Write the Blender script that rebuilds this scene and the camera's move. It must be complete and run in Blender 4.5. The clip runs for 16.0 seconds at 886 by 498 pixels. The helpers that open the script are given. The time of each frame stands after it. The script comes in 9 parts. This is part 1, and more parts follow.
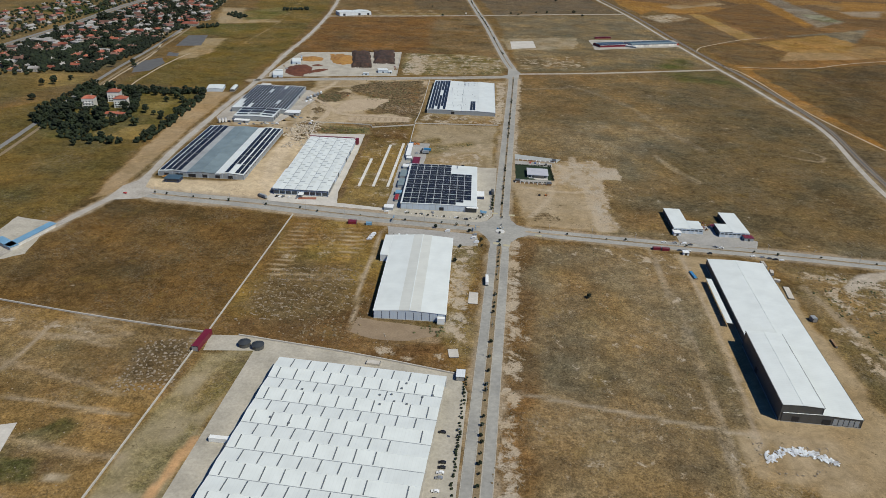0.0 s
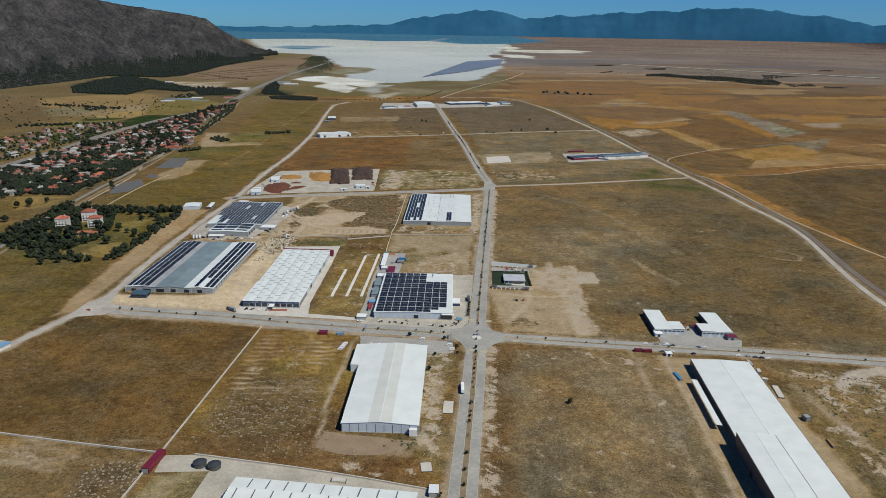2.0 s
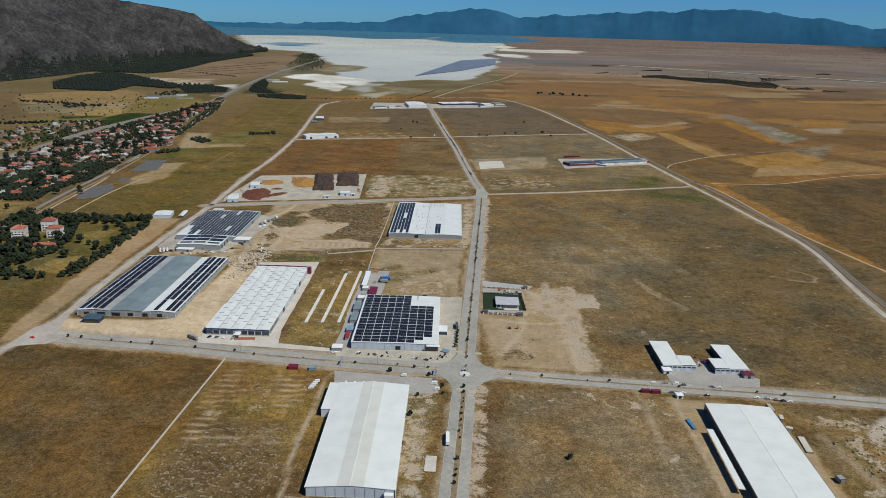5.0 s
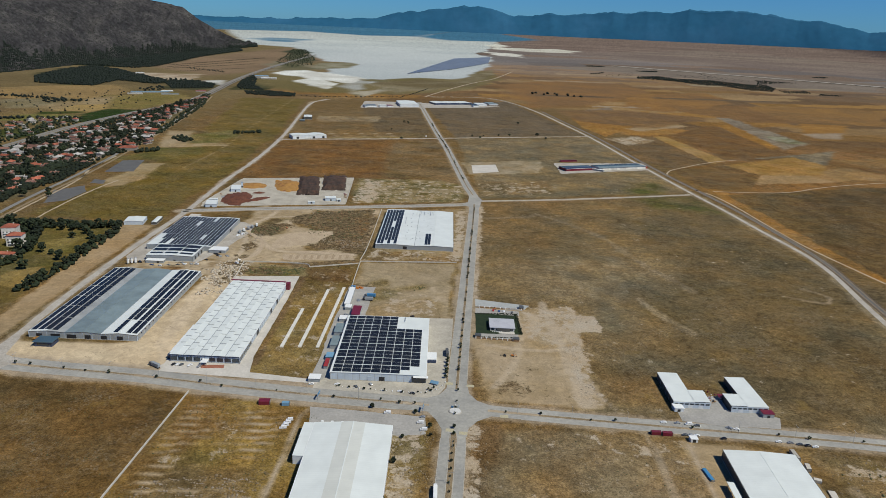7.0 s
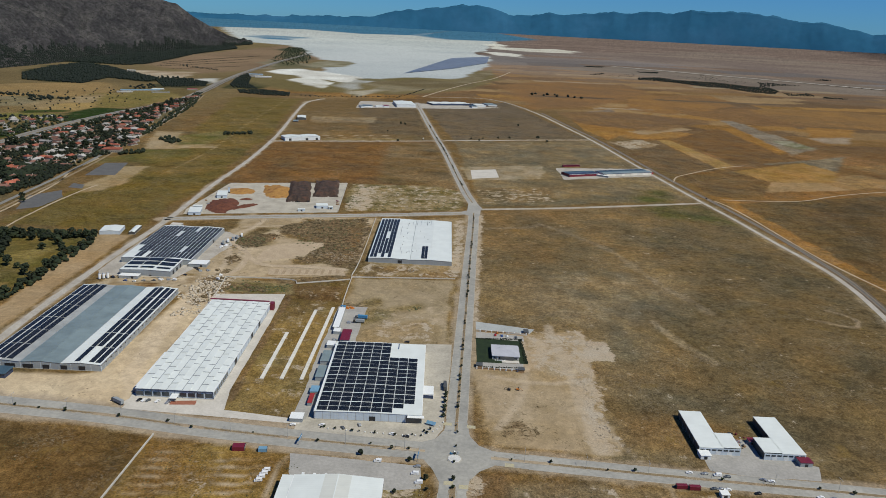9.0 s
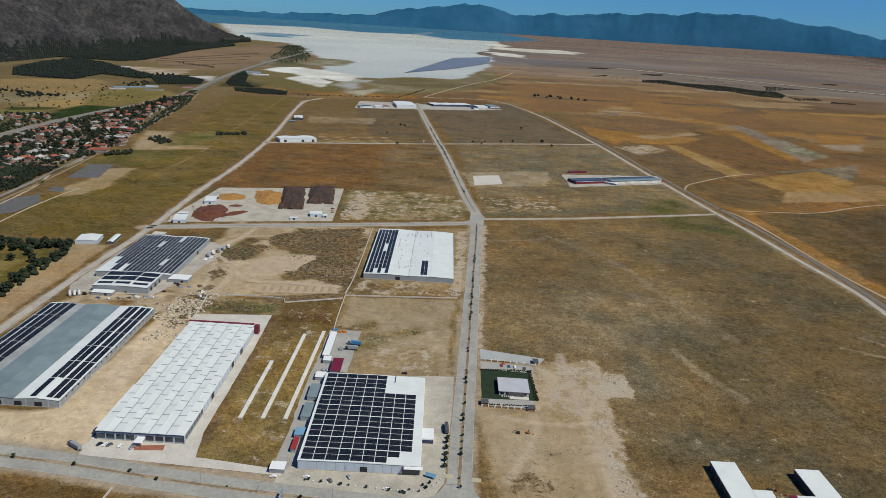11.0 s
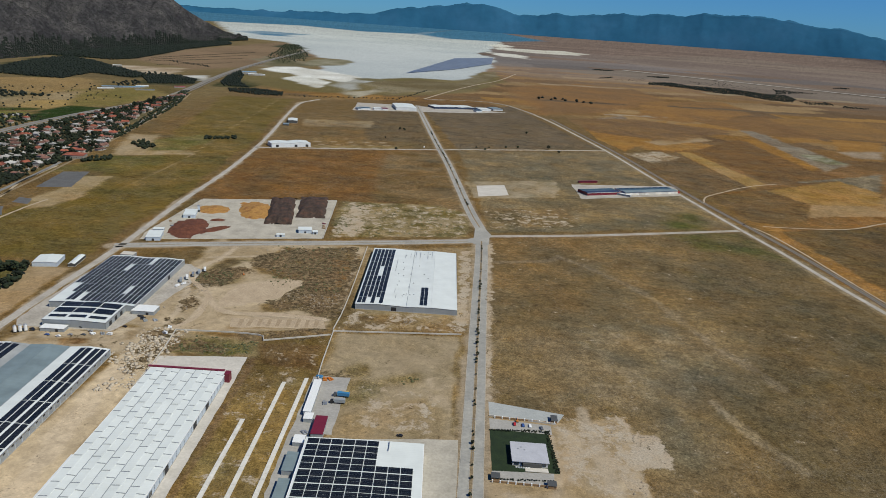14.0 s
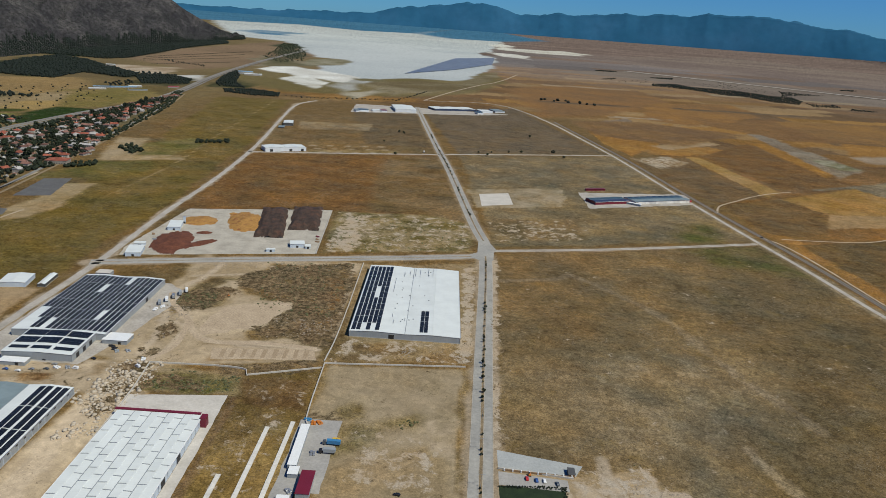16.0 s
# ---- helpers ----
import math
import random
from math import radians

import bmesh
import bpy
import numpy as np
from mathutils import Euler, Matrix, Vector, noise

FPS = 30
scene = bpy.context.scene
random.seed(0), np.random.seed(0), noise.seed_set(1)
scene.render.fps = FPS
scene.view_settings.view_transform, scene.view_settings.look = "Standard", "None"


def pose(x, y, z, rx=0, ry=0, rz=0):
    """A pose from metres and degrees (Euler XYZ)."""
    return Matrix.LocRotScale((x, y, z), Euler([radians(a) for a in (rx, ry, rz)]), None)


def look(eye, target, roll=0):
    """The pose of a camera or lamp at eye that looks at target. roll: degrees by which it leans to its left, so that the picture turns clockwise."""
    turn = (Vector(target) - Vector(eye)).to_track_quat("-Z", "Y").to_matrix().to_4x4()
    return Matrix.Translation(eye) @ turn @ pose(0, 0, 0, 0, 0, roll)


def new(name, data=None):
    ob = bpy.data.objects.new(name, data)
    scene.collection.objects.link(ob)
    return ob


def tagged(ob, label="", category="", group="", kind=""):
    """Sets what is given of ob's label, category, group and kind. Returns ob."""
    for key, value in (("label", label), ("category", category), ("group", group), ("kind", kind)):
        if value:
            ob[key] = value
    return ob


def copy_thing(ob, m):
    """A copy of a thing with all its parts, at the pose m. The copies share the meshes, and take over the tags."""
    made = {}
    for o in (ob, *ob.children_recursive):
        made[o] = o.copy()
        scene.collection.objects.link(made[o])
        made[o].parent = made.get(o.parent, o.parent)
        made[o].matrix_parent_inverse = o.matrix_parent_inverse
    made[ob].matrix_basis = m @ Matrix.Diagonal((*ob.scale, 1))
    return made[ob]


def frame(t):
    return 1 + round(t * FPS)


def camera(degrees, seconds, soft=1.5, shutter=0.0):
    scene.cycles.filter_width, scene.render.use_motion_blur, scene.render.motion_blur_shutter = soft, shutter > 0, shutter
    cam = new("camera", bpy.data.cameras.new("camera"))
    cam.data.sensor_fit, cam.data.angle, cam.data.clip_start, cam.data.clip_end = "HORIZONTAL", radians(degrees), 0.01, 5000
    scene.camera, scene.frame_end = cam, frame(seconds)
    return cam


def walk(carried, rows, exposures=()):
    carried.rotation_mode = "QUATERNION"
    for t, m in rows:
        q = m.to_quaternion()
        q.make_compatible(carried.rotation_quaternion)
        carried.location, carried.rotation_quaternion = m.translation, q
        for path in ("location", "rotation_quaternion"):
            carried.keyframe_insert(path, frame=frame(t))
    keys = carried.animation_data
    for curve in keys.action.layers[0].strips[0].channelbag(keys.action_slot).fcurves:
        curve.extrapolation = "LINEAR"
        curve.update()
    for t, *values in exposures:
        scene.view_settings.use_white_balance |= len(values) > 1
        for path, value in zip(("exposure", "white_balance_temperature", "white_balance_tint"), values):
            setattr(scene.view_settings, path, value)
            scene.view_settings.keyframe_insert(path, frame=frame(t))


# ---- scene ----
cam = camera(63.8, 16.0, 0.85)
# seconds, x, y, z, tilt, roll, turn
PATH = [
    (0.0, 18.2, -489.2, 286.0, 63.52, 2.42, 3.55),
    (0.5, 24.0, -489.9, 282.1, 66.28, 2.11, 3.56),
    (1.0, 26.0, -486.7, 275.4, 69.34, 2.96, 3.62),
    (1.5, 28.1, -481.9, 270.7, 72.01, 2.50, 3.36),
    (2.0, 30.4, -475.8, 269.4, 73.04, 1.06, 2.76),
    (2.5, 31.5, -469.6, 269.8, 72.99, 1.29, 2.58),
    (3.0, 32.4, -459.3, 269.8, 73.00, 1.31, 2.55),
    (3.5, 32.7, -447.3, 270.2, 72.95, 1.36, 2.55),
    (4.0, 32.8, -432.5, 270.3, 72.94, 1.42, 2.46),
    (6.5, 31.0, -356.6, 272.2, 72.78, 2.36, 1.50),
    (7.0, 30.4, -340.6, 271.9, 72.74, 2.56, 1.36),
    (7.5, 29.6, -325.5, 271.6, 72.74, 2.71, 1.24),
    (8.0, 28.7, -309.1, 271.5, 72.71, 2.81, 1.16),
    (8.5, 27.9, -293.6, 271.4, 72.69, 2.90, 1.14),
    (9.0, 26.6, -277.3, 271.1, 72.68, 3.00, 1.07),
    (11.5, 20.5, -197.9, 269.7, 72.62, 3.78, 0.94),
    (12.0, 20.0, -182.6, 270.4, 72.58, 3.83, 0.93),
    (12.5, 18.6, -166.8, 269.9, 72.57, 3.93, 0.90),
    (13.0, 17.4, -149.9, 269.1, 72.58, 4.04, 0.90),
    (13.5, 16.2, -134.3, 268.8, 72.57, 4.06, 0.85),
    (14.0, 15.2, -118.5, 268.0, 72.64, 4.06, 0.91),
    (14.5, 13.6, -102.4, 268.1, 72.67, 4.20, 0.88),
    (15.0, 12.6, -86.2, 268.5, 72.65, 4.07, 0.89),
    (15.5, 11.2, -71.3, 269.0, 72.62, 4.18, 0.86),
    (16.0, 9.8, -56.0, 269.4, 72.59, 4.29, 0.83),
]
walk(cam, [(t, pose(x, y, z, tilt, 0, turn) @ pose(0, 0, 0, 0, 0, roll)) for t, x, y, z, tilt, roll, turn in PATH], [(0.0, -0.06), (16.0, -0.06)])

# ---- light ----
SUN_ELEV, SUN_AZ = 52.0, 121.0  # degrees above the ground; clockwise from +y
world = bpy.data.worlds.new("world")
scene.world = world
world.use_nodes = True
wn, wl = world.node_tree.nodes, world.node_tree.links
sky = wn.new("ShaderNodeTexSky")
sky.sky_type = "NISHITA"
sky.sun_disc = False
sky.sun_elevation, sky.sun_rotation = radians(SUN_ELEV), radians(SUN_AZ)
sky.altitude, sky.air_density, sky.dust_density, sky.ozone_density = 900, 1.0, 0.3, 4.0
wn["Background"].inputs["Strength"].default_value = 0.058
tint = wn.new("ShaderNodeMix")
tint.data_type, tint.blend_type = "RGBA", "MULTIPLY"
tint.inputs["Factor"].default_value = 1.0
tint.inputs[7].default_value = (0.33, 0.80, 1.42, 1)  # a deep, clear blue sky down to the horizon
wl.new(sky.outputs["Color"], tint.inputs[6])
wl.new(tint.outputs[2], wn["Background"].inputs["Color"])
sun_data = bpy.data.lights.new("sun", "SUN")
sun_data.energy, sun_data.angle, sun_data.color = 4.6, radians(0.6), (0.975, 0.96, 0.83)
sun = new("sun", sun_data)
_az = radians(SUN_AZ)
_up = Vector((math.sin(_az) * math.cos(radians(SUN_ELEV)), math.cos(_az) * math.cos(radians(SUN_ELEV)), math.sin(radians(SUN_ELEV))))
sun.matrix_world = look(_up * 900, (0, 0, 0))

# ---- materials ----
def surf(name, cols, size=12.0, fine=1.2, rough=0.9, metal=0.0, contrast=0.35, bump=0.15, stretch=(1, 1, 1), by_object=0.0, spec=0.3, local=False):
    """A rough real surface: colours mixed by broad noise, darkened and lightened by fine noise, with a little relief."""
    m = bpy.data.materials.new(name)
    m.use_nodes = True
    n, l = m.node_tree.nodes, m.node_tree.links
    b = n["Principled BSDF"]
    b.inputs["Roughness"].default_value, b.inputs["Metallic"].default_value = rough, metal
    b.inputs["Specular IOR Level"].default_value = spec
    if local:
        co = n.new("ShaderNodeTexCoord").outputs["Object"]
    else:
        co = n.new("ShaderNodeNewGeometry").outputs["Position"]
    mp = n.new("ShaderNodeMapping")
    mp.inputs["Scale"].default_value = stretch
    l.new(co, mp.inputs["Vector"])
    big, small = n.new("ShaderNodeTexNoise"), n.new("ShaderNodeTexNoise")
    for node, s, d in ((big, size, 5.0), (small, fine, 3.0)):
        node.inputs["Scale"].default_value, node.inputs["Detail"].default_value = 1.0 / s, d
        node.inputs["Roughness"].default_value = 0.6
        l.new(mp.outputs["Vector"], node.inputs["Vector"])
    ramp = n.new("ShaderNodeValToRGB")
    el = ramp.color_ramp.elements
    while len(el) < len(cols):
        el.new(0.5)
    for i, c in enumerate(cols):
        el[i].position = 0.32 + 0.36 * i / max(1, len(cols) - 1)
        el[i].color = (*c, 1)
    l.new(big.outputs["Fac"], ramp.inputs["Fac"])
    span = n.new("ShaderNodeMapRange")
    span.inputs["From Min"].default_value, span.inputs["From Max"].default_value = 0.3, 0.7
    span.inputs["To Min"].default_value, span.inputs["To Max"].default_value = 1 - contrast, 1 + contrast
    l.new(small.outputs["Fac"], span.inputs["Value"])
    mul = n.new("ShaderNodeVectorMath")
    mul.operation = "SCALE"
    l.new(ramp.outputs["Color"], mul.inputs[0])
    l.new(span.outputs["Result"], mul.inputs["Scale"])
    out = mul.outputs["Vector"]
    if by_object:
        info, rng, mul2 = n.new("ShaderNodeObjectInfo"), n.new("ShaderNodeMapRange"), n.new("ShaderNodeVectorMath")
        rng.inputs["To Min"].default_value, rng.inputs["To Max"].default_value = 1 - by_object, 1 + by_object
        mul2.operation = "SCALE"
        l.new(info.outputs["Random"], rng.inputs["Value"])
        l.new(out, mul2.inputs[0])
        l.new(rng.outputs["Result"], mul2.inputs["Scale"])
        out = mul2.outputs["Vector"]
    l.new(out, b.inputs["Base Color"])
    if bump:
        bp = n.new("ShaderNodeBump")
        bp.inputs["Strength"].default_value, bp.inputs["Distance"].default_value = bump, fine * 0.3
        l.new(small.outputs["Fac"], bp.inputs["Height"])
        l.new(bp.outputs["Normal"], b.inputs["Normal"])
    return m


def ribbed(name, col, pitch=0.9, axis=0, rough=0.45, metal=0.0, dirt=0.12, shade=0.16, spec=0.4):
    """Trapezoidal sheet metal: ribs across one local axis, sheets of slightly different tone, and dust."""
    m = bpy.data.materials.new(name)
    m.use_nodes = True
    n, l = m.node_tree.nodes, m.node_tree.links
    b = n["Principled BSDF"]
    b.inputs["Roughness"].default_value, b.inputs["Metallic"].default_value = rough, metal
    b.inputs["Specular IOR Level"].default_value = spec
    tc, sep = n.new("ShaderNodeTexCoord"), n.new("ShaderNodeSeparateXYZ")
    l.new(tc.outputs["Object"], sep.inputs[0])
    div = n.new("ShaderNodeMath")
    div.operation, div.inputs[1].default_value = "DIVIDE", pitch
    l.new(sep.outputs[axis], div.inputs[0])
    frac, flo = n.new("ShaderNodeMath"), n.new("ShaderNodeMath")
    frac.operation, flo.operation = "FRACT", "FLOOR"
    l.new(div.outputs[0], frac.inputs[0])
    l.new(div.outputs[0], flo.inputs[0])
    step = n.new("ShaderNodeMapRange")
    step.inputs["From Min"].default_value, step.inputs["From Max"].default_value = 0.06, 0.16
    l.new(frac.outputs[0], step.inputs["Value"])
    white, rng = n.new("ShaderNodeTexWhiteNoise"), n.new("ShaderNodeMapRange")
    white.noise_dimensions = "1D"
    l.new(flo.outputs[0], white.inputs["W"])
    rng.inputs["To Min"].default_value, rng.inputs["To Max"].default_value = 1 - shade * 0.35, 1.0
    l.new(white.outputs["Value"], rng.inputs["Value"])
    noise_a, dust = n.new("ShaderNodeTexNoise"), n.new("ShaderNodeMapRange")
    noise_a.inputs["Scale"].default_value, noise_a.inputs["Detail"].default_value = 0.09, 6.0
    geo = n.new("ShaderNodeNewGeometry")
    l.new(geo.outputs["Position"], noise_a.inputs["Vector"])
    dust.inputs["From Min"].default_value, dust.inputs["From Max"].default_value = 0.35, 0.7
    dust.inputs["To Min"].default_value, dust.inputs["To Max"].default_value = 1.0, 1 - dirt
    l.new(noise_a.outputs["Fac"], dust.inputs["Value"])
    ribs = n.new("ShaderNodeMapRange")
    ribs.inputs["To Min"].default_value, ribs.inputs["To Max"].default_value = 1 - shade, 1.0
    l.new(step.outputs["Result"], ribs.inputs["Value"])
    m1, m2, m3 = n.new("ShaderNodeMath"), n.new("ShaderNodeMath"), n.new("ShaderNodeVectorMath")
    m1.operation = m2.operation = "MULTIPLY"
    m3.operation = "SCALE"
    l.new(ribs.outputs["Result"], m1.inputs[0])
    l.new(rng.outputs["Result"], m1.inputs[1])
    l.new(m1.outputs[0], m2.inputs[0])
    l.new(dust.outputs["Result"], m2.inputs[1])
    m3.inputs[0].default_value = col
    l.new(m2.outputs[0], m3.inputs["Scale"])
    l.new(m3.outputs["Vector"], b.inputs["Base Color"])
    bp = n.new("ShaderNodeBump")
    bp.inputs["Strength"].default_value, bp.inputs["Distance"].default_value = 0.3, 0.05
    l.new(step.outputs["Result"], bp.inputs["Height"])
    l.new(bp.outputs["Normal"], b.inputs["Normal"])
    return m


def plain(name, col, rough=0.5, metal=0.0, spec=0.5):
    return surf(name, [tuple(c * 0.9 for c in col), col], 2.0, 0.4, rough, metal, 0.08, 0.0, spec=spec, local=True)


ASPHALT = surf("asphalt", [(0.24, 0.23, 0.208), (0.29, 0.277, 0.248), (0.34, 0.322, 0.282)], 30, 3.0, 0.9, contrast=0.13, bump=0.05)
VERGE = surf("dark_verge", [(0.075, 0.055, 0.038), (0.11, 0.08, 0.053)], 14, 2.0, 0.95, contrast=0.25)
PLOT_GREY = surf("grey_gravel_plot", [(0.085, 0.083, 0.082), (0.115, 0.112, 0.108)], 14, 2.5, 0.95, contrast=0.15)
BALLAST = surf("ballast", [(0.15, 0.115, 0.082), (0.19, 0.15, 0.11)], 14, 2.0, 0.95, contrast=0.2)
RED_PAVING = surf("red_paving", [(0.24, 0.085, 0.05), (0.3, 0.12, 0.075)], 6, 1.0, 0.9, contrast=0.12)
DARK_ASPHALT = surf("dark_asphalt", [(0.085, 0.083, 0.08), (0.125, 0.12, 0.112)], 20, 2.5, 0.9, contrast=0.15)
FAR_ASPHALT = surf("worn_highway_asphalt", [(0.16, 0.155, 0.145), (0.21, 0.2, 0.185)], 40, 6.0, 0.9, contrast=0.12)
CONCRETE = surf("concrete", [(0.295, 0.265, 0.215), (0.37, 0.335, 0.275), (0.43, 0.385, 0.315)], 18, 2.0, 0.9, contrast=0.13, bump=0.05)
PALE_CONCRETE = surf("pale_concrete", [(0.42, 0.385, 0.335), (0.52, 0.48, 0.425)], 15, 2.0, 0.9, contrast=0.1)
BEAM = surf("bleached_concrete", [(0.52, 0.49, 0.43), (0.62, 0.59, 0.53)], 15, 2.0, 0.9, contrast=0.1)
APRON = surf("brown_earth", [(0.21, 0.15, 0.095), (0.26, 0.19, 0.122)], 9, 1.4, 0.95, contrast=0.12)
BLUE_GRAVEL = surf("bluish_gravel", [(0.29, 0.30, 0.29), (0.36, 0.365, 0.35)], 12, 1.6, 0.95, contrast=0.1)
GREY_PAVING = surf("grey_paving", [(0.27, 0.255, 0.232), (0.34, 0.32, 0.292)], 16, 2.0, 0.9, contrast=0.1)
GRAVEL = surf("gravel", [(0.28, 0.25, 0.21), (0.35, 0.315, 0.27), (0.40, 0.365, 0.315)], 20, 2.0, 0.95, contrast=0.18)
DIRT = surf("pale_dirt", [(0.28, 0.215, 0.14), (0.35, 0.275, 0.185), (0.40, 0.325, 0.225)], 20, 2.2, 0.95, contrast=0.15)
SOIL = surf("soil", [(0.16, 0.115, 0.065), (0.24, 0.18, 0.105)], 6, 1.0, 0.95, contrast=0.3)
KERB = surf("kerb", [(0.31, 0.285, 0.245), (0.38, 0.35, 0.3)], 6, 1.0, 0.9, contrast=0.12)
WALL_GREY = surf("grey_block_wall", [(0.40, 0.37, 0.32), (0.49, 0.455, 0.4)], 5, 0.8, 0.9, contrast=0.15)
WHITE_ROOF = ribbed("white_roof_sheet", (0.645, 0.668, 0.64), 2.0, 1, dirt=0.1, shade=0.05)
WHITE_ROOF_X = ribbed("white_roof_sheet_across", (0.645, 0.668, 0.64), 2.0, 0, dirt=0.1, shade=0.05)
CREAM_ROOF = ribbed("cream_roof_sheet", (0.57, 0.57, 0.52), 2.0, 1, dirt=0.1, shade=0.05)
GREY_ROOF = ribbed("grey_roof_sheet", (0.195, 0.245, 0.255), 1.6, 1, rough=0.5, dirt=0.25, shade=0.14)
TAN_ROOF = ribbed("weathered_roof_sheet", (0.35, 0.355, 0.34), 1.6, 1, dirt=0.3, shade=0.12)
BLUE_ROOF = ribbed("steel_blue_roof_sheet", (0.06, 0.10, 0.125), 1.6, 1, rough=0.35, dirt=0.2, shade=0.15)
LIGHTBLUE = ribbed("light_blue_sheet", (0.17, 0.32, 0.45), 1.0, 0, dirt=0.2)
GREY_CLAD = ribbed("grey_cladding", (0.30, 0.32, 0.33), 1.0, 0, dirt=0.15)
PALE_CLAD = ribbed("pale_blue_cladding", (0.50, 0.56, 0.62), 1.0, 0, dirt=0.12)
WHITE_CLAD = ribbed("white_cladding", (0.66, 0.68, 0.69), 1.0, 0, dirt=0.12)
DARK_CLAD = ribbed("dark_grey_cladding", (0.085, 0.085, 0.08), 1.0, 0, dirt=0.1)
MAROON = ribbed("maroon_sheet", (0.16, 0.015, 0.03), 0.6, 1, dirt=0.15)
RED_SHEET = ribbed("red_sheet", (0.34, 0.035, 0.03), 0.6, 1, dirt=0.15)
NAVY = plain("navy_trim", (0.03, 0.045, 0.09), 0.5)
DARK = plain("dark_opening", (0.018, 0.018, 0.02), 0.6)
PALE_SKYLIGHT = plain("pale_skylight", (0.27, 0.285, 0.295), 0.3)
SKYLIGHT = plain("grey_skylight", (0.13, 0.14, 0.15), 0.25)
WHITE_PAINT = plain("white_paint", (0.74, 0.74, 0.72), 0.4)
OFF_WHITE = surf("plastered_wall", [(0.5, 0.47, 0.42), (0.66, 0.63, 0.58)], 4, 0.6, 0.85, contrast=0.08, by_object=0.2)
VILLAGE_WALL = surf("weathered_plaster", [(0.27, 0.24, 0.2), (0.4, 0.36, 0.31)], 4, 0.6, 0.85, contrast=0.1, by_object=0.3)
STEEL = plain("steel", (0.4, 0.41, 0.42), 0.4, 0.6)
TIMBER = surf("timber", [(0.2, 0.12, 0.06), (0.3, 0.19, 0.1)], 1.0, 0.2, 0.8, contrast=0.2, local=True)
GLASS = plain("window_glass", (0.03, 0.04, 0.05), 0.08, 0.0, 0.8)
TYRE = plain("tyre", (0.02, 0.02, 0.02), 0.8)
CAR_PAINTS = [plain("car_white", (0.72, 0.72, 0.72), 0.25), plain("car_black", (0.02, 0.02, 0.022), 0.2), plain("car_silver", (0.4, 0.41, 0.42), 0.25, 0.5),
              plain("car_red", (0.4, 0.03, 0.03), 0.25), plain("car_blue", (0.04, 0.09, 0.25), 0.25), plain("car_grey", (0.13, 0.14, 0.15), 0.25, 0.4)]
ORANGE_PAINT = plain("orange_paint", (0.5, 0.16, 0.02), 0.4)
YELLOW_PAINT = plain("yellow_paint", (0.6, 0.36, 0.04), 0.5)
BLUE_PAINT = plain("blue_paint", (0.05, 0.2, 0.38), 0.4)
ROOF_TILE = surf("red_roof_tile", [(0.19, 0.056, 0.035), (0.28, 0.082, 0.048), (0.36, 0.13, 0.08)], 9, 0.5, 0.85, contrast=0.2, bump=0.2, by_object=0.35)
BROWN_TILE = surf("brown_roof_tile", [(0.12, 0.062, 0.045), (0.2, 0.10, 0.075)], 9, 0.5, 0.85, contrast=0.2, by_object=0.3)
PALE_TILE = surf("weathered_roof", [(0.22, 0.20, 0.185), (0.36, 0.34, 0.32)], 9, 0.6, 0.85, contrast=0.15, by_object=0.25)
LEAF = surf("leaves", [(0.007, 0.012, 0.006), (0.014, 0.021, 0.008), (0.026, 0.034, 0.013)], 7, 1.2, 0.85, contrast=0.4, by_object=0.35)
PINE = surf("pine_leaves", [(0.006, 0.011, 0.0075), (0.011, 0.0165, 0.0105)], 40, 8, 0.9, contrast=0.35)
SCRUB = surf("scrub_leaves", [(0.06, 0.065, 0.03), (0.11, 0.11, 0.045)], 6, 1.0, 0.9, contrast=0.35, by_object=0.3)
BARK = surf("bark", [(0.10, 0.075, 0.05), (0.16, 0.12, 0.08)], 1, 0.2, 0.9, contrast=0.2)
LAWN = surf("lawn", [(0.012, 0.022, 0.009), (0.02, 0.034, 0.012)], 6, 0.8, 0.9, contrast=0.25)
ROCK = surf("pale_rock", [(0.36, 0.30, 0.22), (0.48, 0.41, 0.32)], 5, 0.7, 0.95, contrast=0.2)
HEAP_RED = surf("red_brown_heap", [(0.085, 0.03, 0.017), (0.14, 0.05, 0.027)], 8, 1.5, 0.95, contrast=0.3, bump=0.4)
HEAP_OCHRE = surf("ochre_heap", [(0.26, 0.13, 0.032), (0.34, 0.18, 0.05), (0.19, 0.075, 0.026)], 8, 1.5, 0.95, contrast=0.25, bump=0.4)
HEAP_DARK = surf("dark_heap", [(0.034, 0.023, 0.018), (0.056, 0.036, 0.026), (0.09, 0.045, 0.03)], 10, 1.5, 0.95, contrast=0.3, bump=0.4)
# aerial haze is put into this base colour as blue
FAR_RANGE = surf("haze_blue_range", [(0.019, 0.083, 0.15), (0.023, 0.093, 0.167), (0.03, 0.104, 0.185)], 260, 60, 1.0, contrast=0.07, bump=0.0, spec=0.0)
CRAG = surf("limestone_slope", [(0.028, 0.027, 0.029), (0.045, 0.0425, 0.043), (0.072, 0.067, 0.064)], 90, 14, 1.0, contrast=0.4, bump=0.6, spec=0.0)


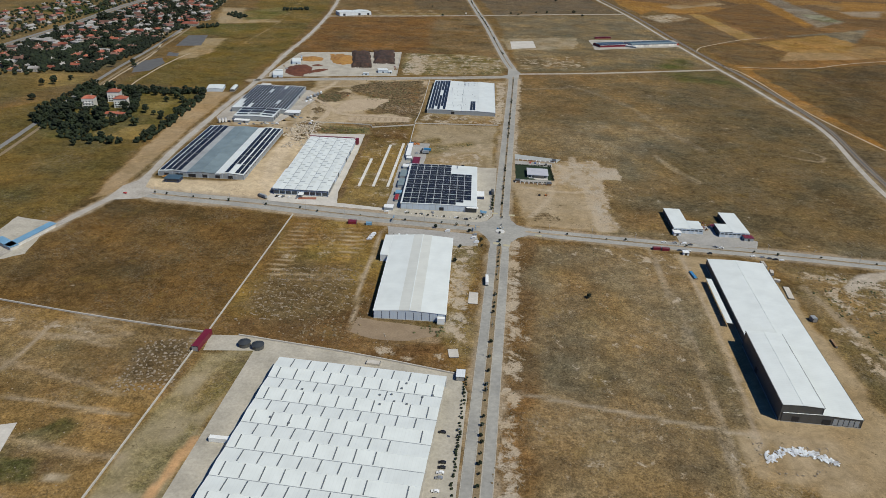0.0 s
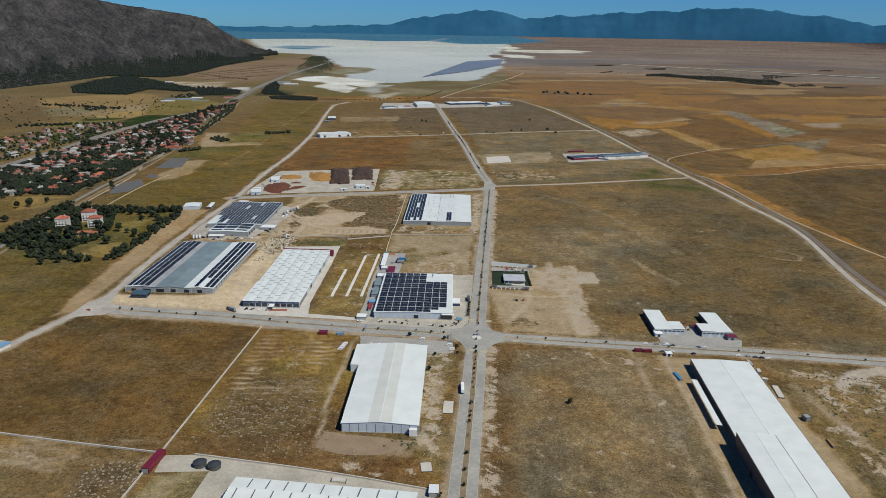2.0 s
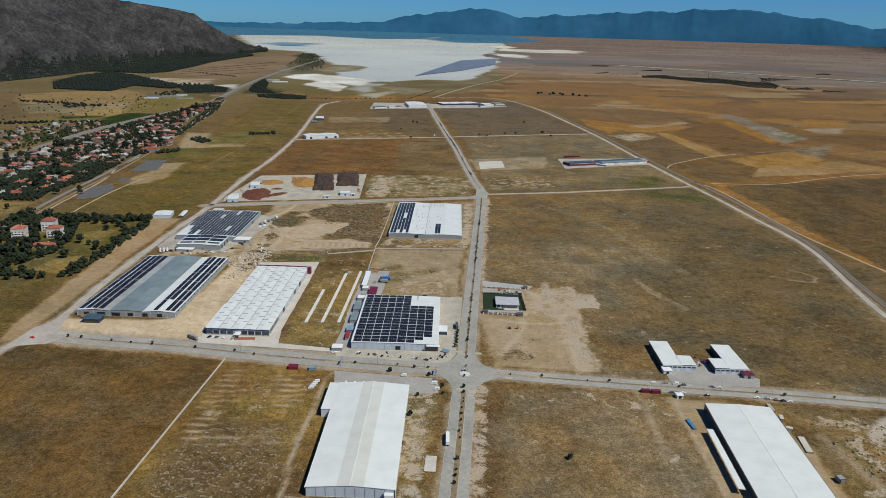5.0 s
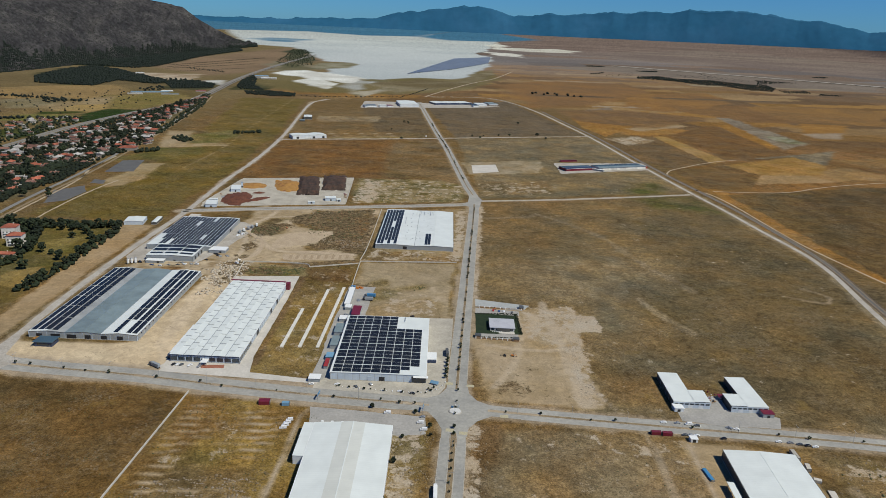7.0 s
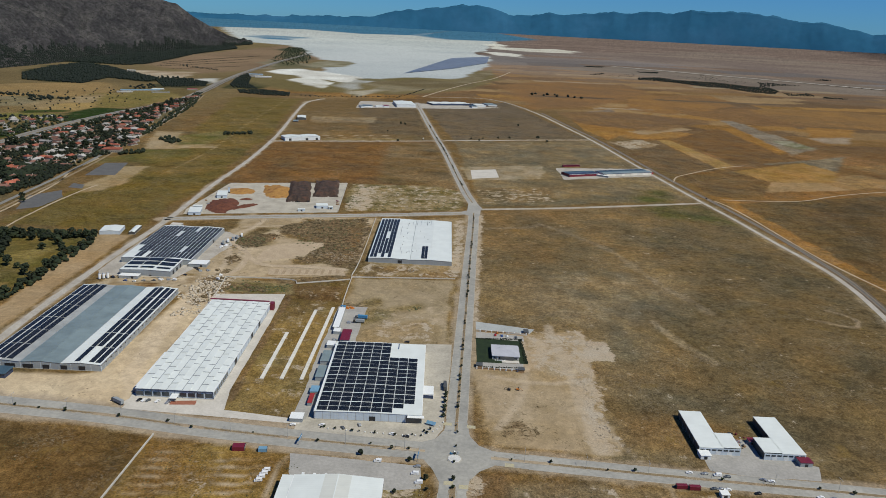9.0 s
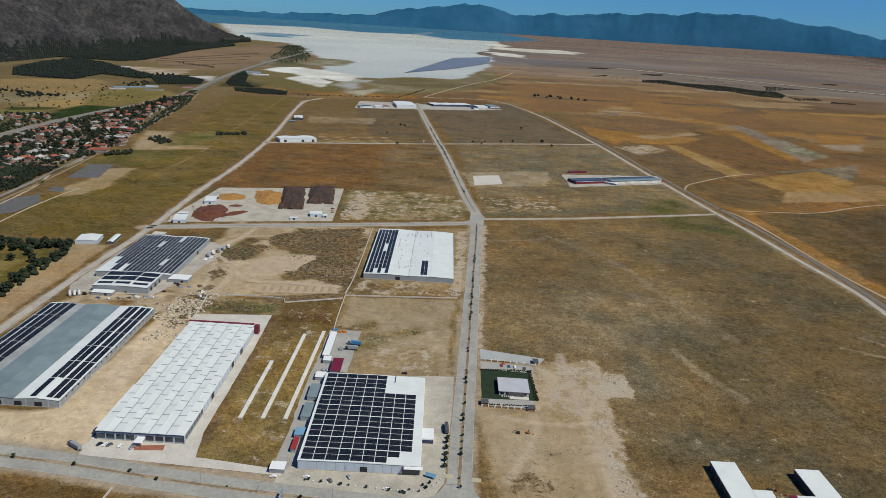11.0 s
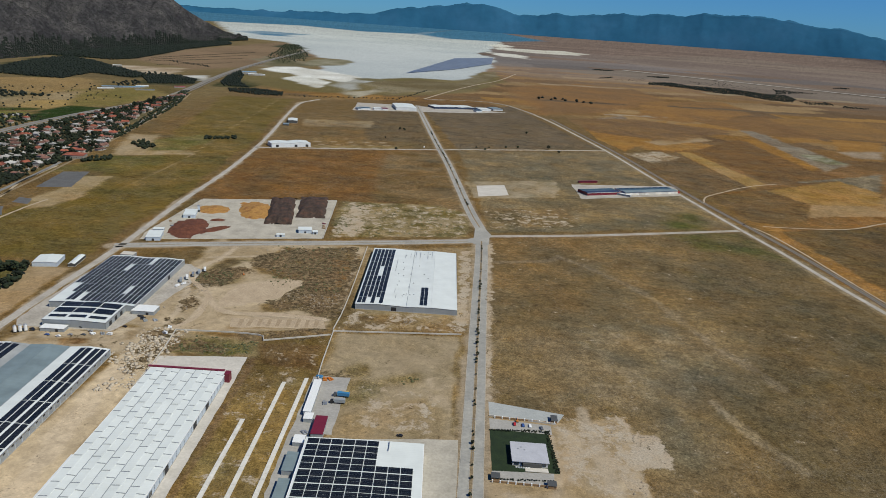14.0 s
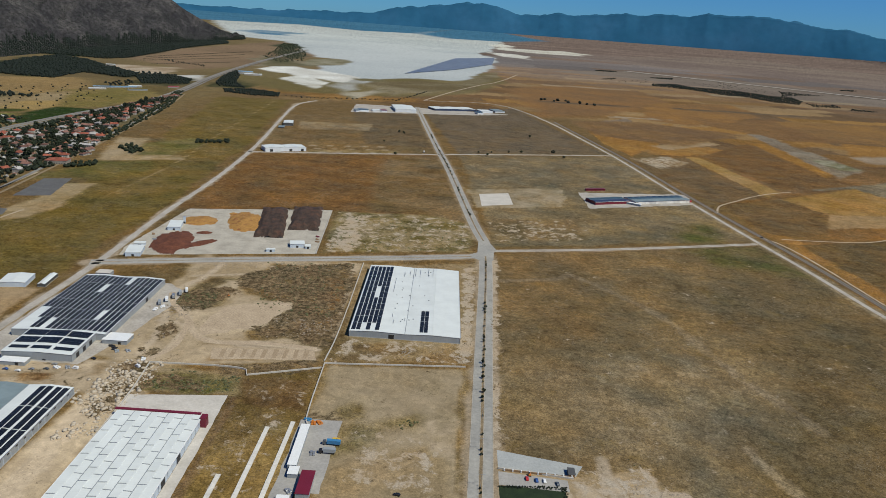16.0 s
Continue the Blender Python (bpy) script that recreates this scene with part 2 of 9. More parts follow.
def panel_mat():
    """Dark blue solar glass with the thin pale lines between modules."""
    m = bpy.data.materials.new("solar_glass")
    m.use_nodes = True
    n, l = m.node_tree.nodes, m.node_tree.links
    b = n["Principled BSDF"]
    b.inputs["Roughness"].default_value, b.inputs["Specular IOR Level"].default_value = 0.35, 0.15
    tc, sep = n.new("ShaderNodeTexCoord"), n.new("ShaderNodeSeparateXYZ")
    l.new(tc.outputs["Object"], sep.inputs[0])
    lines = []
    for axis, pitch in ((0, 1.05), (1, 1.75)):
        d, fr, gt = n.new("ShaderNodeMath"), n.new("ShaderNodeMath"), n.new("ShaderNodeMath")
        d.operation, d.inputs[1].default_value = "DIVIDE", pitch
        fr.operation = "FRACT"
        gt.operation, gt.inputs[1].default_value = "LESS_THAN", 0.045
        l.new(sep.outputs[axis], d.inputs[0])
        l.new(d.outputs[0], fr.inputs[0])
        l.new(fr.outputs[0], gt.inputs[0])
        lines.append(gt.outputs[0])
    mx = n.new("ShaderNodeMath")
    mx.operation = "MAXIMUM"
    l.new(lines[0], mx.inputs[0])
    l.new(lines[1], mx.inputs[1])
    info, rng = n.new("ShaderNodeObjectInfo"), n.new("ShaderNodeValToRGB")
    rng.color_ramp.elements[0].color = (0.006, 0.0085, 0.014, 1)
    rng.color_ramp.elements[1].color = (0.012, 0.014, 0.018, 1)
    l.new(info.outputs["Random"], rng.inputs["Fac"])
    mix = n.new("ShaderNodeMix")
    mix.data_type = "RGBA"
    l.new(mx.outputs[0], mix.inputs["Factor"])
    l.new(rng.outputs["Color"], mix.inputs[6])
    mix.inputs[7].default_value = (0.075, 0.08, 0.09, 1)
    l.new(mix.outputs[2], b.inputs["Base Color"])
    return m


SOLAR = panel_mat()


def ground_mat():
    """Base colour from the sheet's own colour layer, broken up by tufts, clods and bare spots."""
    m = bpy.data.materials.new("steppe_ground")
    m.use_nodes = True
    n, l = m.node_tree.nodes, m.node_tree.links
    b = n["Principled BSDF"]
    b.inputs["Roughness"].default_value, b.inputs["Specular IOR Level"].default_value = 1.0, 0.0
    att = n.new("ShaderNodeAttribute")
    att.attribute_name = "soil"
    geo = n.new("ShaderNodeNewGeometry")
    def noise_at(size, detail, rough=0.65, dist=0.0):
        node = n.new("ShaderNodeTexNoise")
        node.inputs["Scale"].default_value, node.inputs["Detail"].default_value = 1.0 / size, detail
        node.inputs["Roughness"].default_value, node.inputs["Distortion"].default_value = rough, dist
        l.new(geo.outputs["Position"], node.inputs["Vector"])
        return node.outputs["Fac"]
    def ranged(value, a, z, lo, hi):
        node = n.new("ShaderNodeMapRange")
        node.inputs["From Min"].default_value, node.inputs["From Max"].default_value = a, z
        node.inputs["To Min"].default_value, node.inputs["To Max"].default_value = lo, hi
        l.new(value, node.inputs["Value"])
        return node.outputs["Result"]
    def times(a, z):
        node = n.new("ShaderNodeMath")
        node.operation = "MULTIPLY"
        l.new(a, node.inputs[0])
        l.new(z, node.inputs[1])
        return node.outputs[0]
    def mixed(factor, first, second):
        node = n.new("ShaderNodeMix")
        node.data_type = "RGBA"
        l.new(factor, node.inputs["Factor"])
        for socket, v in ((6, first), (7, second)):
            if isinstance(v, tuple):
                node.inputs[socket].default_value = (*v, 1)
            else:
                l.new(v, node.inputs[socket])
        return node.outputs[2]
    def scaled(colour, by):
        node = n.new("ShaderNodeVectorMath")
        node.operation = "SCALE"
        l.new(colour, node.inputs[0])
        l.new(by, node.inputs["Scale"])
        return node.outputs["Vector"]
    def tinted(colour, by):
        node = n.new("ShaderNodeVectorMath")
        node.operation = "MULTIPLY"
        l.new(colour, node.inputs[0])
        l.new(by, node.inputs[1])
        return node.outputs["Vector"]
    grain = n.new("ShaderNodeAttribute")
    grain.attribute_name = "grain"
    # broad drift of hue: rusty stalks against grey, bleached straw
    hue = ranged(noise_at(42.0, 7.0, 0.72, 0.6), 0.36, 0.64, 0.0, 1.0)
    broad = noise_at(75.0, 6.0, 0.6, 0.4)
    drift = mixed(ranged(broad, 0.5, 0.63, 0.0, 1.0), mixed(ranged(broad, 0.36, 0.48, 0.0, 1.0), (0.9, 0.87, 0.83), (1.04, 1.03, 1.01)), (1.08, 1.03, 0.9))
    c = tinted(tinted(att.outputs["Color"], drift), mixed(hue, (1.05, 0.98, 0.9), (1.0, 1.0, 1.0)))
    # clumps and tufts at three sizes
    fine, tuft = noise_at(1.5, 5.0, 0.8), noise_at(5.0, 6.0, 0.8, 0.5)
    k = times(ranged(fine, 0.36, 0.64, 0.6, 1.36), ranged(tuft, 0.36, 0.64, 0.6, 1.34))
    k = times(k, ranged(noise_at(24.0, 6.0, 0.75), 0.35, 0.65, 0.78, 1.24))
    c = scaled(c, k)
    # bleached streaks and bare spots, thick in some stretches and missing in others
    streak = times(ranged(noise_at(4.2, 5.0, 0.8, 2.2), 0.5, 0.66, 0.0, 1.0), ranged(noise_at(55.0, 5.0, 0.7), 0.44, 0.62, 0.04, 0.6))
    c = mixed(streak, c, (0.27, 0.225, 0.165))
    # matted straw: thin pale worms of bleached stalks, closer in some stretches
    worm = n.new("ShaderNodeTexNoise")
    worm.noise_type = "RIDGED_MULTIFRACTAL"
    worm.inputs["Scale"].default_value, worm.inputs["Detail"].default_value, worm.inputs["Distortion"].default_value = 1 / 6.0, 4.0, 0.8
    l.new(geo.outputs["Position"], worm.inputs["Vector"])
    straw = times(ranged(worm.outputs["Fac"], 0.55, 1.1, 0.0, 1.0), ranged(noise_at(30.0, 6.0, 0.75, 0.8), 0.38, 0.6, 0.05, 0.78))
    c = mixed(straw, c, scaled(mixed(hue, (0.30, 0.245, 0.17), (0.33, 0.285, 0.225)), ranged(fine, 0.36, 0.64, 0.75, 1.2)))
    # yellowed herbs in soft spots
    herb = times(ranged(noise_at(26.0, 5.0, 0.6, 0.3), 0.6, 0.72, 0.0, 0.55), ranged(fine, 0.4, 0.6, 0.3, 1.0))
    c = mixed(herb, c, (0.2, 0.13, 0.035))
    # ragged patches: scrub over bare soil, and bare soil showing through scrub
    ragged = noise_at(11.0, 9.0, 0.74, 0.7)
    def patch(name, field):
        at = n.new("ShaderNodeAttribute")
        at.attribute_name = name
        add = n.new("ShaderNodeMath")
        add.operation = "MULTIPLY_ADD"
        l.new(at.outputs["Fac"], add.inputs[0])
        add.inputs[1].default_value = 0.5
        l.new(field, add.inputs[2])
        return ranged(add.outputs[0], 0.715, 0.785, 0.0, 1.0)
    # dark withered weeds
    weed = times(ranged(noise_at(3.0, 4.0, 0.75, 1.0), 0.56, 0.66, 0.0, 1.0), ranged(noise_at(70.0, 4.0, 0.65), 0.45, 0.6, 0.05, 0.65))
    c = mixed(weed, c, (0.05, 0.034, 0.018))
    c = mixed(grain.outputs["Fac"], att.outputs["Color"], c)
    bright = ranged(fine, 0.36, 0.64, 0.72, 1.25)
    # bare earth: blotches, and small dark tufts and clods strewn over it
    c = scaled(c, times(ranged(noise_at(9.0, 6.0, 0.7, 0.8), 0.36, 0.64, 0.84, 1.14), ranged(noise_at(0.9, 3.0, 0.7), 0.36, 0.64, 0.93, 1.06)))
    strewn = times(ranged(noise_at(2.1, 3.0, 0.65, 0.4), 0.6, 0.66, 0.0, 0.7), ranged(noise_at(28.0, 5.0, 0.7), 0.47, 0.6, 0.0, 1.0))
    near = ranged(grain.outputs["Fac"], 0.0, 0.2, 0.0, 1.0)
    c = mixed(times(strewn, near), c, (0.085, 0.064, 0.036))
    c = mixed(patch("bare", noise_at(14.0, 9.0, 0.74, 0.3)), c, scaled(mixed(hue, (0.36, 0.275, 0.18), (0.37, 0.315, 0.245)), bright))
    c = mixed(patch("scrub", ragged), c, scaled(mixed(ranged(tuft, 0.42, 0.58, 0.0, 1.0), mixed(hue, (0.1, 0.064, 0.034), (0.062, 0.051, 0.028)), mixed(hue, (0.185, 0.125, 0.068), (0.155, 0.118, 0.07))), k))
    l.new(c, b.inputs["Base Color"])
    bp = n.new("ShaderNodeBump")
    bp.inputs["Distance"].default_value = 0.5
    l.new(ranged(grain.outputs["Fac"], 0.0, 1.0, 0.0, 0.5), bp.inputs["Strength"])
    l.new(fine, bp.inputs["Height"])
    l.new(bp.outputs["Normal"], b.inputs["Normal"])
    return m


GROUND = ground_mat()
SAND_WATER = surf("shallow_water", [(0.09, 0.12, 0.19), (0.13, 0.155, 0.22)], 300, 60, 0.35, contrast=0.1, bump=0.0)

# ---- helpers for meshes ----
def finish(name, bm, material, parent=None, label=""):
    me = bpy.data.meshes.new(name)
    bm.to_mesh(me)
    bm.free()
    me.materials.append(material)
    ob = new(name, me)
    if parent is not None:
        ob.parent = parent
    if label:
        ob["label"] = label
    return ob


part = finish
BOXES = {}


def box_data(sx, sy, sz, material, bevel=0.0):
    key = (round(sx, 3), round(sy, 3), round(sz, 3), material.name, bevel)
    if key not in BOXES:
        bm = bmesh.new()
        bmesh.ops.create_cube(bm, size=1.0, matrix=Matrix.Translation((0, 0, sz / 2)) @ Matrix.Diagonal((sx, sy, sz, 1)))
        if bevel:
            bmesh.ops.bevel(bm, geom=bm.edges[:], offset=bevel, segments=1, affect="EDGES")
        me = bpy.data.meshes.new("box")
        bm.to_mesh(me)
        bm.free()
        me.materials.append(material)
        BOXES[key] = me
    return BOXES[key]


def boxed(name, parent, material, at, size, bevel=0.0, turn=(0, 0, 0), label=""):
    """A box-shaped part whose base centre is at the given place of its thing; alike parts share one mesh."""
    ob = new(name, box_data(*size, material, bevel))
    ob.matrix_basis = pose(*at, *turn)
    if parent is not None:
        ob.parent = parent
    if label:
        ob["label"] = label
    return ob


def meshed(name, verts, faces, material, parent=None, label="", kind=""):
    me = bpy.data.meshes.new(name)
    me.from_pydata(verts, [], faces)
    me.materials.append(material)
    ob = new(name, me)
    if parent is not None:
        ob.parent = parent
    return tagged(ob, label=label, kind=kind)


def thing(name, label, category, x, y, turn=0.0, z=0.0, group=""):
    ob = tagged(new(name), label, category, group)
    ob.matrix_basis = pose(x, y, z, 0, 0, turn)
    ob.empty_display_size = 1.0
    return ob


# ---- terrain: a flat plain; past 2.6 km the land is drawn in and raised along the camera's sight lines, to fit its view, so that all of it lies within 4.5 km ----
MID = (25.0, -280.0, 270.0)
NEAR, REACH = 2600.0, 1900.0


def far(x, y, z=0.0):
    dx, dy = x - MID[0], y - MID[1]
    r = math.hypot(dx, dy)
    if r <= NEAR:
        return (x, y, z)
    s = (NEAR + REACH * (1 - math.exp((NEAR - r) / REACH))) / r
    return (MID[0] + dx * s, MID[1] + dy * s, MID[2] * (1 - s) + z * s)


def far_all(x, y, z):
    dx, dy = x - MID[0], y - MID[1]
    r = np.maximum(np.hypot(dx, dy), 1e-3)
    s = np.where(r <= NEAR, 1.0, (NEAR + REACH * (1 - np.exp(np.minimum(0, NEAR - r) / REACH))) / r)
    return np.stack([MID[0] + dx * s, MID[1] + dy * s, MID[2] * (1 - s) + z * s], 1)


def lattice(ix, iy, seed):
    v = np.sin(ix * 127.1 + iy * 311.7 + seed * 74.7) * 43758.5453
    return v - np.floor(v)


def fbm(x, y, size, octaves=4, seed=0):
    total, amp, norm = np.zeros_like(x, dtype=float), 1.0, 0.0
    for o in range(octaves):
        u, v = x / size * 2 ** o + 13.7 * o, y / size * 2 ** o - 7.3 * o
        iu, iv = np.floor(u), np.floor(v)
        fu, fv = u - iu, v - iv
        fu, fv = fu * fu * (3 - 2 * fu), fv * fv * (3 - 2 * fv)
        a, b = lattice(iu, iv, seed + o), lattice(iu + 1, iv, seed + o)
        c, d = lattice(iu, iv + 1, seed + o), lattice(iu + 1, iv + 1, seed + o)
        total += amp * ((a * (1 - fu) + b * fu) * (1 - fv) + (c * (1 - fu) + d * fu) * fv)
        norm += amp
        amp *= 0.55
    return total / norm


# centre lines, metres
MAIN_S = [(4, -900), (8, -620), (17, -400), (24.5, -190), (32, 40), (33, 90), (36.7, 263), (39.6, 359), (44.5, 540), (50.5, 730), (51, 790)]
MAIN_N = [(50, 850), (36, 935), (-9, 1326), (-44, 1570), (-147, 2364)]
WEST = [(14, 137), (-45, 139.5), (-140, 147), (-210, 157), (-291, 161.5), (-338, 166)]
EAST = [(55, 134), (70, 132), (143, 127), (216, 123), (300, 119), (375, 112), (600, 95), (1000, 70)]
EAST_2 = [(62, 812), (200, 852), (350, 908), (448, 946)]
WEST_2 = [(40, 784), (-66, 749), (-186, 715), (-298, 682), (-378, 656)]
CROSS_3 = [(-415, 1350), (-200, 1425), (-40, 1486), (2, 1506), (222, 1598), (368, 1652)]
WEST_LANE = [(-470, -400), (-400, -40), (-380, 50), (-366, 115), (-352, 170), (-349, 207), (-358, 291), (-364, 400), (-368, 500), (-369, 651), (-385, 865), (-391, 1099), (-418, 1420), (-470, 1800), (-523, 2211), (-480, 2330)]
RING = [(520, -300), (495, 0), (470, 180), (466, 290), (479, 400), (488, 457), (496, 514), (498, 564), (497, 596), (492, 640), (482, 712), (475, 784), (468, 851), (456, 930), (434, 1107), (414, 1281), (378, 1635), (336, 1902), (282, 2252), (179, 2596), (90, 2690), (-140, 2600)]
RAIL = [(545, -300), (516, 0), (488, 180), (482, 290), (491, 401), (500, 473), (508, 540), (509, 600), (506, 657), (500, 745), (491, 845), (478, 940), (453, 1107), (433, 1281), (397, 1635), (354, 1902), (300, 2252)]
TRACK_E = [(650, 160), (600, 300), (560, 430), (544, 491), (532, 549), (520, 605), (511, 669), (506, 760), (500, 871), (488, 955), (470, 985)]
TRACK_A = [(500, 985), (560, 990), (649, 1004), (751, 1083), (910, 1162), (1100, 1230)]
TRACK_B = [(452, 1130), (470, 1183), (514, 1230), (600, 1320), (679, 1369)]
HIGHWAY = [(-900, 400), (-905, 800), (-918, 1149), (-938, 1282), (-944, 1538), (-923, 1822), (-893, 1954), (-929, 2296), (-1041, 2949), (-1129, 3693), (-1214, 4655), (-1300, 6000)]
VILLAGE_ROAD = [(-540, 150), (-560, 300), (-587, 454), (-621, 648), (-645, 906), (-690, 1180), (-716, 1345), (-810, 1869), (-900, 2240)]
TRACK_W = [(-575, 480), (-590, 580), (-598, 642), (-617, 828), (-648, 912), (-655, 985), (-661, 1045)]
TRACK_LAKE = [(-140, 2600), (-60, 3000), (60, 3500), (190, 3900), (330, 4700)]


def smooth(pts, rounds=2):
    for _ in range(rounds):
        out = [pts[0]]
        for (ax, ay), (bx, by) in zip(pts, pts[1:]):
            out += [(ax * 0.75 + bx * 0.25, ay * 0.75 + by * 0.25), (ax * 0.25 + bx * 0.75, ay * 0.25 + by * 0.75)]
        pts = out + [pts[-1]]
    return pts


def to_line(x, y, pts):
    best = np.full(x.shape, 1e9)
    for (ax, ay), (bx, by) in zip(pts, pts[1:]):
        ux, uy = bx - ax, by - ay
        t = np.clip(((x - ax) * ux + (y - ay) * uy) / (ux * ux + uy * uy), 0, 1)
        best = np.minimum(best, np.hypot(x - ax - t * ux, y - ay - t * uy))
    return best


def inside(x, y, poly):
    """Signed distance to a polygon, positive within."""
    best, odd = np.full(x.shape, 1e9), np.zeros(x.shape, bool)
    for (ax, ay), (bx, by) in zip(poly, poly[1:] + poly[:1]):
        ux, uy = bx - ax, by - ay
        t = np.clip(((x - ax) * ux + (y - ay) * uy) / (ux * ux + uy * uy), 0, 1)
        best = np.minimum(best, np.hypot(x - ax - t * ux, y - ay - t * uy))
        cross = ((ay > y) != (by > y)) & (x < ax + (y - ay) * ux / (uy if uy else 1e-9))
        odd ^= cross
    return np.where(odd, best, -best)


BROWN, GOLD = (0.135, 0.092, 0.047), (0.19, 0.138, 0.054)
RUST = (0.14, 0.08, 0.038)
# SALT is salt white with some blue-grey of haze mixed in
ORANGE, SALT = (0.215, 0.12, 0.046), (0.41, 0.418, 0.408)
# the mauve holds the grey-blue of haze over the far plain
WOOD, HAZE_MAUVE = (0.016, 0.023, 0.013), (0.163, 0.134, 0.12)
# blue of distant haze, painted into the farthest land
HAZE_BLUE = (0.045, 0.13, 0.215)
# outline, two colours that mix over it, softness of the edge, unevenness of the edge, size of the mottling
FIELDS = []


def plot(*row):
    FIELDS.append(row)


plot([(-390, 150), (-350, -57), (-170, -75), (-168, 134), (-290, 142)], (0.1, 0.067, 0.034), (0.118, 0.078, 0.039), 3, 3, 60)
plot([(-168, 134), (-170, -75), (-62, -86), (10, -100), (14, 60), (12, 120), (-70, 126)], GOLD, (0.13, 0.085, 0.04), 3, 4, 30)
plot([(-62, -20), (-170, -52), (-168, -75), (0, -103), (12, -63), (-10, -58)], (0.11, 0.068, 0.038), (0.15, 0.10, 0.055), 8, 6, 15)
plot([(-12, 100), (-10, -52), (12, -73), (14, 100)], (0.24, 0.19, 0.125), (0.14, 0.105, 0.05), 5, 8, 9)
plot([(-152, 30), (-100, 36), (-82, -20), (-120, -54), (-158, -39)], (0.155, 0.11, 0.06), (0.115, 0.08, 0.044), 8, 14, 9)
plot([(-72, -39), (-8, -46), (-14, -69), (-66, -69)], (0.22, 0.155, 0.09), (0.2, 0.14, 0.08), 4, 4, 12)
plot([(-168, -97), (-134, -93), (-136, -223), (-150, -361), (-190, -361)], (0.29, 0.245, 0.165), (0.21, 0.18, 0.11), 3, 3, 22)

plot([(-350, -60), (-172, -80), (-186, -361), (-460, -361)], (0.165, 0.11, 0.056), (0.22, 0.152, 0.082), 3, 4, 40)
plot([(-210, -103), (-180, -80), (-172, -137), (-205, -135)], (0.09, 0.068, 0.045), (0.12, 0.09, 0.06), 4, 4, 9)
plot([(-300, -180), (-235, -188), (-240, -254), (-310, -265)], (0.08, 0.075, 0.035), (0.15, 0.11, 0.06), 9, 9, 20)
plot([(46, 112), (200, 106), (206, -100), (190, -330), (36, -330)], (0.205, 0.16, 0.112), (0.155, 0.115, 0.075), 4, 4, 35)
plot([(42, 110), (62, 112), (54, -330), (26, -330)], (0.105, 0.068, 0.036), (0.15, 0.10, 0.06), 6, 6, 18)
plot([(196, 104), (274, 98), (276, 12), (280, -73), (286, -130), (310, -169), (300, -212), (215, -201), (192, -148), (199, -52)], (0.34, 0.245, 0.14), (0.29, 0.205, 0.12), 3, 4, 30)
plot([(190, -212), (290, -218), (420, -180), (460, -361), (180, -361)], (0.12, 0.088, 0.05), (0.16, 0.115, 0.065), 8, 8, 30)
plot([(186, -150), (226, -151), (230, -168), (190, -172)], (0.44, 0.42, 0.39), (0.33, 0.25, 0.16), 3, 9, 9)
plot([(278, 98), (470, 86), (490, -73), (330, -150), (288, -100), (280, 12)], (0.165, 0.125, 0.08), (0.125, 0.098, 0.052), 6, 8, 18)
plot([(48, 150), (140, 142), (300, 134), (470, 125), (470, 290), (490, 520), (480, 690), (448, 934), (62, 798), (50, 365)], (0.165, 0.12, 0.072), (0.125, 0.096, 0.062), 5, 4, 60)
plot([(60, 790), (200, 838), (190, 620), (64, 560)], (0.17, 0.118, 0.068), (0.135, 0.097, 0.057), 30, 20, 40)
plot([(150, 145), (300, 134), (470, 125), (470, 290), (484, 450), (330, 520), (160, 480), (60, 500), (52, 372), (150, 356)], (0.195, 0.157, 0.11), (0.158, 0.124, 0.083), 40, 20, 50)
plot([(150, 150), (230, 145), (260, 190), (190, 230), (152, 220)], (0.13, 0.09, 0.05), (0.155, 0.11, 0.065), 14, 10, 30)
plot([(100, 470), (240, 560), (300, 460), (210, 330), (110, 380)], (0.195, 0.162, 0.125), (0.14, 0.112, 0.08), 30, 25, 25)
plot([(300, 134), (470, 125), (470, 290), (490, 520), (480, 690), (440, 900), (330, 860), (300, 500), (225, 380), (190, 240)], (0.122, 0.094, 0.06), (0.098, 0.077, 0.05), 45, 20, 60)
plot([(330, 890), (440, 930), (470, 800), (350, 820)], (0.075, 0.078, 0.036), (0.11, 0.09, 0.05), 15, 10, 30)
plot([(48, 362), (92, 334), (120, 345), (148, 352), (142, 215), (138, 146), (60, 149), (48, 250)], (0.36, 0.265, 0.165), (0.27, 0.20, 0.125), 2.5, 4, 40)
plot([(95, 334), (112, 330), (118, 300), (100, 296)], (0.43, 0.35, 0.265), (0.34, 0.26, 0.18), 4, 8, 8)
plot([(95, 300), (104, 300), (104, 268), (94, 268)], (0.39, 0.265, 0.145), (0.34, 0.245, 0.155), 4, 6, 12)
plot([(108, 286), (130, 280), (128, 258), (110, 258)], (0.27, 0.215, 0.15), (0.32, 0.25, 0.17), 6, 8, 14)
plot([(124, 270), (134, 270), (134, 256), (126, 255)], (0.46, 0.40, 0.32), (0.36, 0.28, 0.2), 3, 6, 8)
plot([(64, 240), (130, 236), (126, 190), (64, 190)], (0.30, 0.225, 0.145), (0.35, 0.265, 0.175), 10, 10, 20)
plot([(148, 330), (170, 332), (168, 292), (150, 293)], (0.36, 0.29, 0.2), (0.2, 0.15, 0.1), 2, 4, 6)
plot([(136, 340), (150, 344), (146, 148), (132, 146)], (0.40, 0.31, 0.21), (0.26, 0.19, 0.12), 2, 4, 8)
plot([(62, 824), (440, 962), (372, 1638), (8, 1496)], (0.17, 0.138, 0.098), (0.136, 0.108, 0.072), 5, 5, 60)
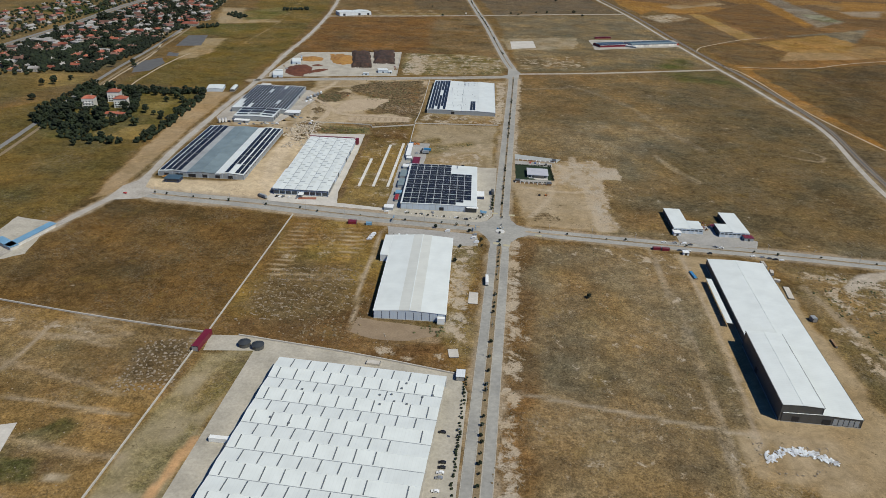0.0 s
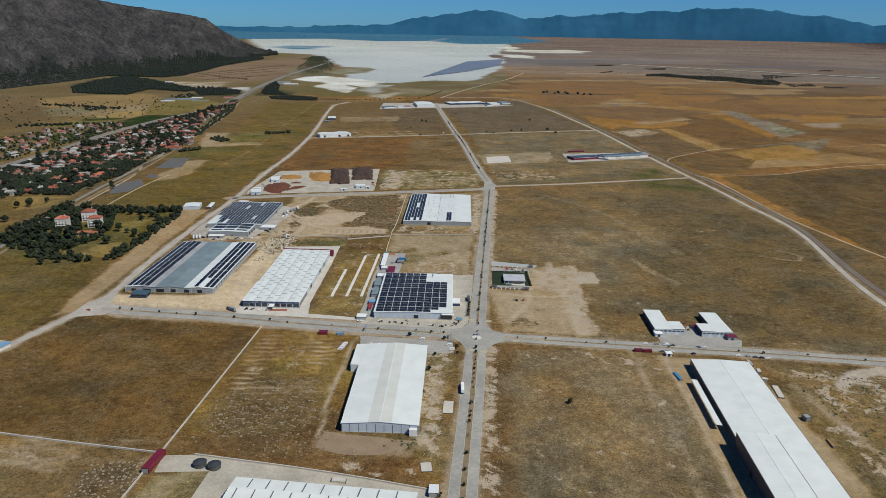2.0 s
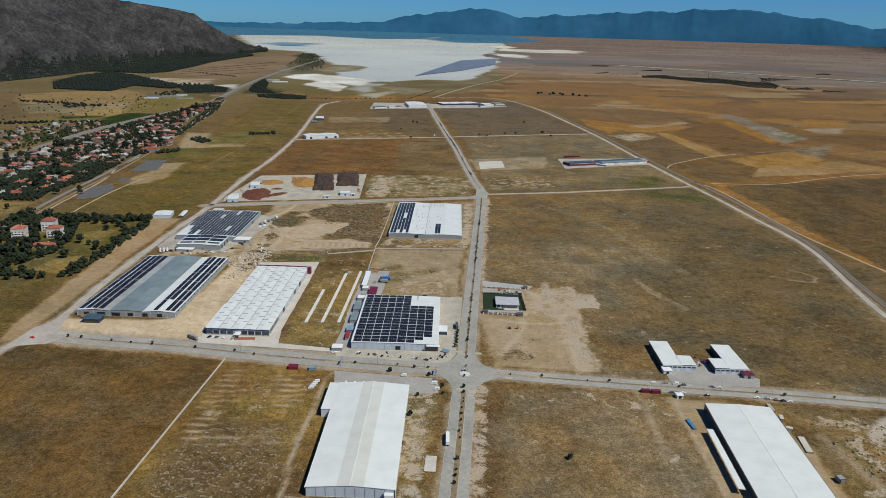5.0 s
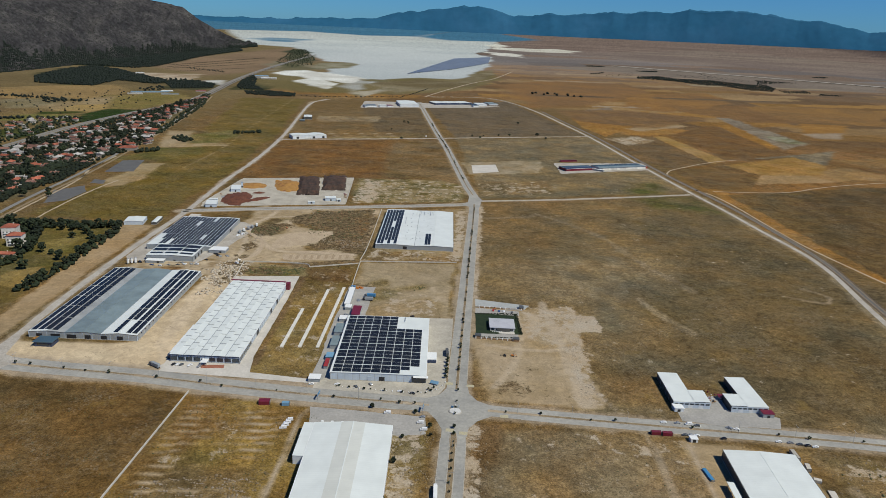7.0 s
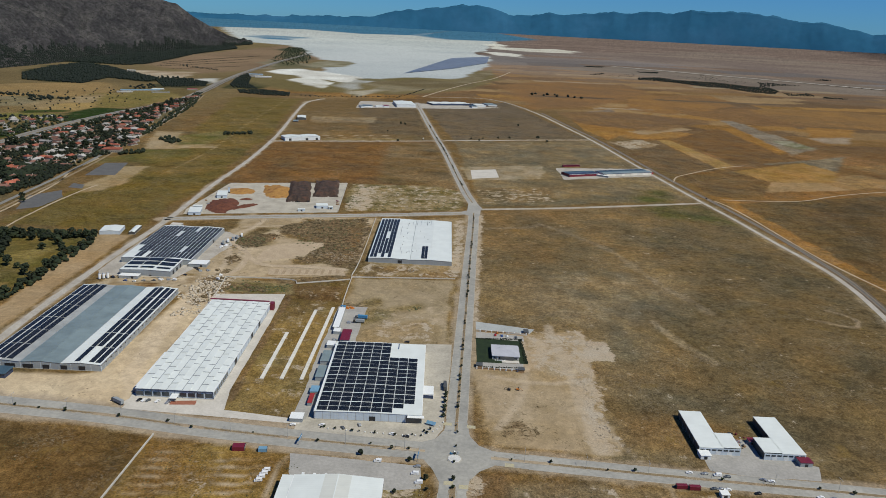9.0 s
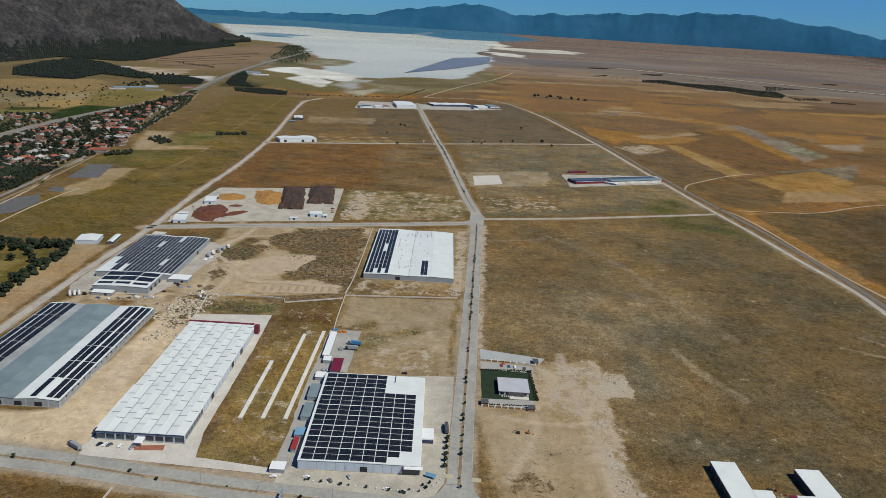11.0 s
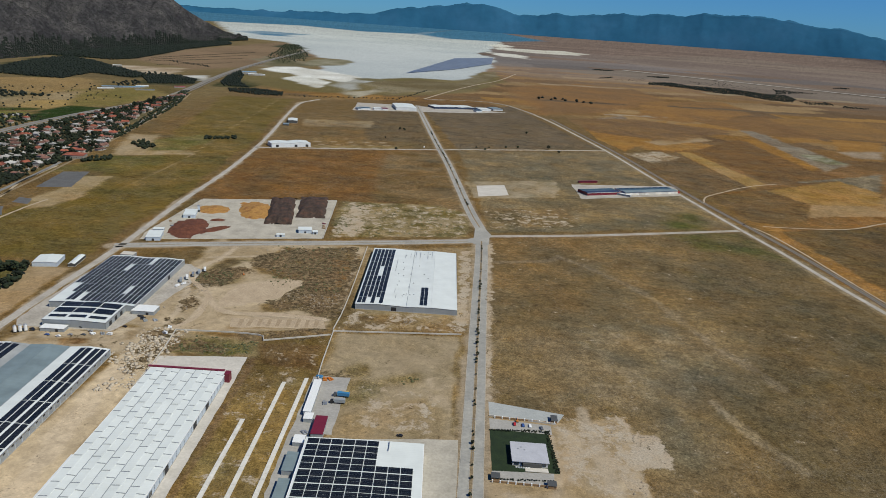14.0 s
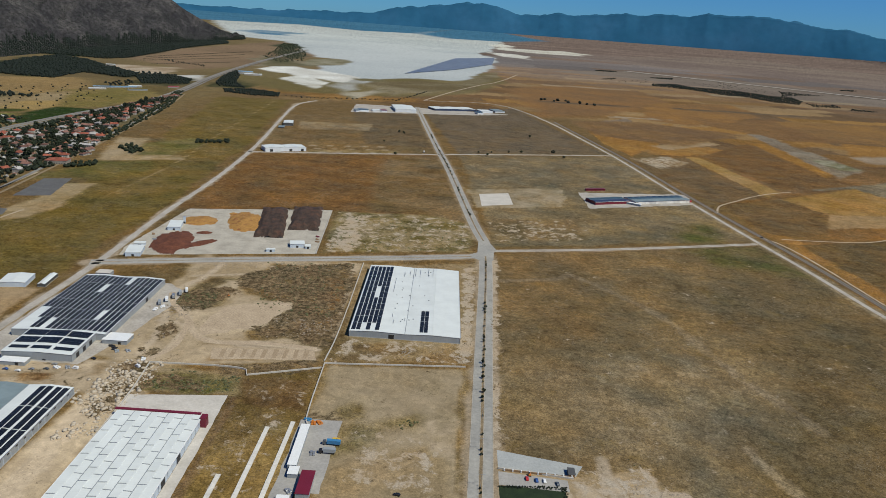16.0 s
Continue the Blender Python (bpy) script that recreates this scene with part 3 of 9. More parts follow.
plot([(25, 1158), (130, 1200), (201, 1222), (189, 1077), (38, 1028)], (0.29, 0.24, 0.175), (0.22, 0.175, 0.12), 3, 6, 24)
plot([(70, 850), (200, 900), (180, 1000), (60, 960)], (0.20, 0.145, 0.09), (0.12, 0.09, 0.05), 10, 10, 20)
plot([(357, 1019), (410, 1042), (419, 984), (385, 932), (342, 929)], (0.06, 0.072, 0.032), (0.12, 0.1, 0.06), 20, 12, 50)
plot([(6, 1522), (360, 1664), (190, 2560), (-136, 2360)], (0.122, 0.096, 0.073), (0.104, 0.082, 0.06), 5, 4, 80)
plot([(-382, 884), (-172, 950), (32, 945), (-8, 1320), (-42, 1470), (-408, 1332)], RUST, (0.145, 0.085, 0.04), 5, 5, 80)
plot([(-120, 970), (32, 945), (-8, 1320), (-42, 1460), (-150, 1420)], (0.15, 0.11, 0.07), (0.125, 0.085, 0.045), 15, 6, 50)
plot([(-405, 1372), (-40, 1500), (-140, 2100), (-480, 1950)], (0.135, 0.092, 0.05), (0.16, 0.115, 0.065), 5, 4, 60)
plot([(-210, 1560), (-50, 1570), (-150, 2300), (-330, 2150)], (0.10, 0.078, 0.055), (0.12, 0.09, 0.06), 12, 6, 60)
plot([(-310, 1424), (-130, 1492), (-122, 1462), (-300, 1390)], (0.23, 0.175, 0.10), (0.16, 0.12, 0.06), 4, 4, 20)
plot([(-400, 1700), (-230, 1760), (-240, 1880), (-420, 1830)], (0.24, 0.19, 0.13), (0.19, 0.14, 0.09), 6, 6, 30)
plot([(-160, 948), (-146, 744), (36, 796), (36, 930), (-10, 960)], (0.11, 0.093, 0.04), (0.25, 0.2, 0.13), 5, 8, 18)
plot([(-270, 700), (-266, 450), (-225, 438), (-100, 458), (-86, 524), (-94, 722)], (0.42, 0.32, 0.205), (0.30, 0.225, 0.14), 4, 6, 26)
plot([(-214, 657), (-173, 698), (-109, 714), (-92, 686), (-90, 579), (-89, 496), (-105, 499), (-129, 514), (-152, 503), (-167, 520), (-152, 544), (-146, 584), (-181, 609), (-209, 620)], (0.13, 0.092, 0.05), (0.19, 0.14, 0.085), 5, 8, 12)
plot([(-181, 475), (-103, 490), (-93, 469), (-179, 454)], (0.31, 0.225, 0.14), (0.27, 0.19, 0.115), 2, 2, 12)
# nine darker bars: shade of low ridges painted on the strip
for k in range(9):
    plot([(-174 + 8.6 * k, 459 + 1.6 * k), (-170 + 8.6 * k, 460 + 1.6 * k), (-171 + 8.6 * k, 474 + 1.6 * k), (-175 + 8.6 * k, 473 + 1.6 * k)], (0.2, 0.145, 0.09), (0.23, 0.165, 0.1), 2, 2, 8)
plot([(-170, 449), (-94, 474), (-90, 448), (-163, 427)], (0.13, 0.088, 0.055), (0.2, 0.15, 0.1), 3, 4, 8)
plot([(-156, 413), (-87, 435), (-83, 393), (-89, 383), (-142, 390)], (0.082, 0.058, 0.032), (0.11, 0.08, 0.042), 4, 5, 14)
plot([(-220, 440), (-142, 432), (-142, 405), (-214, 402)], (0.26, 0.21, 0.145), (0.2, 0.165, 0.105), 4, 5, 14)
plot([(-250, 445), (-208, 445), (-208, 330), (-240, 340)], (0.34, 0.255, 0.165), (0.14, 0.095, 0.055), 4, 8, 8)
plot([(-84, 464), (25, 476), (25, 300), (-58, 298), (-84, 380)], (0.30, 0.24, 0.17), (0.255, 0.205, 0.145), 2, 3, 30)
plot([(25, 300), (31, 300), (32, 476), (25, 476)], (0.15, 0.11, 0.062), (0.22, 0.17, 0.105), 1.5, 3, 10)
plot([(-30, 392), (-4, 402), (-4, 388), (-30, 366), (-64, 320), (-72, 340)], (0.16, 0.14, 0.08), (0.24, 0.19, 0.125), 8, 9, 12)
plot([(-60, 330), (18, 372), (20, 302), (-56, 300)], (0.27, 0.205, 0.135), (0.24, 0.185, 0.12), 8, 8, 25)
plot([(-140, 434), (-86, 462), (-86, 380), (-78, 215), (-74, 168), (-134, 168), (-139, 300)], (0.215, 0.16, 0.078), (0.15, 0.11, 0.05), 3, 3, 25)
plot([(-139, 330), (-88, 380), (-88, 460), (-140, 434)], (0.105, 0.078, 0.035), (0.14, 0.1, 0.05), 6, 6, 18)
plot([(-246, 392), (-212, 392), (-205, 178), (-225, 168), (-345, 174), (-348, 206), (-246, 214)], (0.52, 0.41, 0.28), (0.45, 0.34, 0.22), 3, 3, 30)
plot([(-342, 435), (-210, 440), (-222, 395), (-348, 385)], (0.44, 0.35, 0.245), (0.28, 0.205, 0.13), 3, 4, 12)
plot([(-275, 720), (-270, 450), (-250, 450), (-236, 540), (-236, 700)], (0.36, 0.27, 0.165), (0.30, 0.22, 0.135), 5, 5, 18)
plot([(-376, 143), (-384, 188), (-404, 366), (-431, 574), (-384, 572), (-374, 382), (-364, 224), (-360, 159)], (0.32, 0.222, 0.132), (0.285, 0.195, 0.112), 2, 2, 40)
plot([(-88, 470), (30, 482), (32, 512), (-84, 512)], (0.16, 0.105, 0.055), (0.24, 0.18, 0.11), 4, 4, 12)
plot([(-96, 722), (36, 748), (32, 506), (-90, 512)], (0.26, 0.2, 0.13), (0.2, 0.15, 0.095), 4, 4, 14)
plot([(-384, 150), (-430, 574), (-560, 580), (-720, 300), (-620, -330), (-460, -330), (-395, -30)], (0.1, 0.08, 0.033), (0.122, 0.09, 0.038), 5, 5, 60)
plot([(-560, 330), (-587, 556), (-432, 566), (-408, 330), (-510, 312)], (0.085, 0.078, 0.028), (0.13, 0.105, 0.045), 6, 6, 30)
plot([(-390, 590), (-580, 590), (-555, 960), (-600, 1300), (-780, 2250), (-560, 2300), (-440, 1430), (-398, 880)], (0.108, 0.084, 0.03), (0.135, 0.1, 0.042), 5, 6, 70)
plot([(-576, 828), (-580, 984), (-544, 1000), (-520, 860), (-530, 799), (-556, 772)], (0.30, 0.225, 0.13), (0.24, 0.175, 0.095), 4, 5, 30)
plot([(-628, 1163), (-569, 1189), (-646, 1413), (-704, 1401)], (0.31, 0.235, 0.145), (0.26, 0.19, 0.11), 4, 4, 40)
plot([(-630, 1352), (-567, 1455), (-523, 1406), (-527, 1221), (-574, 1200)], (0.105, 0.1, 0.034), (0.17, 0.14, 0.065), 6, 6, 40)
plot([(-567, 1195), (-500, 1225), (-520, 1260), (-590, 1235)], (0.3, 0.225, 0.13), (0.22, 0.165, 0.085), 4, 5, 20)
plot([(-660, 1000), (-620, 1160), (-540, 1190), (-520, 1080), (-590, 1020)], (0.085, 0.083, 0.03), (0.13, 0.105, 0.042), 16, 10, 40)
plot([(-700, 300), (-640, 640), (-800, 700), (-1400, 640), (-1300, 100)], (0.115, 0.088, 0.04), (0.15, 0.112, 0.053), 10, 8, 60)
plot([(-880, 800), (-690, 640), (-640, 660), (-690, 1140), (-720, 1345), (-840, 1960), (-930, 1900), (-900, 1300)], (0.09, 0.08, 0.045), (0.16, 0.125, 0.085), 12, 10, 25)
plot([(-915, 800), (-950, 1540), (-1010, 1560), (-1300, 1100), (-1300, 700)], (0.105, 0.085, 0.045), (0.165, 0.12, 0.065), 10, 8, 60)
plot([(-1000, 2020), (-940, 1830), (-920, 2200), (-1000, 2420), (-1700, 2300), (-1600, 1700)], (0.14, 0.1, 0.05), (0.1, 0.08, 0.036), 15, 10, 160)
plot([(-1250, 1750), (-1700, 2260), (-2300, 2200), (-1900, 1300), (-1200, 1200)], (0.145, 0.1, 0.056), (0.115, 0.085, 0.048), 20, 14, 200)
plot([(-1525, 2260), (-1302, 2442), (-1201, 2261), (-1196, 2032), (-1281, 1879)], (0.26, 0.18, 0.085), (0.21, 0.145, 0.07), 8, 6, 80)
plot([(-1240, 2126), (-1048, 2207), (-926, 2178), (-909, 2029), (-945, 1860), (-1112, 1906)], (0.16, 0.125, 0.052), (0.2, 0.15, 0.07), 6, 5, 80)
plot([(-1166, 1698), (-1098, 1881), (-1026, 1739), (-1070, 1623)], (0.30, 0.22, 0.12), (0.25, 0.18, 0.09), 5, 4, 60)
plot([(-1012, 1636), (-1026, 1715), (-911, 1790), (-922, 1685)], (0.02, 0.036, 0.012), (0.03, 0.045, 0.015), 3, 2, 60)
plot([(-998, 1497), (-1026, 1600), (-939, 1658), (-934, 1560), (-955, 1470)], (0.02, 0.034, 0.012), (0.03, 0.045, 0.015), 3, 2, 60)
plot([(-1180, 1560), (-1040, 1600), (-1010, 1480), (-1150, 1430)], (0.12, 0.12, 0.04), (0.17, 0.14, 0.06), 5, 4, 60)
plot([(-990, 1180), (-945, 1260), (-960, 1350), (-1180, 1240)], (0.03, 0.045, 0.015), (0.05, 0.06, 0.02), 4, 2, 60)
plot([(-927, 1432), (-858, 1515), (-828, 1448), (-881, 1399)], (0.24, 0.17, 0.085), (0.2, 0.145, 0.07), 5, 4, 40)
plot([(560, 420), (530, 800), (520, 960), (900, 1120), (1300, 1000), (900, 300), (600, 200)], (0.098, 0.068, 0.041), (0.126, 0.086, 0.046), 10, 8, 110)
plot([(384, 2102), (742, 2475), (560, 1927), (424, 1673), (388, 1842)], (0.25, 0.142, 0.05), (0.21, 0.115, 0.042), 8, 6, 120)
plot([(398, 2270), (590, 2525), (584, 2337), (424, 2163)], (0.20, 0.162, 0.13), (0.16, 0.115, 0.08), 14, 12, 60)
plot([(848, 2519), (1280, 2960), (1295, 2292), (1027, 2214)], (0.15, 0.088, 0.046), (0.18, 0.105, 0.05), 10, 8, 140)
plot([(521, 1878), (730, 2063), (752, 2010), (550, 1819)], (0.27, 0.195, 0.125), (0.24, 0.165, 0.095), 5, 4, 60)
plot([(413, 1621), (564, 1712), (601, 1293), (485, 1211), (440, 1300)], (0.145, 0.098, 0.058), (0.12, 0.082, 0.05), 6, 5, 70)
plot([(622, 1768), (851, 2072), (843, 1567), (668, 1377)], (0.155, 0.09, 0.043), (0.125, 0.078, 0.042), 5, 4, 90)
plot([(863, 2065), (952, 2155), (944, 1699), (848, 1577)], (0.245, 0.135, 0.045), (0.2, 0.11, 0.04), 6, 4, 60)
plot([(567, 1723), (606, 1740), (652, 1356), (601, 1293)], (0.255, 0.165, 0.07), (0.225, 0.14, 0.055), 4, 3, 60)
plot([(946, 2335), (996, 2323), (1000, 1713), (880, 1582)], (0.205, 0.17, 0.135), (0.155, 0.12, 0.09), 8, 9, 50)
plot([(940, 1840), (1000, 1860), (1010, 1720), (930, 1690)], (0.24, 0.22, 0.17), (0.13, 0.12, 0.07), 10, 14, 20)
plot([(732, 1401), (1022, 1597), (882, 1345), (851, 1461)], (0.13, 0.105, 0.078), (0.19, 0.155, 0.115), 8, 9, 30)
plot([(624, 1286), (851, 1461), (882, 1345), (809, 1213), (665, 1180)], (0.25, 0.15, 0.055), (0.215, 0.125, 0.045), 6, 4, 80)
plot([(480, 1196), (624, 1286), (665, 1180), (583, 1014), (492, 1007)], (0.125, 0.083, 0.047), (0.15, 0.095, 0.048), 8, 6, 80)
plot([(1092, 1948), (1256, 2021), (1161, 1849), (1094, 1845)], (0.26, 0.2, 0.15), (0.2, 0.145, 0.1), 8, 8, 50)
plot([(1210, 2250), (1395, 2272), (1256, 2021), (1110, 1984)], (0.245, 0.135, 0.05), (0.21, 0.115, 0.042), 8, 6, 90)
plot([(416, 1636), (523, 1713), (551, 1636), (457, 1511)], (0.27, 0.22, 0.165), (0.15, 0.105, 0.065), 5, 10, 16)
FAR_FIELDS = []


def far_plot(*row):
    FAR_FIELDS.append(row)


far_plot([(-1720, 3690), (-1880, 4760), (-1930, 7500), (-1000, 6000), (-1080, 3750), (-1250, 3180)], (0.20, 0.135, 0.085), (0.16, 0.11, 0.07), 60, 40, 500)
far_plot([(-1808, 2693), (-1925, 3125), (-1937, 3433), (-1746, 3301), (-1541, 3066), (-1334, 2854), (-1260, 2753), (-1254, 2624), (-1458, 2705), (-1414, 2420), (-1520, 2428), (-1649, 2441)], WOOD, (0.035, 0.042, 0.022), 15, 40, 200)
far_plot([(-3300, 3000), (-2300, 3350), (-2036, 3057), (-2106, 3486), (-1909, 3486), (-1699, 3648), (-1913, 5027), (-2050, 6300), (-2700, 5600), (-3300, 4700)], WOOD, (0.035, 0.04, 0.022), 25, 50, 300)
far_plot([(-1155, 2873), (-1079, 2959), (-1014, 2748), (-1015, 2622)], (0.45, 0.43, 0.4), (0.3, 0.27, 0.22), 8, 15, 60)
far_plot([(-1190, 2500), (-1215, 2780), (-1060, 2780), (-985, 2600), (-1020, 2430), (-1123, 2410)], (0.03, 0.036, 0.02), (0.08, 0.07, 0.04), 12, 25, 60)
far_plot([(-960, 2700), (-900, 2950), (-760, 2900), (-780, 2560), (-920, 2520)], (0.03, 0.036, 0.018), (0.07, 0.066, 0.035), 12, 25, 60)
far_plot([(-1060, 3000), (-640, 2560), (-260, 2640), (60, 3100), (200, 3900), (190, 4800), (-300, 3900), (-900, 3600)], (0.125, 0.10, 0.045), (0.16, 0.125, 0.065), 40, 30, 300)
far_plot([(-6213, 18340), (-7000, 27000), (-3600, 30000), (-1500, 30000), (-300, 26000), (900, 24000), (733, 18092), (278, 9691), (98, 8283), (256, 7251), (198, 5842), (202, 5359), (92, 4518), (37, 3910), (-57, 3701), (-246, 3711), (-375, 3442), (-440, 3160), (-563, 3157), (-785, 3716), (-886, 4601), (-768, 4967), (-883, 5036), (-1070, 5028), (-1393, 6225), (-1879, 7609), (-2278, 7925), (-2526, 7996)], SALT, (0.36, 0.375, 0.37), 25, 40, 900)
far_plot([(-651, 3340), (-412, 3504), (-356, 2812), (-456, 2669), (-594, 2891)], (0.30, 0.29, 0.26), (0.22, 0.2, 0.15), 25, 60, 120)
far_plot([(-504, 2671), (-336, 3081), (-185, 3035), (-374, 2432)], (0.33, 0.29, 0.22), (0.14, 0.115, 0.065), 20, 70, 110)
far_plot([(-431, 3093), (-237, 3579), (-54, 3569), (109, 4345), (204, 5111), (242, 4508), (67, 3401), (-140, 2933), (-272, 2714)], (0.12, 0.092, 0.05), (0.2, 0.165, 0.105), 25, 50, 200)
far_plot([(-1009, 3543), (-1010, 3993), (-842, 3835), (-649, 3665), (-494, 3448), (-527, 3105), (-727, 3287), (-870, 3406)], (0.62, 0.6, 0.55), (0.45, 0.42, 0.37), 10, 30, 160)
far_plot([(-800, 3116), (-743, 3362), (-575, 3074), (-572, 2778), (-691, 2931)], (0.62, 0.6, 0.55), (0.4, 0.37, 0.31), 10, 30, 120)
far_plot([(-520, 3380), (-420, 3440), (-380, 3360), (-470, 3300)], (0.13, 0.11, 0.06), (0.18, 0.155, 0.1), 18, 30, 120)
far_plot([(-1310, 4700), (-983, 4394), (-826, 4489), (-823, 3990), (-1020, 3983), (-1063, 3735), (-1200, 4100)], (0.16, 0.13, 0.085), (0.2, 0.165, 0.11), 15, 40, 160)
far_plot([(-969, 4444), (-925, 4812), (-774, 5148), (-807, 4372), (-887, 4100)], (0.14, 0.12, 0.07), (0.26, 0.235, 0.17), 25, 60, 200)
far_plot([(-1583, 5967), (-1796, 7517), (-1393, 6225), (-1041, 4696), (-1090, 4484), (-1291, 4989)], (0.045, 0.05, 0.032), (0.085, 0.08, 0.05), 30, 60, 200)
far_plot([(-1250, 4700), (-1080, 4480), (-900, 4080), (-1010, 3850), (-1180, 4200)], (0.085, 0.08, 0.045), (0.13, 0.11, 0.065), 30, 50, 200)
far_plot([(-3278, 10585), (-3370, 11830), (-2629, 11490), (-2298, 9674), (-2669, 9601)], HAZE_BLUE, (0.16, 0.22, 0.27), 120, 160, 900)
far_plot([(676, 16613), (694, 12021), (1172, 12053), (1541, 12367), (1852, 11533), (1427, 10352), (916, 10131), (449, 10552), (305, 11619)], (0.52, 0.5, 0.45), (0.4, 0.37, 0.32), 50, 120, 500)
far_plot([(282, 8965), (528, 8879), (718, 8144), (641, 7557), (348, 7864)], (0.55, 0.52, 0.47), (0.42, 0.39, 0.34), 40, 80, 300)
# land beyond the lake, coloured with the blue of the haze before it
far_plot([(-30000, 19000), (-6300, 17600), (-4800, 21500), (-2700, 18600), (-1500, 21000), (-1300, 90000), (-50000, 90000)], HAZE_BLUE, (0.055, 0.145, 0.23), 300, 60, 3000)
far_plot([(-1500, 21000), (-505, 16700), (740, 17800), (2500, 26000), (2500, 90000), (-1500, 90000)], HAZE_BLUE, (0.055, 0.145, 0.23), 300, 60, 3000)
far_plot([(-1570, 3156), (-1440, 3211), (-1281, 3239), (-1224, 2870), (-1354, 2818), (-1497, 2909)], (0.40, 0.33, 0.25), (0.25, 0.18, 0.115), 15, 40, 60)
far_plot([(-1642, 2206), (-1555, 2339), (-1378, 2505), (-1224, 2320), (-1229, 2041), (-1323, 1877), (-1460, 1923)], (0.25, 0.165, 0.075), (0.2, 0.14, 0.07), 8, 10, 160)
far_plot([(-1423, 1864), (-1274, 2018), (-1188, 1735), (-1291, 1658)], (0.18, 0.155, 0.105), (0.145, 0.12, 0.07), 6, 8, 60)
far_plot([(-1228, 1717), (-1214, 2049), (-1176, 2111), (-1084, 1865), (-1094, 1685)], (0.27, 0.205, 0.125), (0.2, 0.15, 0.085), 6, 6, 60)
far_plot([(-1162, 1779), (-1092, 1880), (-1014, 1705), (-1114, 1619)], (0.29, 0.2, 0.085), (0.25, 0.18, 0.085), 5, 5, 60)
far_plot([(-1160, 2077), (-1103, 2388), (-972, 2217), (-938, 1815), (-1016, 1734)], (0.135, 0.115, 0.042), (0.175, 0.135, 0.055), 6, 6, 60)
far_plot([(-1034, 1681), (-1031, 1758), (-949, 1763), (-936, 1534), (-972, 1460), (-1018, 1490)], (0.016, 0.034, 0.012), (0.022, 0.042, 0.014), 3, 2, 60)
far_plot([(-1159, 1628), (-1061, 1684), (-1049, 1632), (-1139, 1568)], (0.02, 0.04, 0.014), (0.05, 0.06, 0.02), 3, 2, 60)
far_plot([(-991, 1221), (-994, 1323), (-959, 1346), (-947, 1201)], (0.018, 0.036, 0.012), (0.03, 0.05, 0.018), 3, 2, 60)
far_plot([(-956, 1443), (-925, 1526), (-887, 1644), (-852, 1566), (-892, 1445), (-918, 1413)], (0.22, 0.155, 0.075), (0.16, 0.125, 0.06), 5, 4, 40)
far_plot([(185, 3475), (635, 4222), (927, 3934), (957, 3379), (546, 2623), (274, 2392)], (0.205, 0.112, 0.05), (0.165, 0.098, 0.052), 40, 40, 130)
far_plot([(836, 3218), (1301, 3564), (1229, 2940), (790, 2419), (647, 2559)], (0.215, 0.118, 0.048), (0.17, 0.1, 0.05), 30, 30, 130)
far_plot([(1236, 2823), (1633, 3000), (1859, 2866), (1536, 2283), (1216, 2324)], (0.21, 0.118, 0.048), (0.165, 0.1, 0.05), 25, 25, 130)
far_plot([(352, 2328), (648, 2457), (896, 2283), (613, 1948), (389, 2006)], (0.135, 0.085, 0.052), (0.18, 0.11, 0.055), 20, 25, 90)
# far plain right of the lake, its colours greyed to show haze
far_plot([(626, 5562), (1451, 6491), (2370, 6144), (3253, 5367), (2652, 4289), (1995, 4135), (1754, 4988), (1127, 5336)], (0.185, 0.149, 0.122), (0.15, 0.118, 0.096), 60, 80, 400)
far_plot([(1388, 10051), (6274, 19113), (7036, 12122), (3836, 6408), (2989, 7879), (1772, 8052)], (0.147, 0.113, 0.1), (0.188, 0.147, 0.124), 150, 200, 900)
for a, b, c, w, col in ((640, 4700, 1300, 60, (0.28, 0.2, 0.13)), (420, 3900, 900, 45, (0.27, 0.19, 0.12)), (300, 2900, 700, 30, (0.105, 0.075, 0.052)), (900, 3050, 1500, 26, (0.12, 0.085, 0.055)), (520, 2520, 760, 18, (0.27, 0.21, 0.15)), (1400, 4100, 2300, 60, (0.26, 0.2, 0.13))):
    far_plot([(a, b), (c, b + (c - a) * 0.18), (c + w, b + (c - a) * 0.18 + 2 * w), (a, b + 2.4 * w)], col, tuple(v * 0.85 for v in col), 12, 20, 120)
plot([(-724, 728), (-699, 822), (-661, 800), (-654, 739), (-692, 650)], (0.235, 0.165, 0.075), (0.18, 0.13, 0.065), 4, 5, 40)
plot([(-726, 616), (-682, 635), (-638, 633), (-621, 572), (-668, 529)], (0.235, 0.165, 0.075), (0.17, 0.13, 0.06), 5, 6, 40)
plot([(-476, 486), (-444, 513), (-438, 455), (-450, 439), (-470, 459)], (0.19, 0.15, 0.06), (0.14, 0.12, 0.05), 3, 4, 30)
plot([(-466, 330), (-451, 380), (-426, 396), (-419, 345), (-418, 327), (-436, 325)], (0.22, 0.16, 0.07), (0.16, 0.125, 0.055), 3, 4, 30)


plot([(500, 120), (640, 160), (556, 430), (528, 549), (507, 669), (502, 760), (488, 950), (470, 950), (500, 745), (509, 600), (500, 473), (482, 290)], (0.12, 0.088, 0.056), (0.15, 0.105, 0.062), 3, 3, 40)
plot([(-144, -105), (-134, -93), (-138, -140), (-146, -160), (-154, -158), (-150, -135)], (0.10, 0.095, 0.045), (0.17, 0.14, 0.09), 4, 5, 10)
plot([(-146, -172), (-140, -172), (-143, -200), (-150, -225), (-160, -225), (-152, -196)], (0.16, 0.14, 0.085), (0.10, 0.1, 0.05), 5, 5, 9)
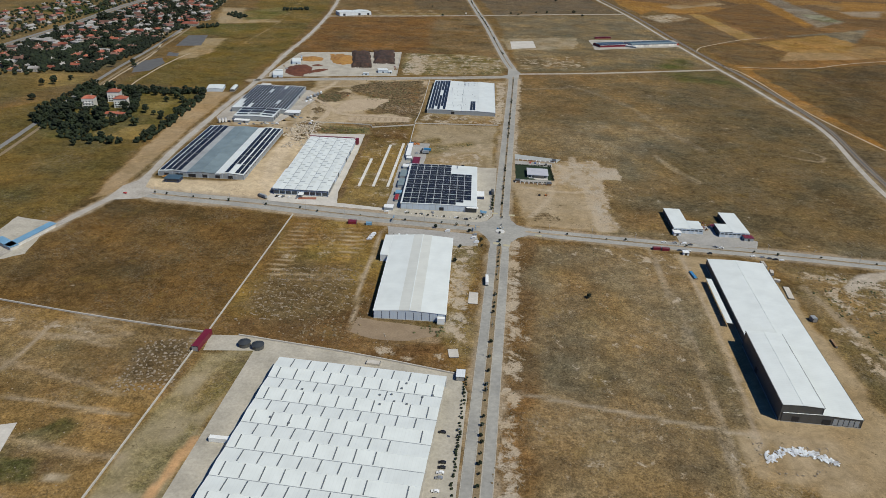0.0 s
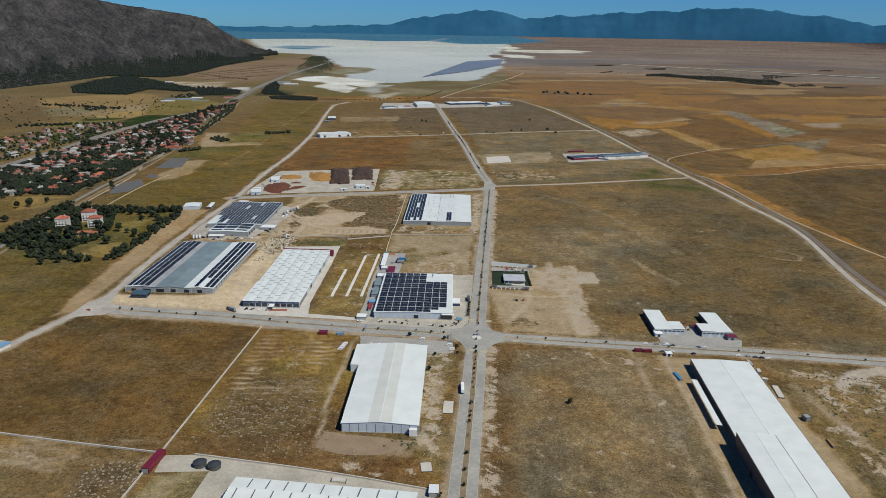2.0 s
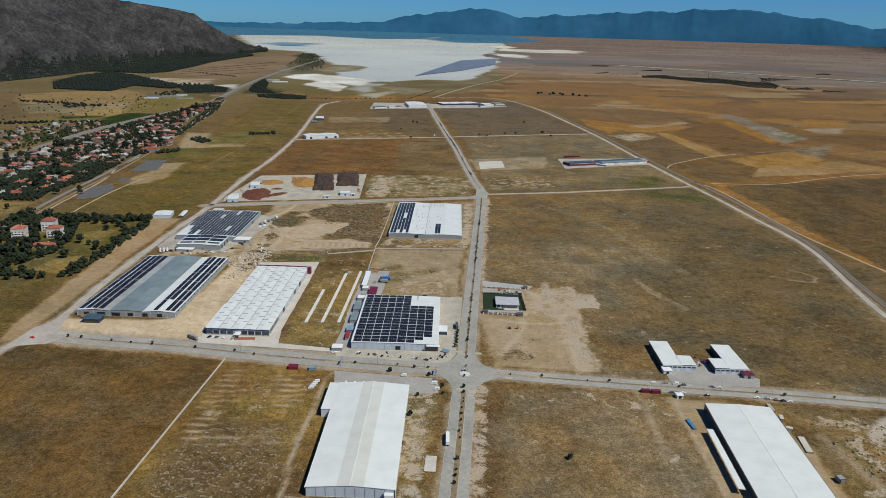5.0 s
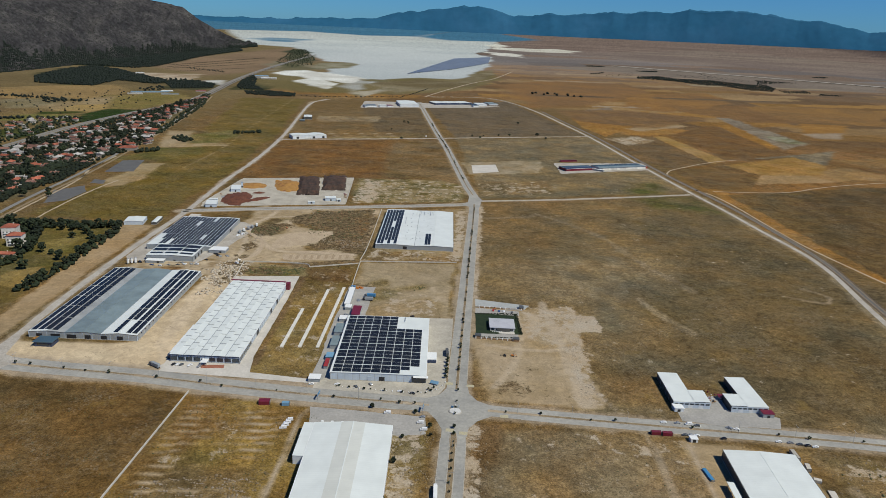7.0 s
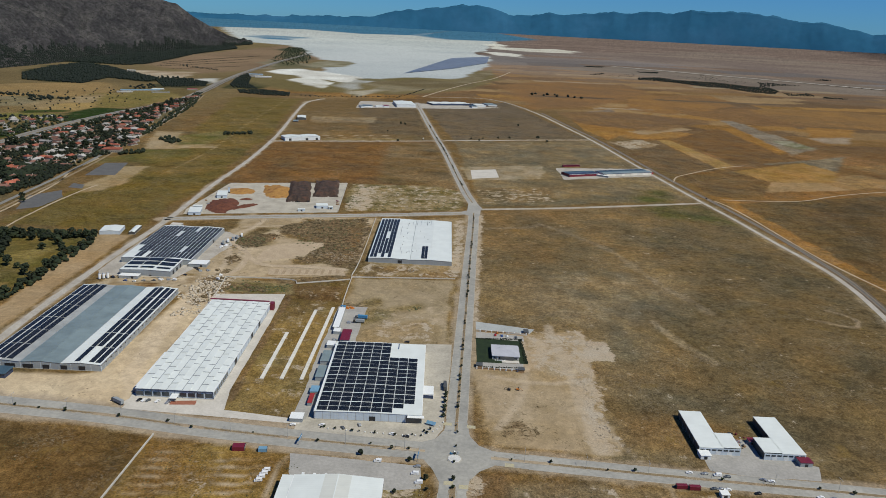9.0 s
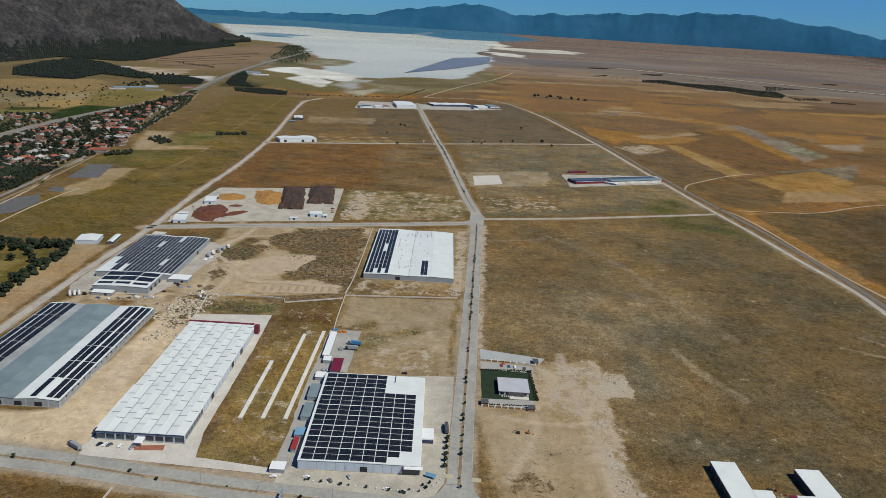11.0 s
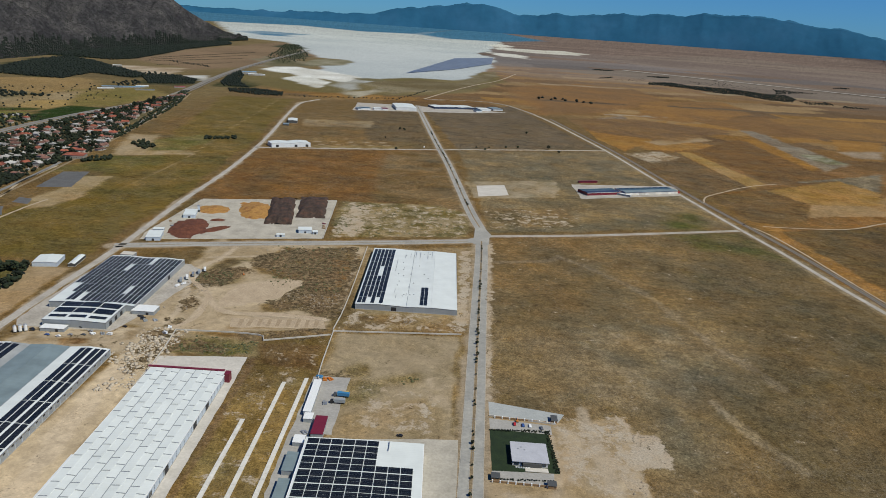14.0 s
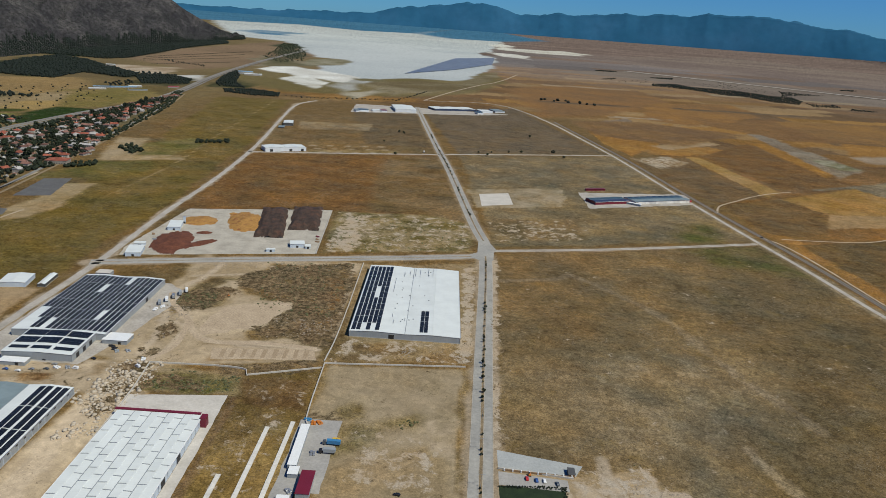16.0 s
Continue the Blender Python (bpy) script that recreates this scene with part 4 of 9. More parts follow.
plot([(-141, -180), (-137, -180), (-141, -215), (-146, -240), (-152, -240), (-146, -212)], (0.62, 0.25, 0.0), (0.54, 0.22, 0.0), 1.5, 2, 12)
plot([(-208, -178), (-222, -176), (-240, -200), (-240, -212), (-224, -196)], (0.055, 0.06, 0.028), (0.1, 0.085, 0.045), 3, 5, 10)
plot([(-200, -185), (-216, -196), (-232, -206), (-230, -222), (-204, -226), (-190, -215)], (0.20, 0.145, 0.085), (0.10, 0.07, 0.045), 4, 8, 10)
plot([(-236, -212), (-222, -212), (-214, -226), (-236, -228)], (0.045, 0.055, 0.024), (0.09, 0.08, 0.04), 3, 5, 10)
plot([(-206, -219), (-194, -218), (-193, -223), (-206, -224)], (0.42, 0.37, 0.3), (0.3, 0.24, 0.17), 1.5, 3, 6)
plot([(186, -140), (236, -140), (236, -172), (184, -172)], (0.34, 0.25, 0.155), (0.27, 0.195, 0.12), 4, 8, 14)


plot([(-148, 434), (-89, 440), (-86, 391), (-139, 390)], (0.088, 0.058, 0.034), (0.12, 0.082, 0.046), 3, 5, 14)
plot([(-219, 432), (-150, 434), (-144, 409), (-211, 402)], (0.2, 0.165, 0.11), (0.13, 0.115, 0.06), 3, 8, 9)
plot([(-211, 418), (-186, 425), (-146, 423), (-144, 409), (-189, 406), (-209, 402)], (0.05, 0.062, 0.024), (0.15, 0.13, 0.07), 3, 9, 9)
plot([(-185, 693), (-98, 686), (-76, 473), (-98, 485), (-98, 508), (-149, 510), (-141, 577), (-189, 604), (-208, 633)], (0.105, 0.074, 0.04), (0.155, 0.115, 0.066), 4, 9, 10)
plot([(-257, 578), (-243, 641), (-210, 641), (-209, 600), (-203, 567), (-240, 546)], (0.1, 0.072, 0.042), (0.2, 0.15, 0.09), 4, 9, 9)
plot([(-226, 614), (-226, 637), (-191, 646), (-189, 635), (-208, 604)], (0.42, 0.33, 0.22), (0.34, 0.26, 0.16), 3, 8, 10)
plot([(-177, 694), (-151, 701), (-150, 676), (-170, 675)], (0.4, 0.31, 0.2), (0.32, 0.24, 0.15), 3, 8, 10)
plot([(-124, 662), (-104, 660), (-95, 540), (-111, 548)], (0.13, 0.075, 0.04), (0.17, 0.11, 0.06), 4, 8, 12)
plot([(-200, 572), (-145, 592), (-140, 571), (-162, 525), (-204, 495), (-221, 546)], (0.46, 0.37, 0.26), (0.38, 0.295, 0.195), 5, 9, 14)
plot([(-65, 395), (-48, 406), (-39, 371), (-57, 357)], (0.12, 0.1, 0.062), (0.24, 0.195, 0.135), 4, 9, 8)
plot([(0, 397), (22, 398), (22, 342), (0, 345)], (0.37, 0.29, 0.205), (0.28, 0.225, 0.155), 3, 9, 9)
plot([(-80, 506), (29, 504), (30, 481), (-77, 476)], (0.13, 0.088, 0.05), (0.24, 0.18, 0.115), 3, 6, 10)
plot([(-306, 412), (-280, 416), (-276, 404), (-300, 400)], (0.1, 0.055, 0.03), (0.26, 0.18, 0.11), 2, 5, 8)
plot([(-204, 420), (-160, 417), (-162, 406), (-205, 406)], (0.07, 0.08, 0.028), (0.14, 0.12, 0.06), 2, 5, 8)


# pale scars: worn wheel tracks and bare strips; line, half width, colour, strength
SCARS = []


def scar(*row):
    SCARS.append(row)


scar([(150, 740), (190, 696), (236, 622), (259, 513), (281, 460), (296, 420)], 5, (0.24, 0.20, 0.15), 0.3)
scar([(228, 387), (240, 346), (262, 300)], 5, (0.3, 0.25, 0.18), 0.4)
scar([(140, 180), (168, 120), (174, 93), (176, 3), (176, -84), (170, -200)], 1.3, (0.30, 0.245, 0.175), 0.6)
scar([(171, 90), (172.5, 3), (172.5, -84), (166, -200)], 1.2, (0.30, 0.245, 0.175), 0.5)
scar([(46, -116), (111, -127), (190, -140)], 1.6, (0.31, 0.26, 0.19), 0.7)
scar([(198, 100), (199, 0), (196, -90), (190, -150)], 2.2, (0.36, 0.27, 0.17), 0.8)
scar([(-76, 120), (-78, 100), (-76, 60), (-80, 20), (-76, -20), (-75, -45), (-70, -56)], 1.4, (0.35, 0.275, 0.18), 0.9)
scar([(-70, -56), (-40, -58), (-12, -62)], 6, (0.25, 0.18, 0.11), 0.8)
scar([(-248, 524), (-226, 522), (-200, 494), (-168, 486), (-103, 491)], 2.4, (0.42, 0.33, 0.22), 0.8)
scar([(-248, 530), (-230, 530), (-205, 502), (-170, 494), (-110, 499)], 0.9, (0.24, 0.17, 0.1), 0.6)
scar([(-244, 691), (-246, 640), (-259, 609), (-258, 575), (-246, 532), (-236, 493), (-236, 457)], 3.0, (0.42, 0.33, 0.22), 0.8)
scar([(-220, 449), (-170, 449), (-95, 474)], 0.8, (0.22, 0.16, 0.1), 0.5)
scar([(-253, 567), (-223, 532), (-205, 498), (-188, 488), (-150, 495), (-99, 490)], 3.0, (0.45, 0.36, 0.25), 0.85)
scar([(-101, 701), (-95, 631), (-90, 518)], 2.4, (0.4, 0.31, 0.2), 0.75)
scar([(-223, 532), (-214, 473), (-230, 438)], 2.5, (0.45, 0.36, 0.25), 0.8)
scar([(-250, 560), (-220, 526), (-203, 493), (-187, 483), (-150, 489), (-99, 485)], 0.8, (0.2, 0.145, 0.09), 0.7)
scar([(-260, 640), (-200, 660), (-130, 690)], 2.5, (0.4, 0.31, 0.2), 0.6)
scar([(-205, 180), (-223, 224), (-232, 300), (-236, 390)], 8, (0.50, 0.39, 0.26), 0.6)
scar([(-133, 186), (-137, 300), (-140, 400)], 2.2, (0.13, 0.085, 0.05), 0.7)
scar([(-603, 2294), (-570, 1927), (-545, 1622), (-515, 1352), (-497, 1196), (-494, 1036), (-493, 894)], 1.3, (0.26, 0.2, 0.11), 0.6)
scar([(-330, 1474), (-238, 1505), (-141, 1538)], 2.4, (0.33, 0.265, 0.18), 0.75)
scar([(-322, 1436), (-232, 1466), (-137, 1498)], 2.2, (0.33, 0.265, 0.18), 0.65)
scar([(-312, 1401), (-227, 1429), (-134, 1459)], 2.0, (0.33, 0.265, 0.18), 0.65)
scar([(-287, -136), (-286, -113), (-284, -77)], 1.8, (0.33, 0.255, 0.165), 0.75)
scar([(-271, -160), (-233, -163), (-185, -168)], 1.8, (0.33, 0.255, 0.165), 0.6)
scar([(-249, -193), (-201, -201), (-175, -202)], 2.4, (0.33, 0.255, 0.165), 0.5)
scar([(-298, -94), (-264, -96), (-226, -84)], 3.0, (0.29, 0.22, 0.14), 0.5)
scar([(60, 250), (100, 240), (136, 250)], 3, (0.42, 0.33, 0.22), 0.5)
scar([(64, 170), (90, 230), (92, 320)], 3, (0.40, 0.31, 0.2), 0.6)
scar([(120, 360), (128, 250), (134, 150)], 5, (0.38, 0.31, 0.22), 0.6)
scar([(330, 60), (352, 84), (380, 92)], 7, (0.42, 0.4, 0.37), 0.7)
scar([(292, 60), (300, 10), (318, -80), (345, -170)], 4, (0.3, 0.235, 0.155), 0.6)
scar([(400, 420), (440, 400), (452, 430), (430, 450)], 2.5, (0.27, 0.215, 0.15), 0.6)
scar([(60, 700), (130, 720), (150, 740)], 5, (0.2, 0.16, 0.11), 0.5)


# ragged scrub over soil, or soil through scrub: outline, layer, share of the ground
PATCHES = []


def ragged(poly, layer, share, soft=8):
    PATCHES.append((poly, layer, share, soft))


ragged([(-382, 884), (-172, 950), (32, 945), (-8, 1320), (-42, 1470), (-408, 1332)], "bare", 0.08)
ragged([(-270, 700), (-100, 718), (-90, 500), (-240, 450), (-270, 520)], "scrub", 0.2, 10)
ragged([(-214, 657), (-173, 698), (-109, 714), (-92, 686), (-90, 579), (-89, 496), (-105, 499), (-129, 514), (-152, 503), (-167, 520), (-152, 544), (-146, 584), (-181, 609), (-209, 620)], "scrub", 0.72, 7)
ragged([(-252, 576), (-252, 597), (-214, 619), (-198, 605), (-213, 577), (-216, 553), (-236, 549)], "scrub", 0.7, 4)
ragged([(-243, 505), (-239, 526), (-221, 509), (-219, 490), (-233, 487)], "scrub", 0.62, 5)
ragged([(-242, 467), (-226, 470), (-217, 458), (-233, 450)], "scrub", 0.64, 5)
ragged([(-170, 449), (-94, 474), (-90, 448), (-163, 427)], "scrub", 0.6, 4)
ragged([(-223, 420), (-197, 434), (-160, 420), (-165, 406), (-212, 402)], "scrub", 0.6, 5)
ragged([(-215, 690), (-130, 712), (-140, 670), (-200, 640)], "bare", 0.4, 8)
ragged([(-216, 451), (-203, 473), (-200, 464), (-212, 445)], "scrub", 0.6, 3)
ragged([(-235, 452), (-228, 463), (-223, 455), (-230, 448)], "scrub", 0.6, 3)
ragged([(-36, 392), (-14, 387), (2, 402), (24, 412), (22, 401), (3, 394), (-13, 374), (-25, 372)], "scrub", 0.55, 4)
ragged([(-80, 380), (-30, 400), (-20, 360), (-70, 330)], "scrub", 0.42, 8)
ragged([(-120, 720), (-98, 724), (-92, 600), (-88, 500), (-112, 500)], "scrub", 0.6)
ragged([(-100, 716), (-40, 740), (-40, 722), (-98, 706)], "scrub", 0.4)
ragged([(-246, 445), (-208, 448), (-206, 372), (-228, 350), (-242, 380)], "scrub", 0.6)
ragged([(-342, 435), (-250, 440), (-250, 395), (-348, 385)], "scrub", 0.35)
ragged([(-84, 464), (20, 476), (20, 300), (-58, 298), (-84, 380)], "scrub", 0.24, 4)
ragged([(-86, 384), (-66, 392), (-58, 374), (-74, 366)], "scrub", 0.8)
ragged([(-55, 372), (16, 384), (18, 304), (-52, 300)], "bare", 0.42, 14)
ragged([(-12, 100), (-10, -52), (12, -73), (14, 100)], "bare", 0.55, 5)
ragged([(-156, 34), (-96, 40), (-76, -20), (-90, -60), (-160, -60)], "bare", 0.14, 14)
ragged([(-168, 130), (-90, 126), (-84, 30), (-168, 20)], "bare", 0.26, 10)
ragged([(-60, -66), (10, -80), (10, -100), (-60, -90)], "bare", 0.36)
ragged([(-390, 150), (-350, -57), (-170, -75), (-168, 134), (-290, 142)], "bare", 0.1)
ragged([(46, 112), (200, 106), (206, -100), (190, -330), (36, -330)], "bare", 0.24, 10)
ragged([(40, 112), (52, 112), (46, -330), (30, -330)], "bare", 0.55, 4)
ragged([(120, 110), (205, 106), (205, 60), (150, 70)], "bare", 0.36, 14)
ragged([(290, 98), (470, 86), (470, 20), (300, 10)], "bare", 0.44, 14)
ragged([(290, 98), (420, 86), (400, 20), (300, 10)], "scrub", 0.34, 14)
ragged([(284, 10), (310, 0), (345, -170), (300, -150)], "bare", 0.4, 8)
ragged([(196, 104), (300, 94), (330, -169), (300, -212), (192, -148)], "scrub", 0.2)
ragged([(48, 150), (300, 134), (470, 125), (490, 520), (448, 934), (62, 798), (50, 365)], "bare", 0.2)
ragged([(46, 362), (53, 362), (66, 780), (54, 790)], "bare", 0.62, 4)
ragged([(130, 345), (152, 352), (148, 148), (128, 146)], "bare", 0.62, 6)
ragged([(62, 156), (128, 152), (128, 182), (66, 184)], "scrub", 0.56, 6)
ragged([(78, 214), (104, 210), (104, 184), (78, 186)], "scrub", 0.4, 8)
ragged([(100, 270), (140, 270), (138, 160), (100, 160)], "scrub", 0.16, 14)
ragged([(148, 330), (172, 334), (170, 290), (150, 291)], "bare", 0.75, 4)
ragged([(156, 322), (168, 322), (167, 298), (156, 298)], "scrub", 0.34, 3)
ragged([(92, 345), (146, 350), (142, 300), (134, 250), (94, 262)], "bare", 0.5, 8)
ragged([(-160, 948), (-146, 744), (36, 796), (36, 930), (-10, 960)], "bare", 0.4)
ragged([(-150, 930), (-140, 760), (-110, 770), (-120, 930)], "bare", 0.58)
ragged([(-88, 470), (30, 482), (32, 526), (-84, 524)], "bare", 0.44)
ragged([(19, 486), (34, 486), (40, 740), (22, 740)], "bare", 0.66, 5)
ragged([(-140, 434), (-86, 462), (-78, 215), (-74, 168), (-134, 168), (-139, 300)], "bare", 0.3)
ragged([(62, 824), (440, 962), (372, 1638), (8, 1496)], "bare", 0.18)
ragged([(60, 850), (200, 900), (180, 1000), (60, 960)], "bare", 0.4, 20)
ragged([(-350, -60), (-172, -80), (-186, -361), (-460, -361)], "bare", 0.14)
ragged([(-340, -70), (-240, -80), (-240, -96), (-340, -84)], "bare", 0.4)
ragged([(416, 1636), (523, 1713), (551, 1636), (457, 1511)], "bare", 0.5, 20)


scar([(-350, -118), (-280, -128), (-200, -150)], 3, (0.28, 0.21, 0.13), 0.5)
scar([(-380, -175), (-290, -190), (-190, -205)], 3, (0.28, 0.21, 0.13), 0.5)
scar([(-330, -62), (-350, -100), (-370, -150)], 2, (0.27, 0.21, 0.13), 0.5)


def grain_of(col, x, y):
    """How strongly tufts and straw break up the ground: fully on dry fields, little on bare sand, not at all far off."""
    lum = col @ np.array((0.3, 0.6, 0.1))
    r = np.hypot(x - MID[0], y - MID[1])
    return np.clip((0.27 - lum) / 0.11, 0.22, 1.0) * np.clip((4200 - r) / 2200, 0, 1)


def patchwork(x, y, angle, long, wide, seed):
    """Strip fields: one random number for each, with ragged edges."""
    c, s = math.cos(angle), math.sin(angle)
    u = x * c + y * s + (fbm(x, y, long * 0.5, 3, seed) - 0.5) * wide * 0.8
    v = -x * s + y * c + (fbm(x, y, long * 0.5, 3, seed + 5) - 0.5) * wide * 0.8
    row = np.floor(v / wide)
    return lattice(np.floor(u / long + lattice(row, row * 0 + 3, seed) * 3), row, seed + 2), lattice(np.floor(u / (long * 0.45) + 7), row, seed + 9)


def paint(x, y):
    """Base colour of the ground at each place, with distant haze painted into it."""
    near_c = np.array(BROWN) + np.zeros((len(x), 3))
    bands = fbm(x * 0.35 + y * 0.1, y, 170, 4, 3)
    plain_c = np.array(ORANGE) * np.clip(bands[:, None] * 1.6 - 0.3, 0, 1) + np.array((0.13, 0.085, 0.05)) * (1 - np.clip(bands[:, None] * 1.6 - 0.3, 0, 1))
    tone = fbm(x * 0.5, y, 700, 4, 9)[:, None]
    plain_c = plain_c * (0.75 + 0.5 * tone)
    one, two = patchwork(x, y, 0.33, 420.0, 135.0, 31)
    strips = np.array([(0.245, 0.135, 0.046), (0.15, 0.088, 0.046), (0.21, 0.125, 0.052), (0.125, 0.082, 0.05), (0.25, 0.165, 0.085), (0.175, 0.10, 0.045)])
    plain_c = plain_c * 0.25 + strips[np.minimum((one * 6).astype(int), 5)] * (0.72 + 0.5 * two[:, None]) * 0.75
    far_c = np.array(HAZE_MAUVE) * (0.75 + 0.5 * fbm(x * 0.6, y * 0.5, 1200, 4, 5)[:, None])
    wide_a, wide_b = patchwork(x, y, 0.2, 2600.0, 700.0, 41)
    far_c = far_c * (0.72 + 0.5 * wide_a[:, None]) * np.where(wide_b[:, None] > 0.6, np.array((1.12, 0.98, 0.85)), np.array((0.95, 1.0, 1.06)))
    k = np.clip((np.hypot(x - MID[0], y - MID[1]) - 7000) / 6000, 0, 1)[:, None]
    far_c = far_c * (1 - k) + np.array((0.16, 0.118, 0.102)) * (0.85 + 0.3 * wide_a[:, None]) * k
    # haze as colour: the plain fades to mauve past 3.8 km
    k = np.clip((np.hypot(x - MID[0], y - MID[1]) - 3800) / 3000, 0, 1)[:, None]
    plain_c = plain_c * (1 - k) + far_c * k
    e = np.clip((x - 470) / 40, 0, 1)[:, None]
    n = np.clip((y - 2300) / 200, 0, 1)[:, None]
    w = np.clip((-700 - x) / 150, 0, 1)[:, None]
    west_c = np.array((0.145, 0.107, 0.055)) * (0.7 + 0.6 * fbm(x, y * 0.6, 260, 4, 21)[:, None])
    col = near_c * (1 - np.maximum(e, n)) + plain_c * np.maximum(e, n)
    col = col * (1 - w) + west_c * w
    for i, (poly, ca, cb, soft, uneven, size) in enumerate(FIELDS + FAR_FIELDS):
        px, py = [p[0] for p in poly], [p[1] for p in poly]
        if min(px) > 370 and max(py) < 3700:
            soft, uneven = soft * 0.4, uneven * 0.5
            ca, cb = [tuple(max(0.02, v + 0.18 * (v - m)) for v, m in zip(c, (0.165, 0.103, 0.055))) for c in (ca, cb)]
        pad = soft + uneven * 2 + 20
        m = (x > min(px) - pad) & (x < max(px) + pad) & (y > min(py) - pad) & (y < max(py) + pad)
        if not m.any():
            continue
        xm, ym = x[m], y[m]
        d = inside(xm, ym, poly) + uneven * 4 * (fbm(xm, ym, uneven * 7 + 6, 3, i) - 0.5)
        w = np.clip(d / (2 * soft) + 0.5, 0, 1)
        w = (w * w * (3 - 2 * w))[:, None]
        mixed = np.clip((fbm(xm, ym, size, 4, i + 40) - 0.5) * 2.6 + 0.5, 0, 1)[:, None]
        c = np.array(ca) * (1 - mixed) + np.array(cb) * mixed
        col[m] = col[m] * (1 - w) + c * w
    shift = (fbm(x, y, 45, 4, 91) - 0.5)[:, None] * 2
    grain = grain_of(col, x, y)
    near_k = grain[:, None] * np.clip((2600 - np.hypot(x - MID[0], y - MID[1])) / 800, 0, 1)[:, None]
    # haze as colour: ground turns cooler the farther off it lies
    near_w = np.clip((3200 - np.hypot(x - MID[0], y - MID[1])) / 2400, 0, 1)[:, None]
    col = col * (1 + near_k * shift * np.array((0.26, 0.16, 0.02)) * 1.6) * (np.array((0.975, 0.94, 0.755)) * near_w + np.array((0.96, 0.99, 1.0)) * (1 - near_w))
    # dust along the roads and worn tracks
    for pts, half, c, s in ((MAIN_S, 11.5, (0.31, 0.245, 0.165), 4), (WEST, 17, (0.34, 0.27, 0.19), 4), (EAST, 12.5, (0.30, 0.235, 0.16), 4), (MAIN_N, 11, (0.27, 0.21, 0.14), 5),
                            (WEST_2, 11, (0.32, 0.255, 0.18), 4), (EAST_2, 6, (0.28, 0.22, 0.15), 4), (CROSS_3, 6, (0.27, 0.21, 0.14), 4), (WEST_LANE, 6, (0.34, 0.28, 0.2), 3),
                            (RING, 9, (0.22, 0.18, 0.12), 5)):
        m = (x > -700) & (x < 700) & (y > -900) & (y < 2700)
        d = to_line(x[m], y[m], pts) + 9 * (fbm(x[m], y[m], 18, 3, 77) - 0.5)
        w = np.clip((half - d) / s + 0.5, 0, 1)[:, None] * 0.8
        col[m] = col[m] * (1 - w) + np.array(c) * w
    for i, (pts, half, c, strong) in enumerate(SCARS):
        px, py = [p[0] for p in pts], [p[1] for p in pts]
        m = (x > min(px) - 30) & (x < max(px) + 30) & (y > min(py) - 30) & (y < max(py) + 30)
        xm, ym = x[m], y[m]
        d = to_line(xm, ym, smooth(pts)) + half * 1.4 * (fbm(xm, ym, 9 + half, 3, 200 + i) - 0.5)
        w = np.clip((half - d) / 1.7 + 0.5, 0, 1)[:, None] * strong
        col[m] = col[m] * (1 - w) + np.array(c) * w
    # long pale drifts of cut straw in the south-western field
    m = (x > -460) & (x < -172) & (y > -361) & (y < -60)
    comb = np.clip(fbm(x[m] * 0.16 + y[m] * 0.03, y[m] + 0.12 * x[m], 7.0, 4, 23) * 3.2 - 1.35, 0, 1) * np.clip(fbm(x[m], y[m], 60, 3, 29) * 3 - 0.9, 0, 1)
    w = comb[:, None] * 0.8
    col[m] = col[m] * (1 - w) + np.array((0.32, 0.245, 0.155)) * w
    # combed stubble rows beside the plain white hall
    m = (x > -165) & (x < -84) & (y > 5) & (y < 125)
    rows = np.clip(np.sin((y[m] - 0.12 * x[m] + 3 * fbm(x[m], y[m], 20, 2, 5)) * 2 * math.pi / 8.4) * 2 - 0.7, 0, 1) * np.clip(fbm(x[m], y[m], 26, 3, 17) * 3.4 - 1.35, 0, 1)
    edge = np.clip(np.minimum.reduce([x[m] + 165, -84 - x[m], y[m] - 5, 125 - y[m]]) / 12, 0, 1)
    w = (rows * edge)[:, None] * 0.9
    col[m] = col[m] * (1 - w) + np.array((0.37, 0.28, 0.17)) * w
    layers = {"bare": np.zeros(len(x)), "scrub": np.zeros(len(x))}
    for poly, layer, share, soft in PATCHES:
        px, py = [p[0] for p in poly], [p[1] for p in poly]
        m = (x > min(px) - soft * 2) & (x < max(px) + soft * 2) & (y > min(py) - soft * 2) & (y < max(py) + soft * 2)
        w = np.clip(inside(x[m], y[m], poly) / (2 * soft) + 0.5, 0, 1)
        layers[layer][m] = layers[layer][m] * (1 - w) + share * w
    for layer, size in (("bare", 60), ("scrub", 40)):
        layers[layer] *= 0.75 + 0.5 * fbm(x, y, size, 3, 61)
    lum = (col @ np.array((0.3, 0.6, 0.1)))[:, None]
    w = np.clip((lum - 0.15) / 0.12, 0, 1) * 0.6 * (np.hypot(x - MID[0], y - MID[1]) < 1900)[:, None]
    col = col * (1 - w) + lum * np.array((1.2, 0.98, 0.73)) * w
    return col, np.minimum(grain, grain_of(col, x, y) + 0.1), layers


def steps(a, b, near_step, growth, lo, hi):
    mid_v = list(np.arange(a, b + 0.1, near_step))
    up, s = [mid_v[-1]], near_step
    while up[-1] < hi:
        s *= growth
        up.append(up[-1] + s)
    down, s = [mid_v[0]], near_step
    while down[-1] > lo:
        s *= growth
        down.append(down[-1] - s)
    return np.array(down[:0:-1] + mid_v + up[1:])


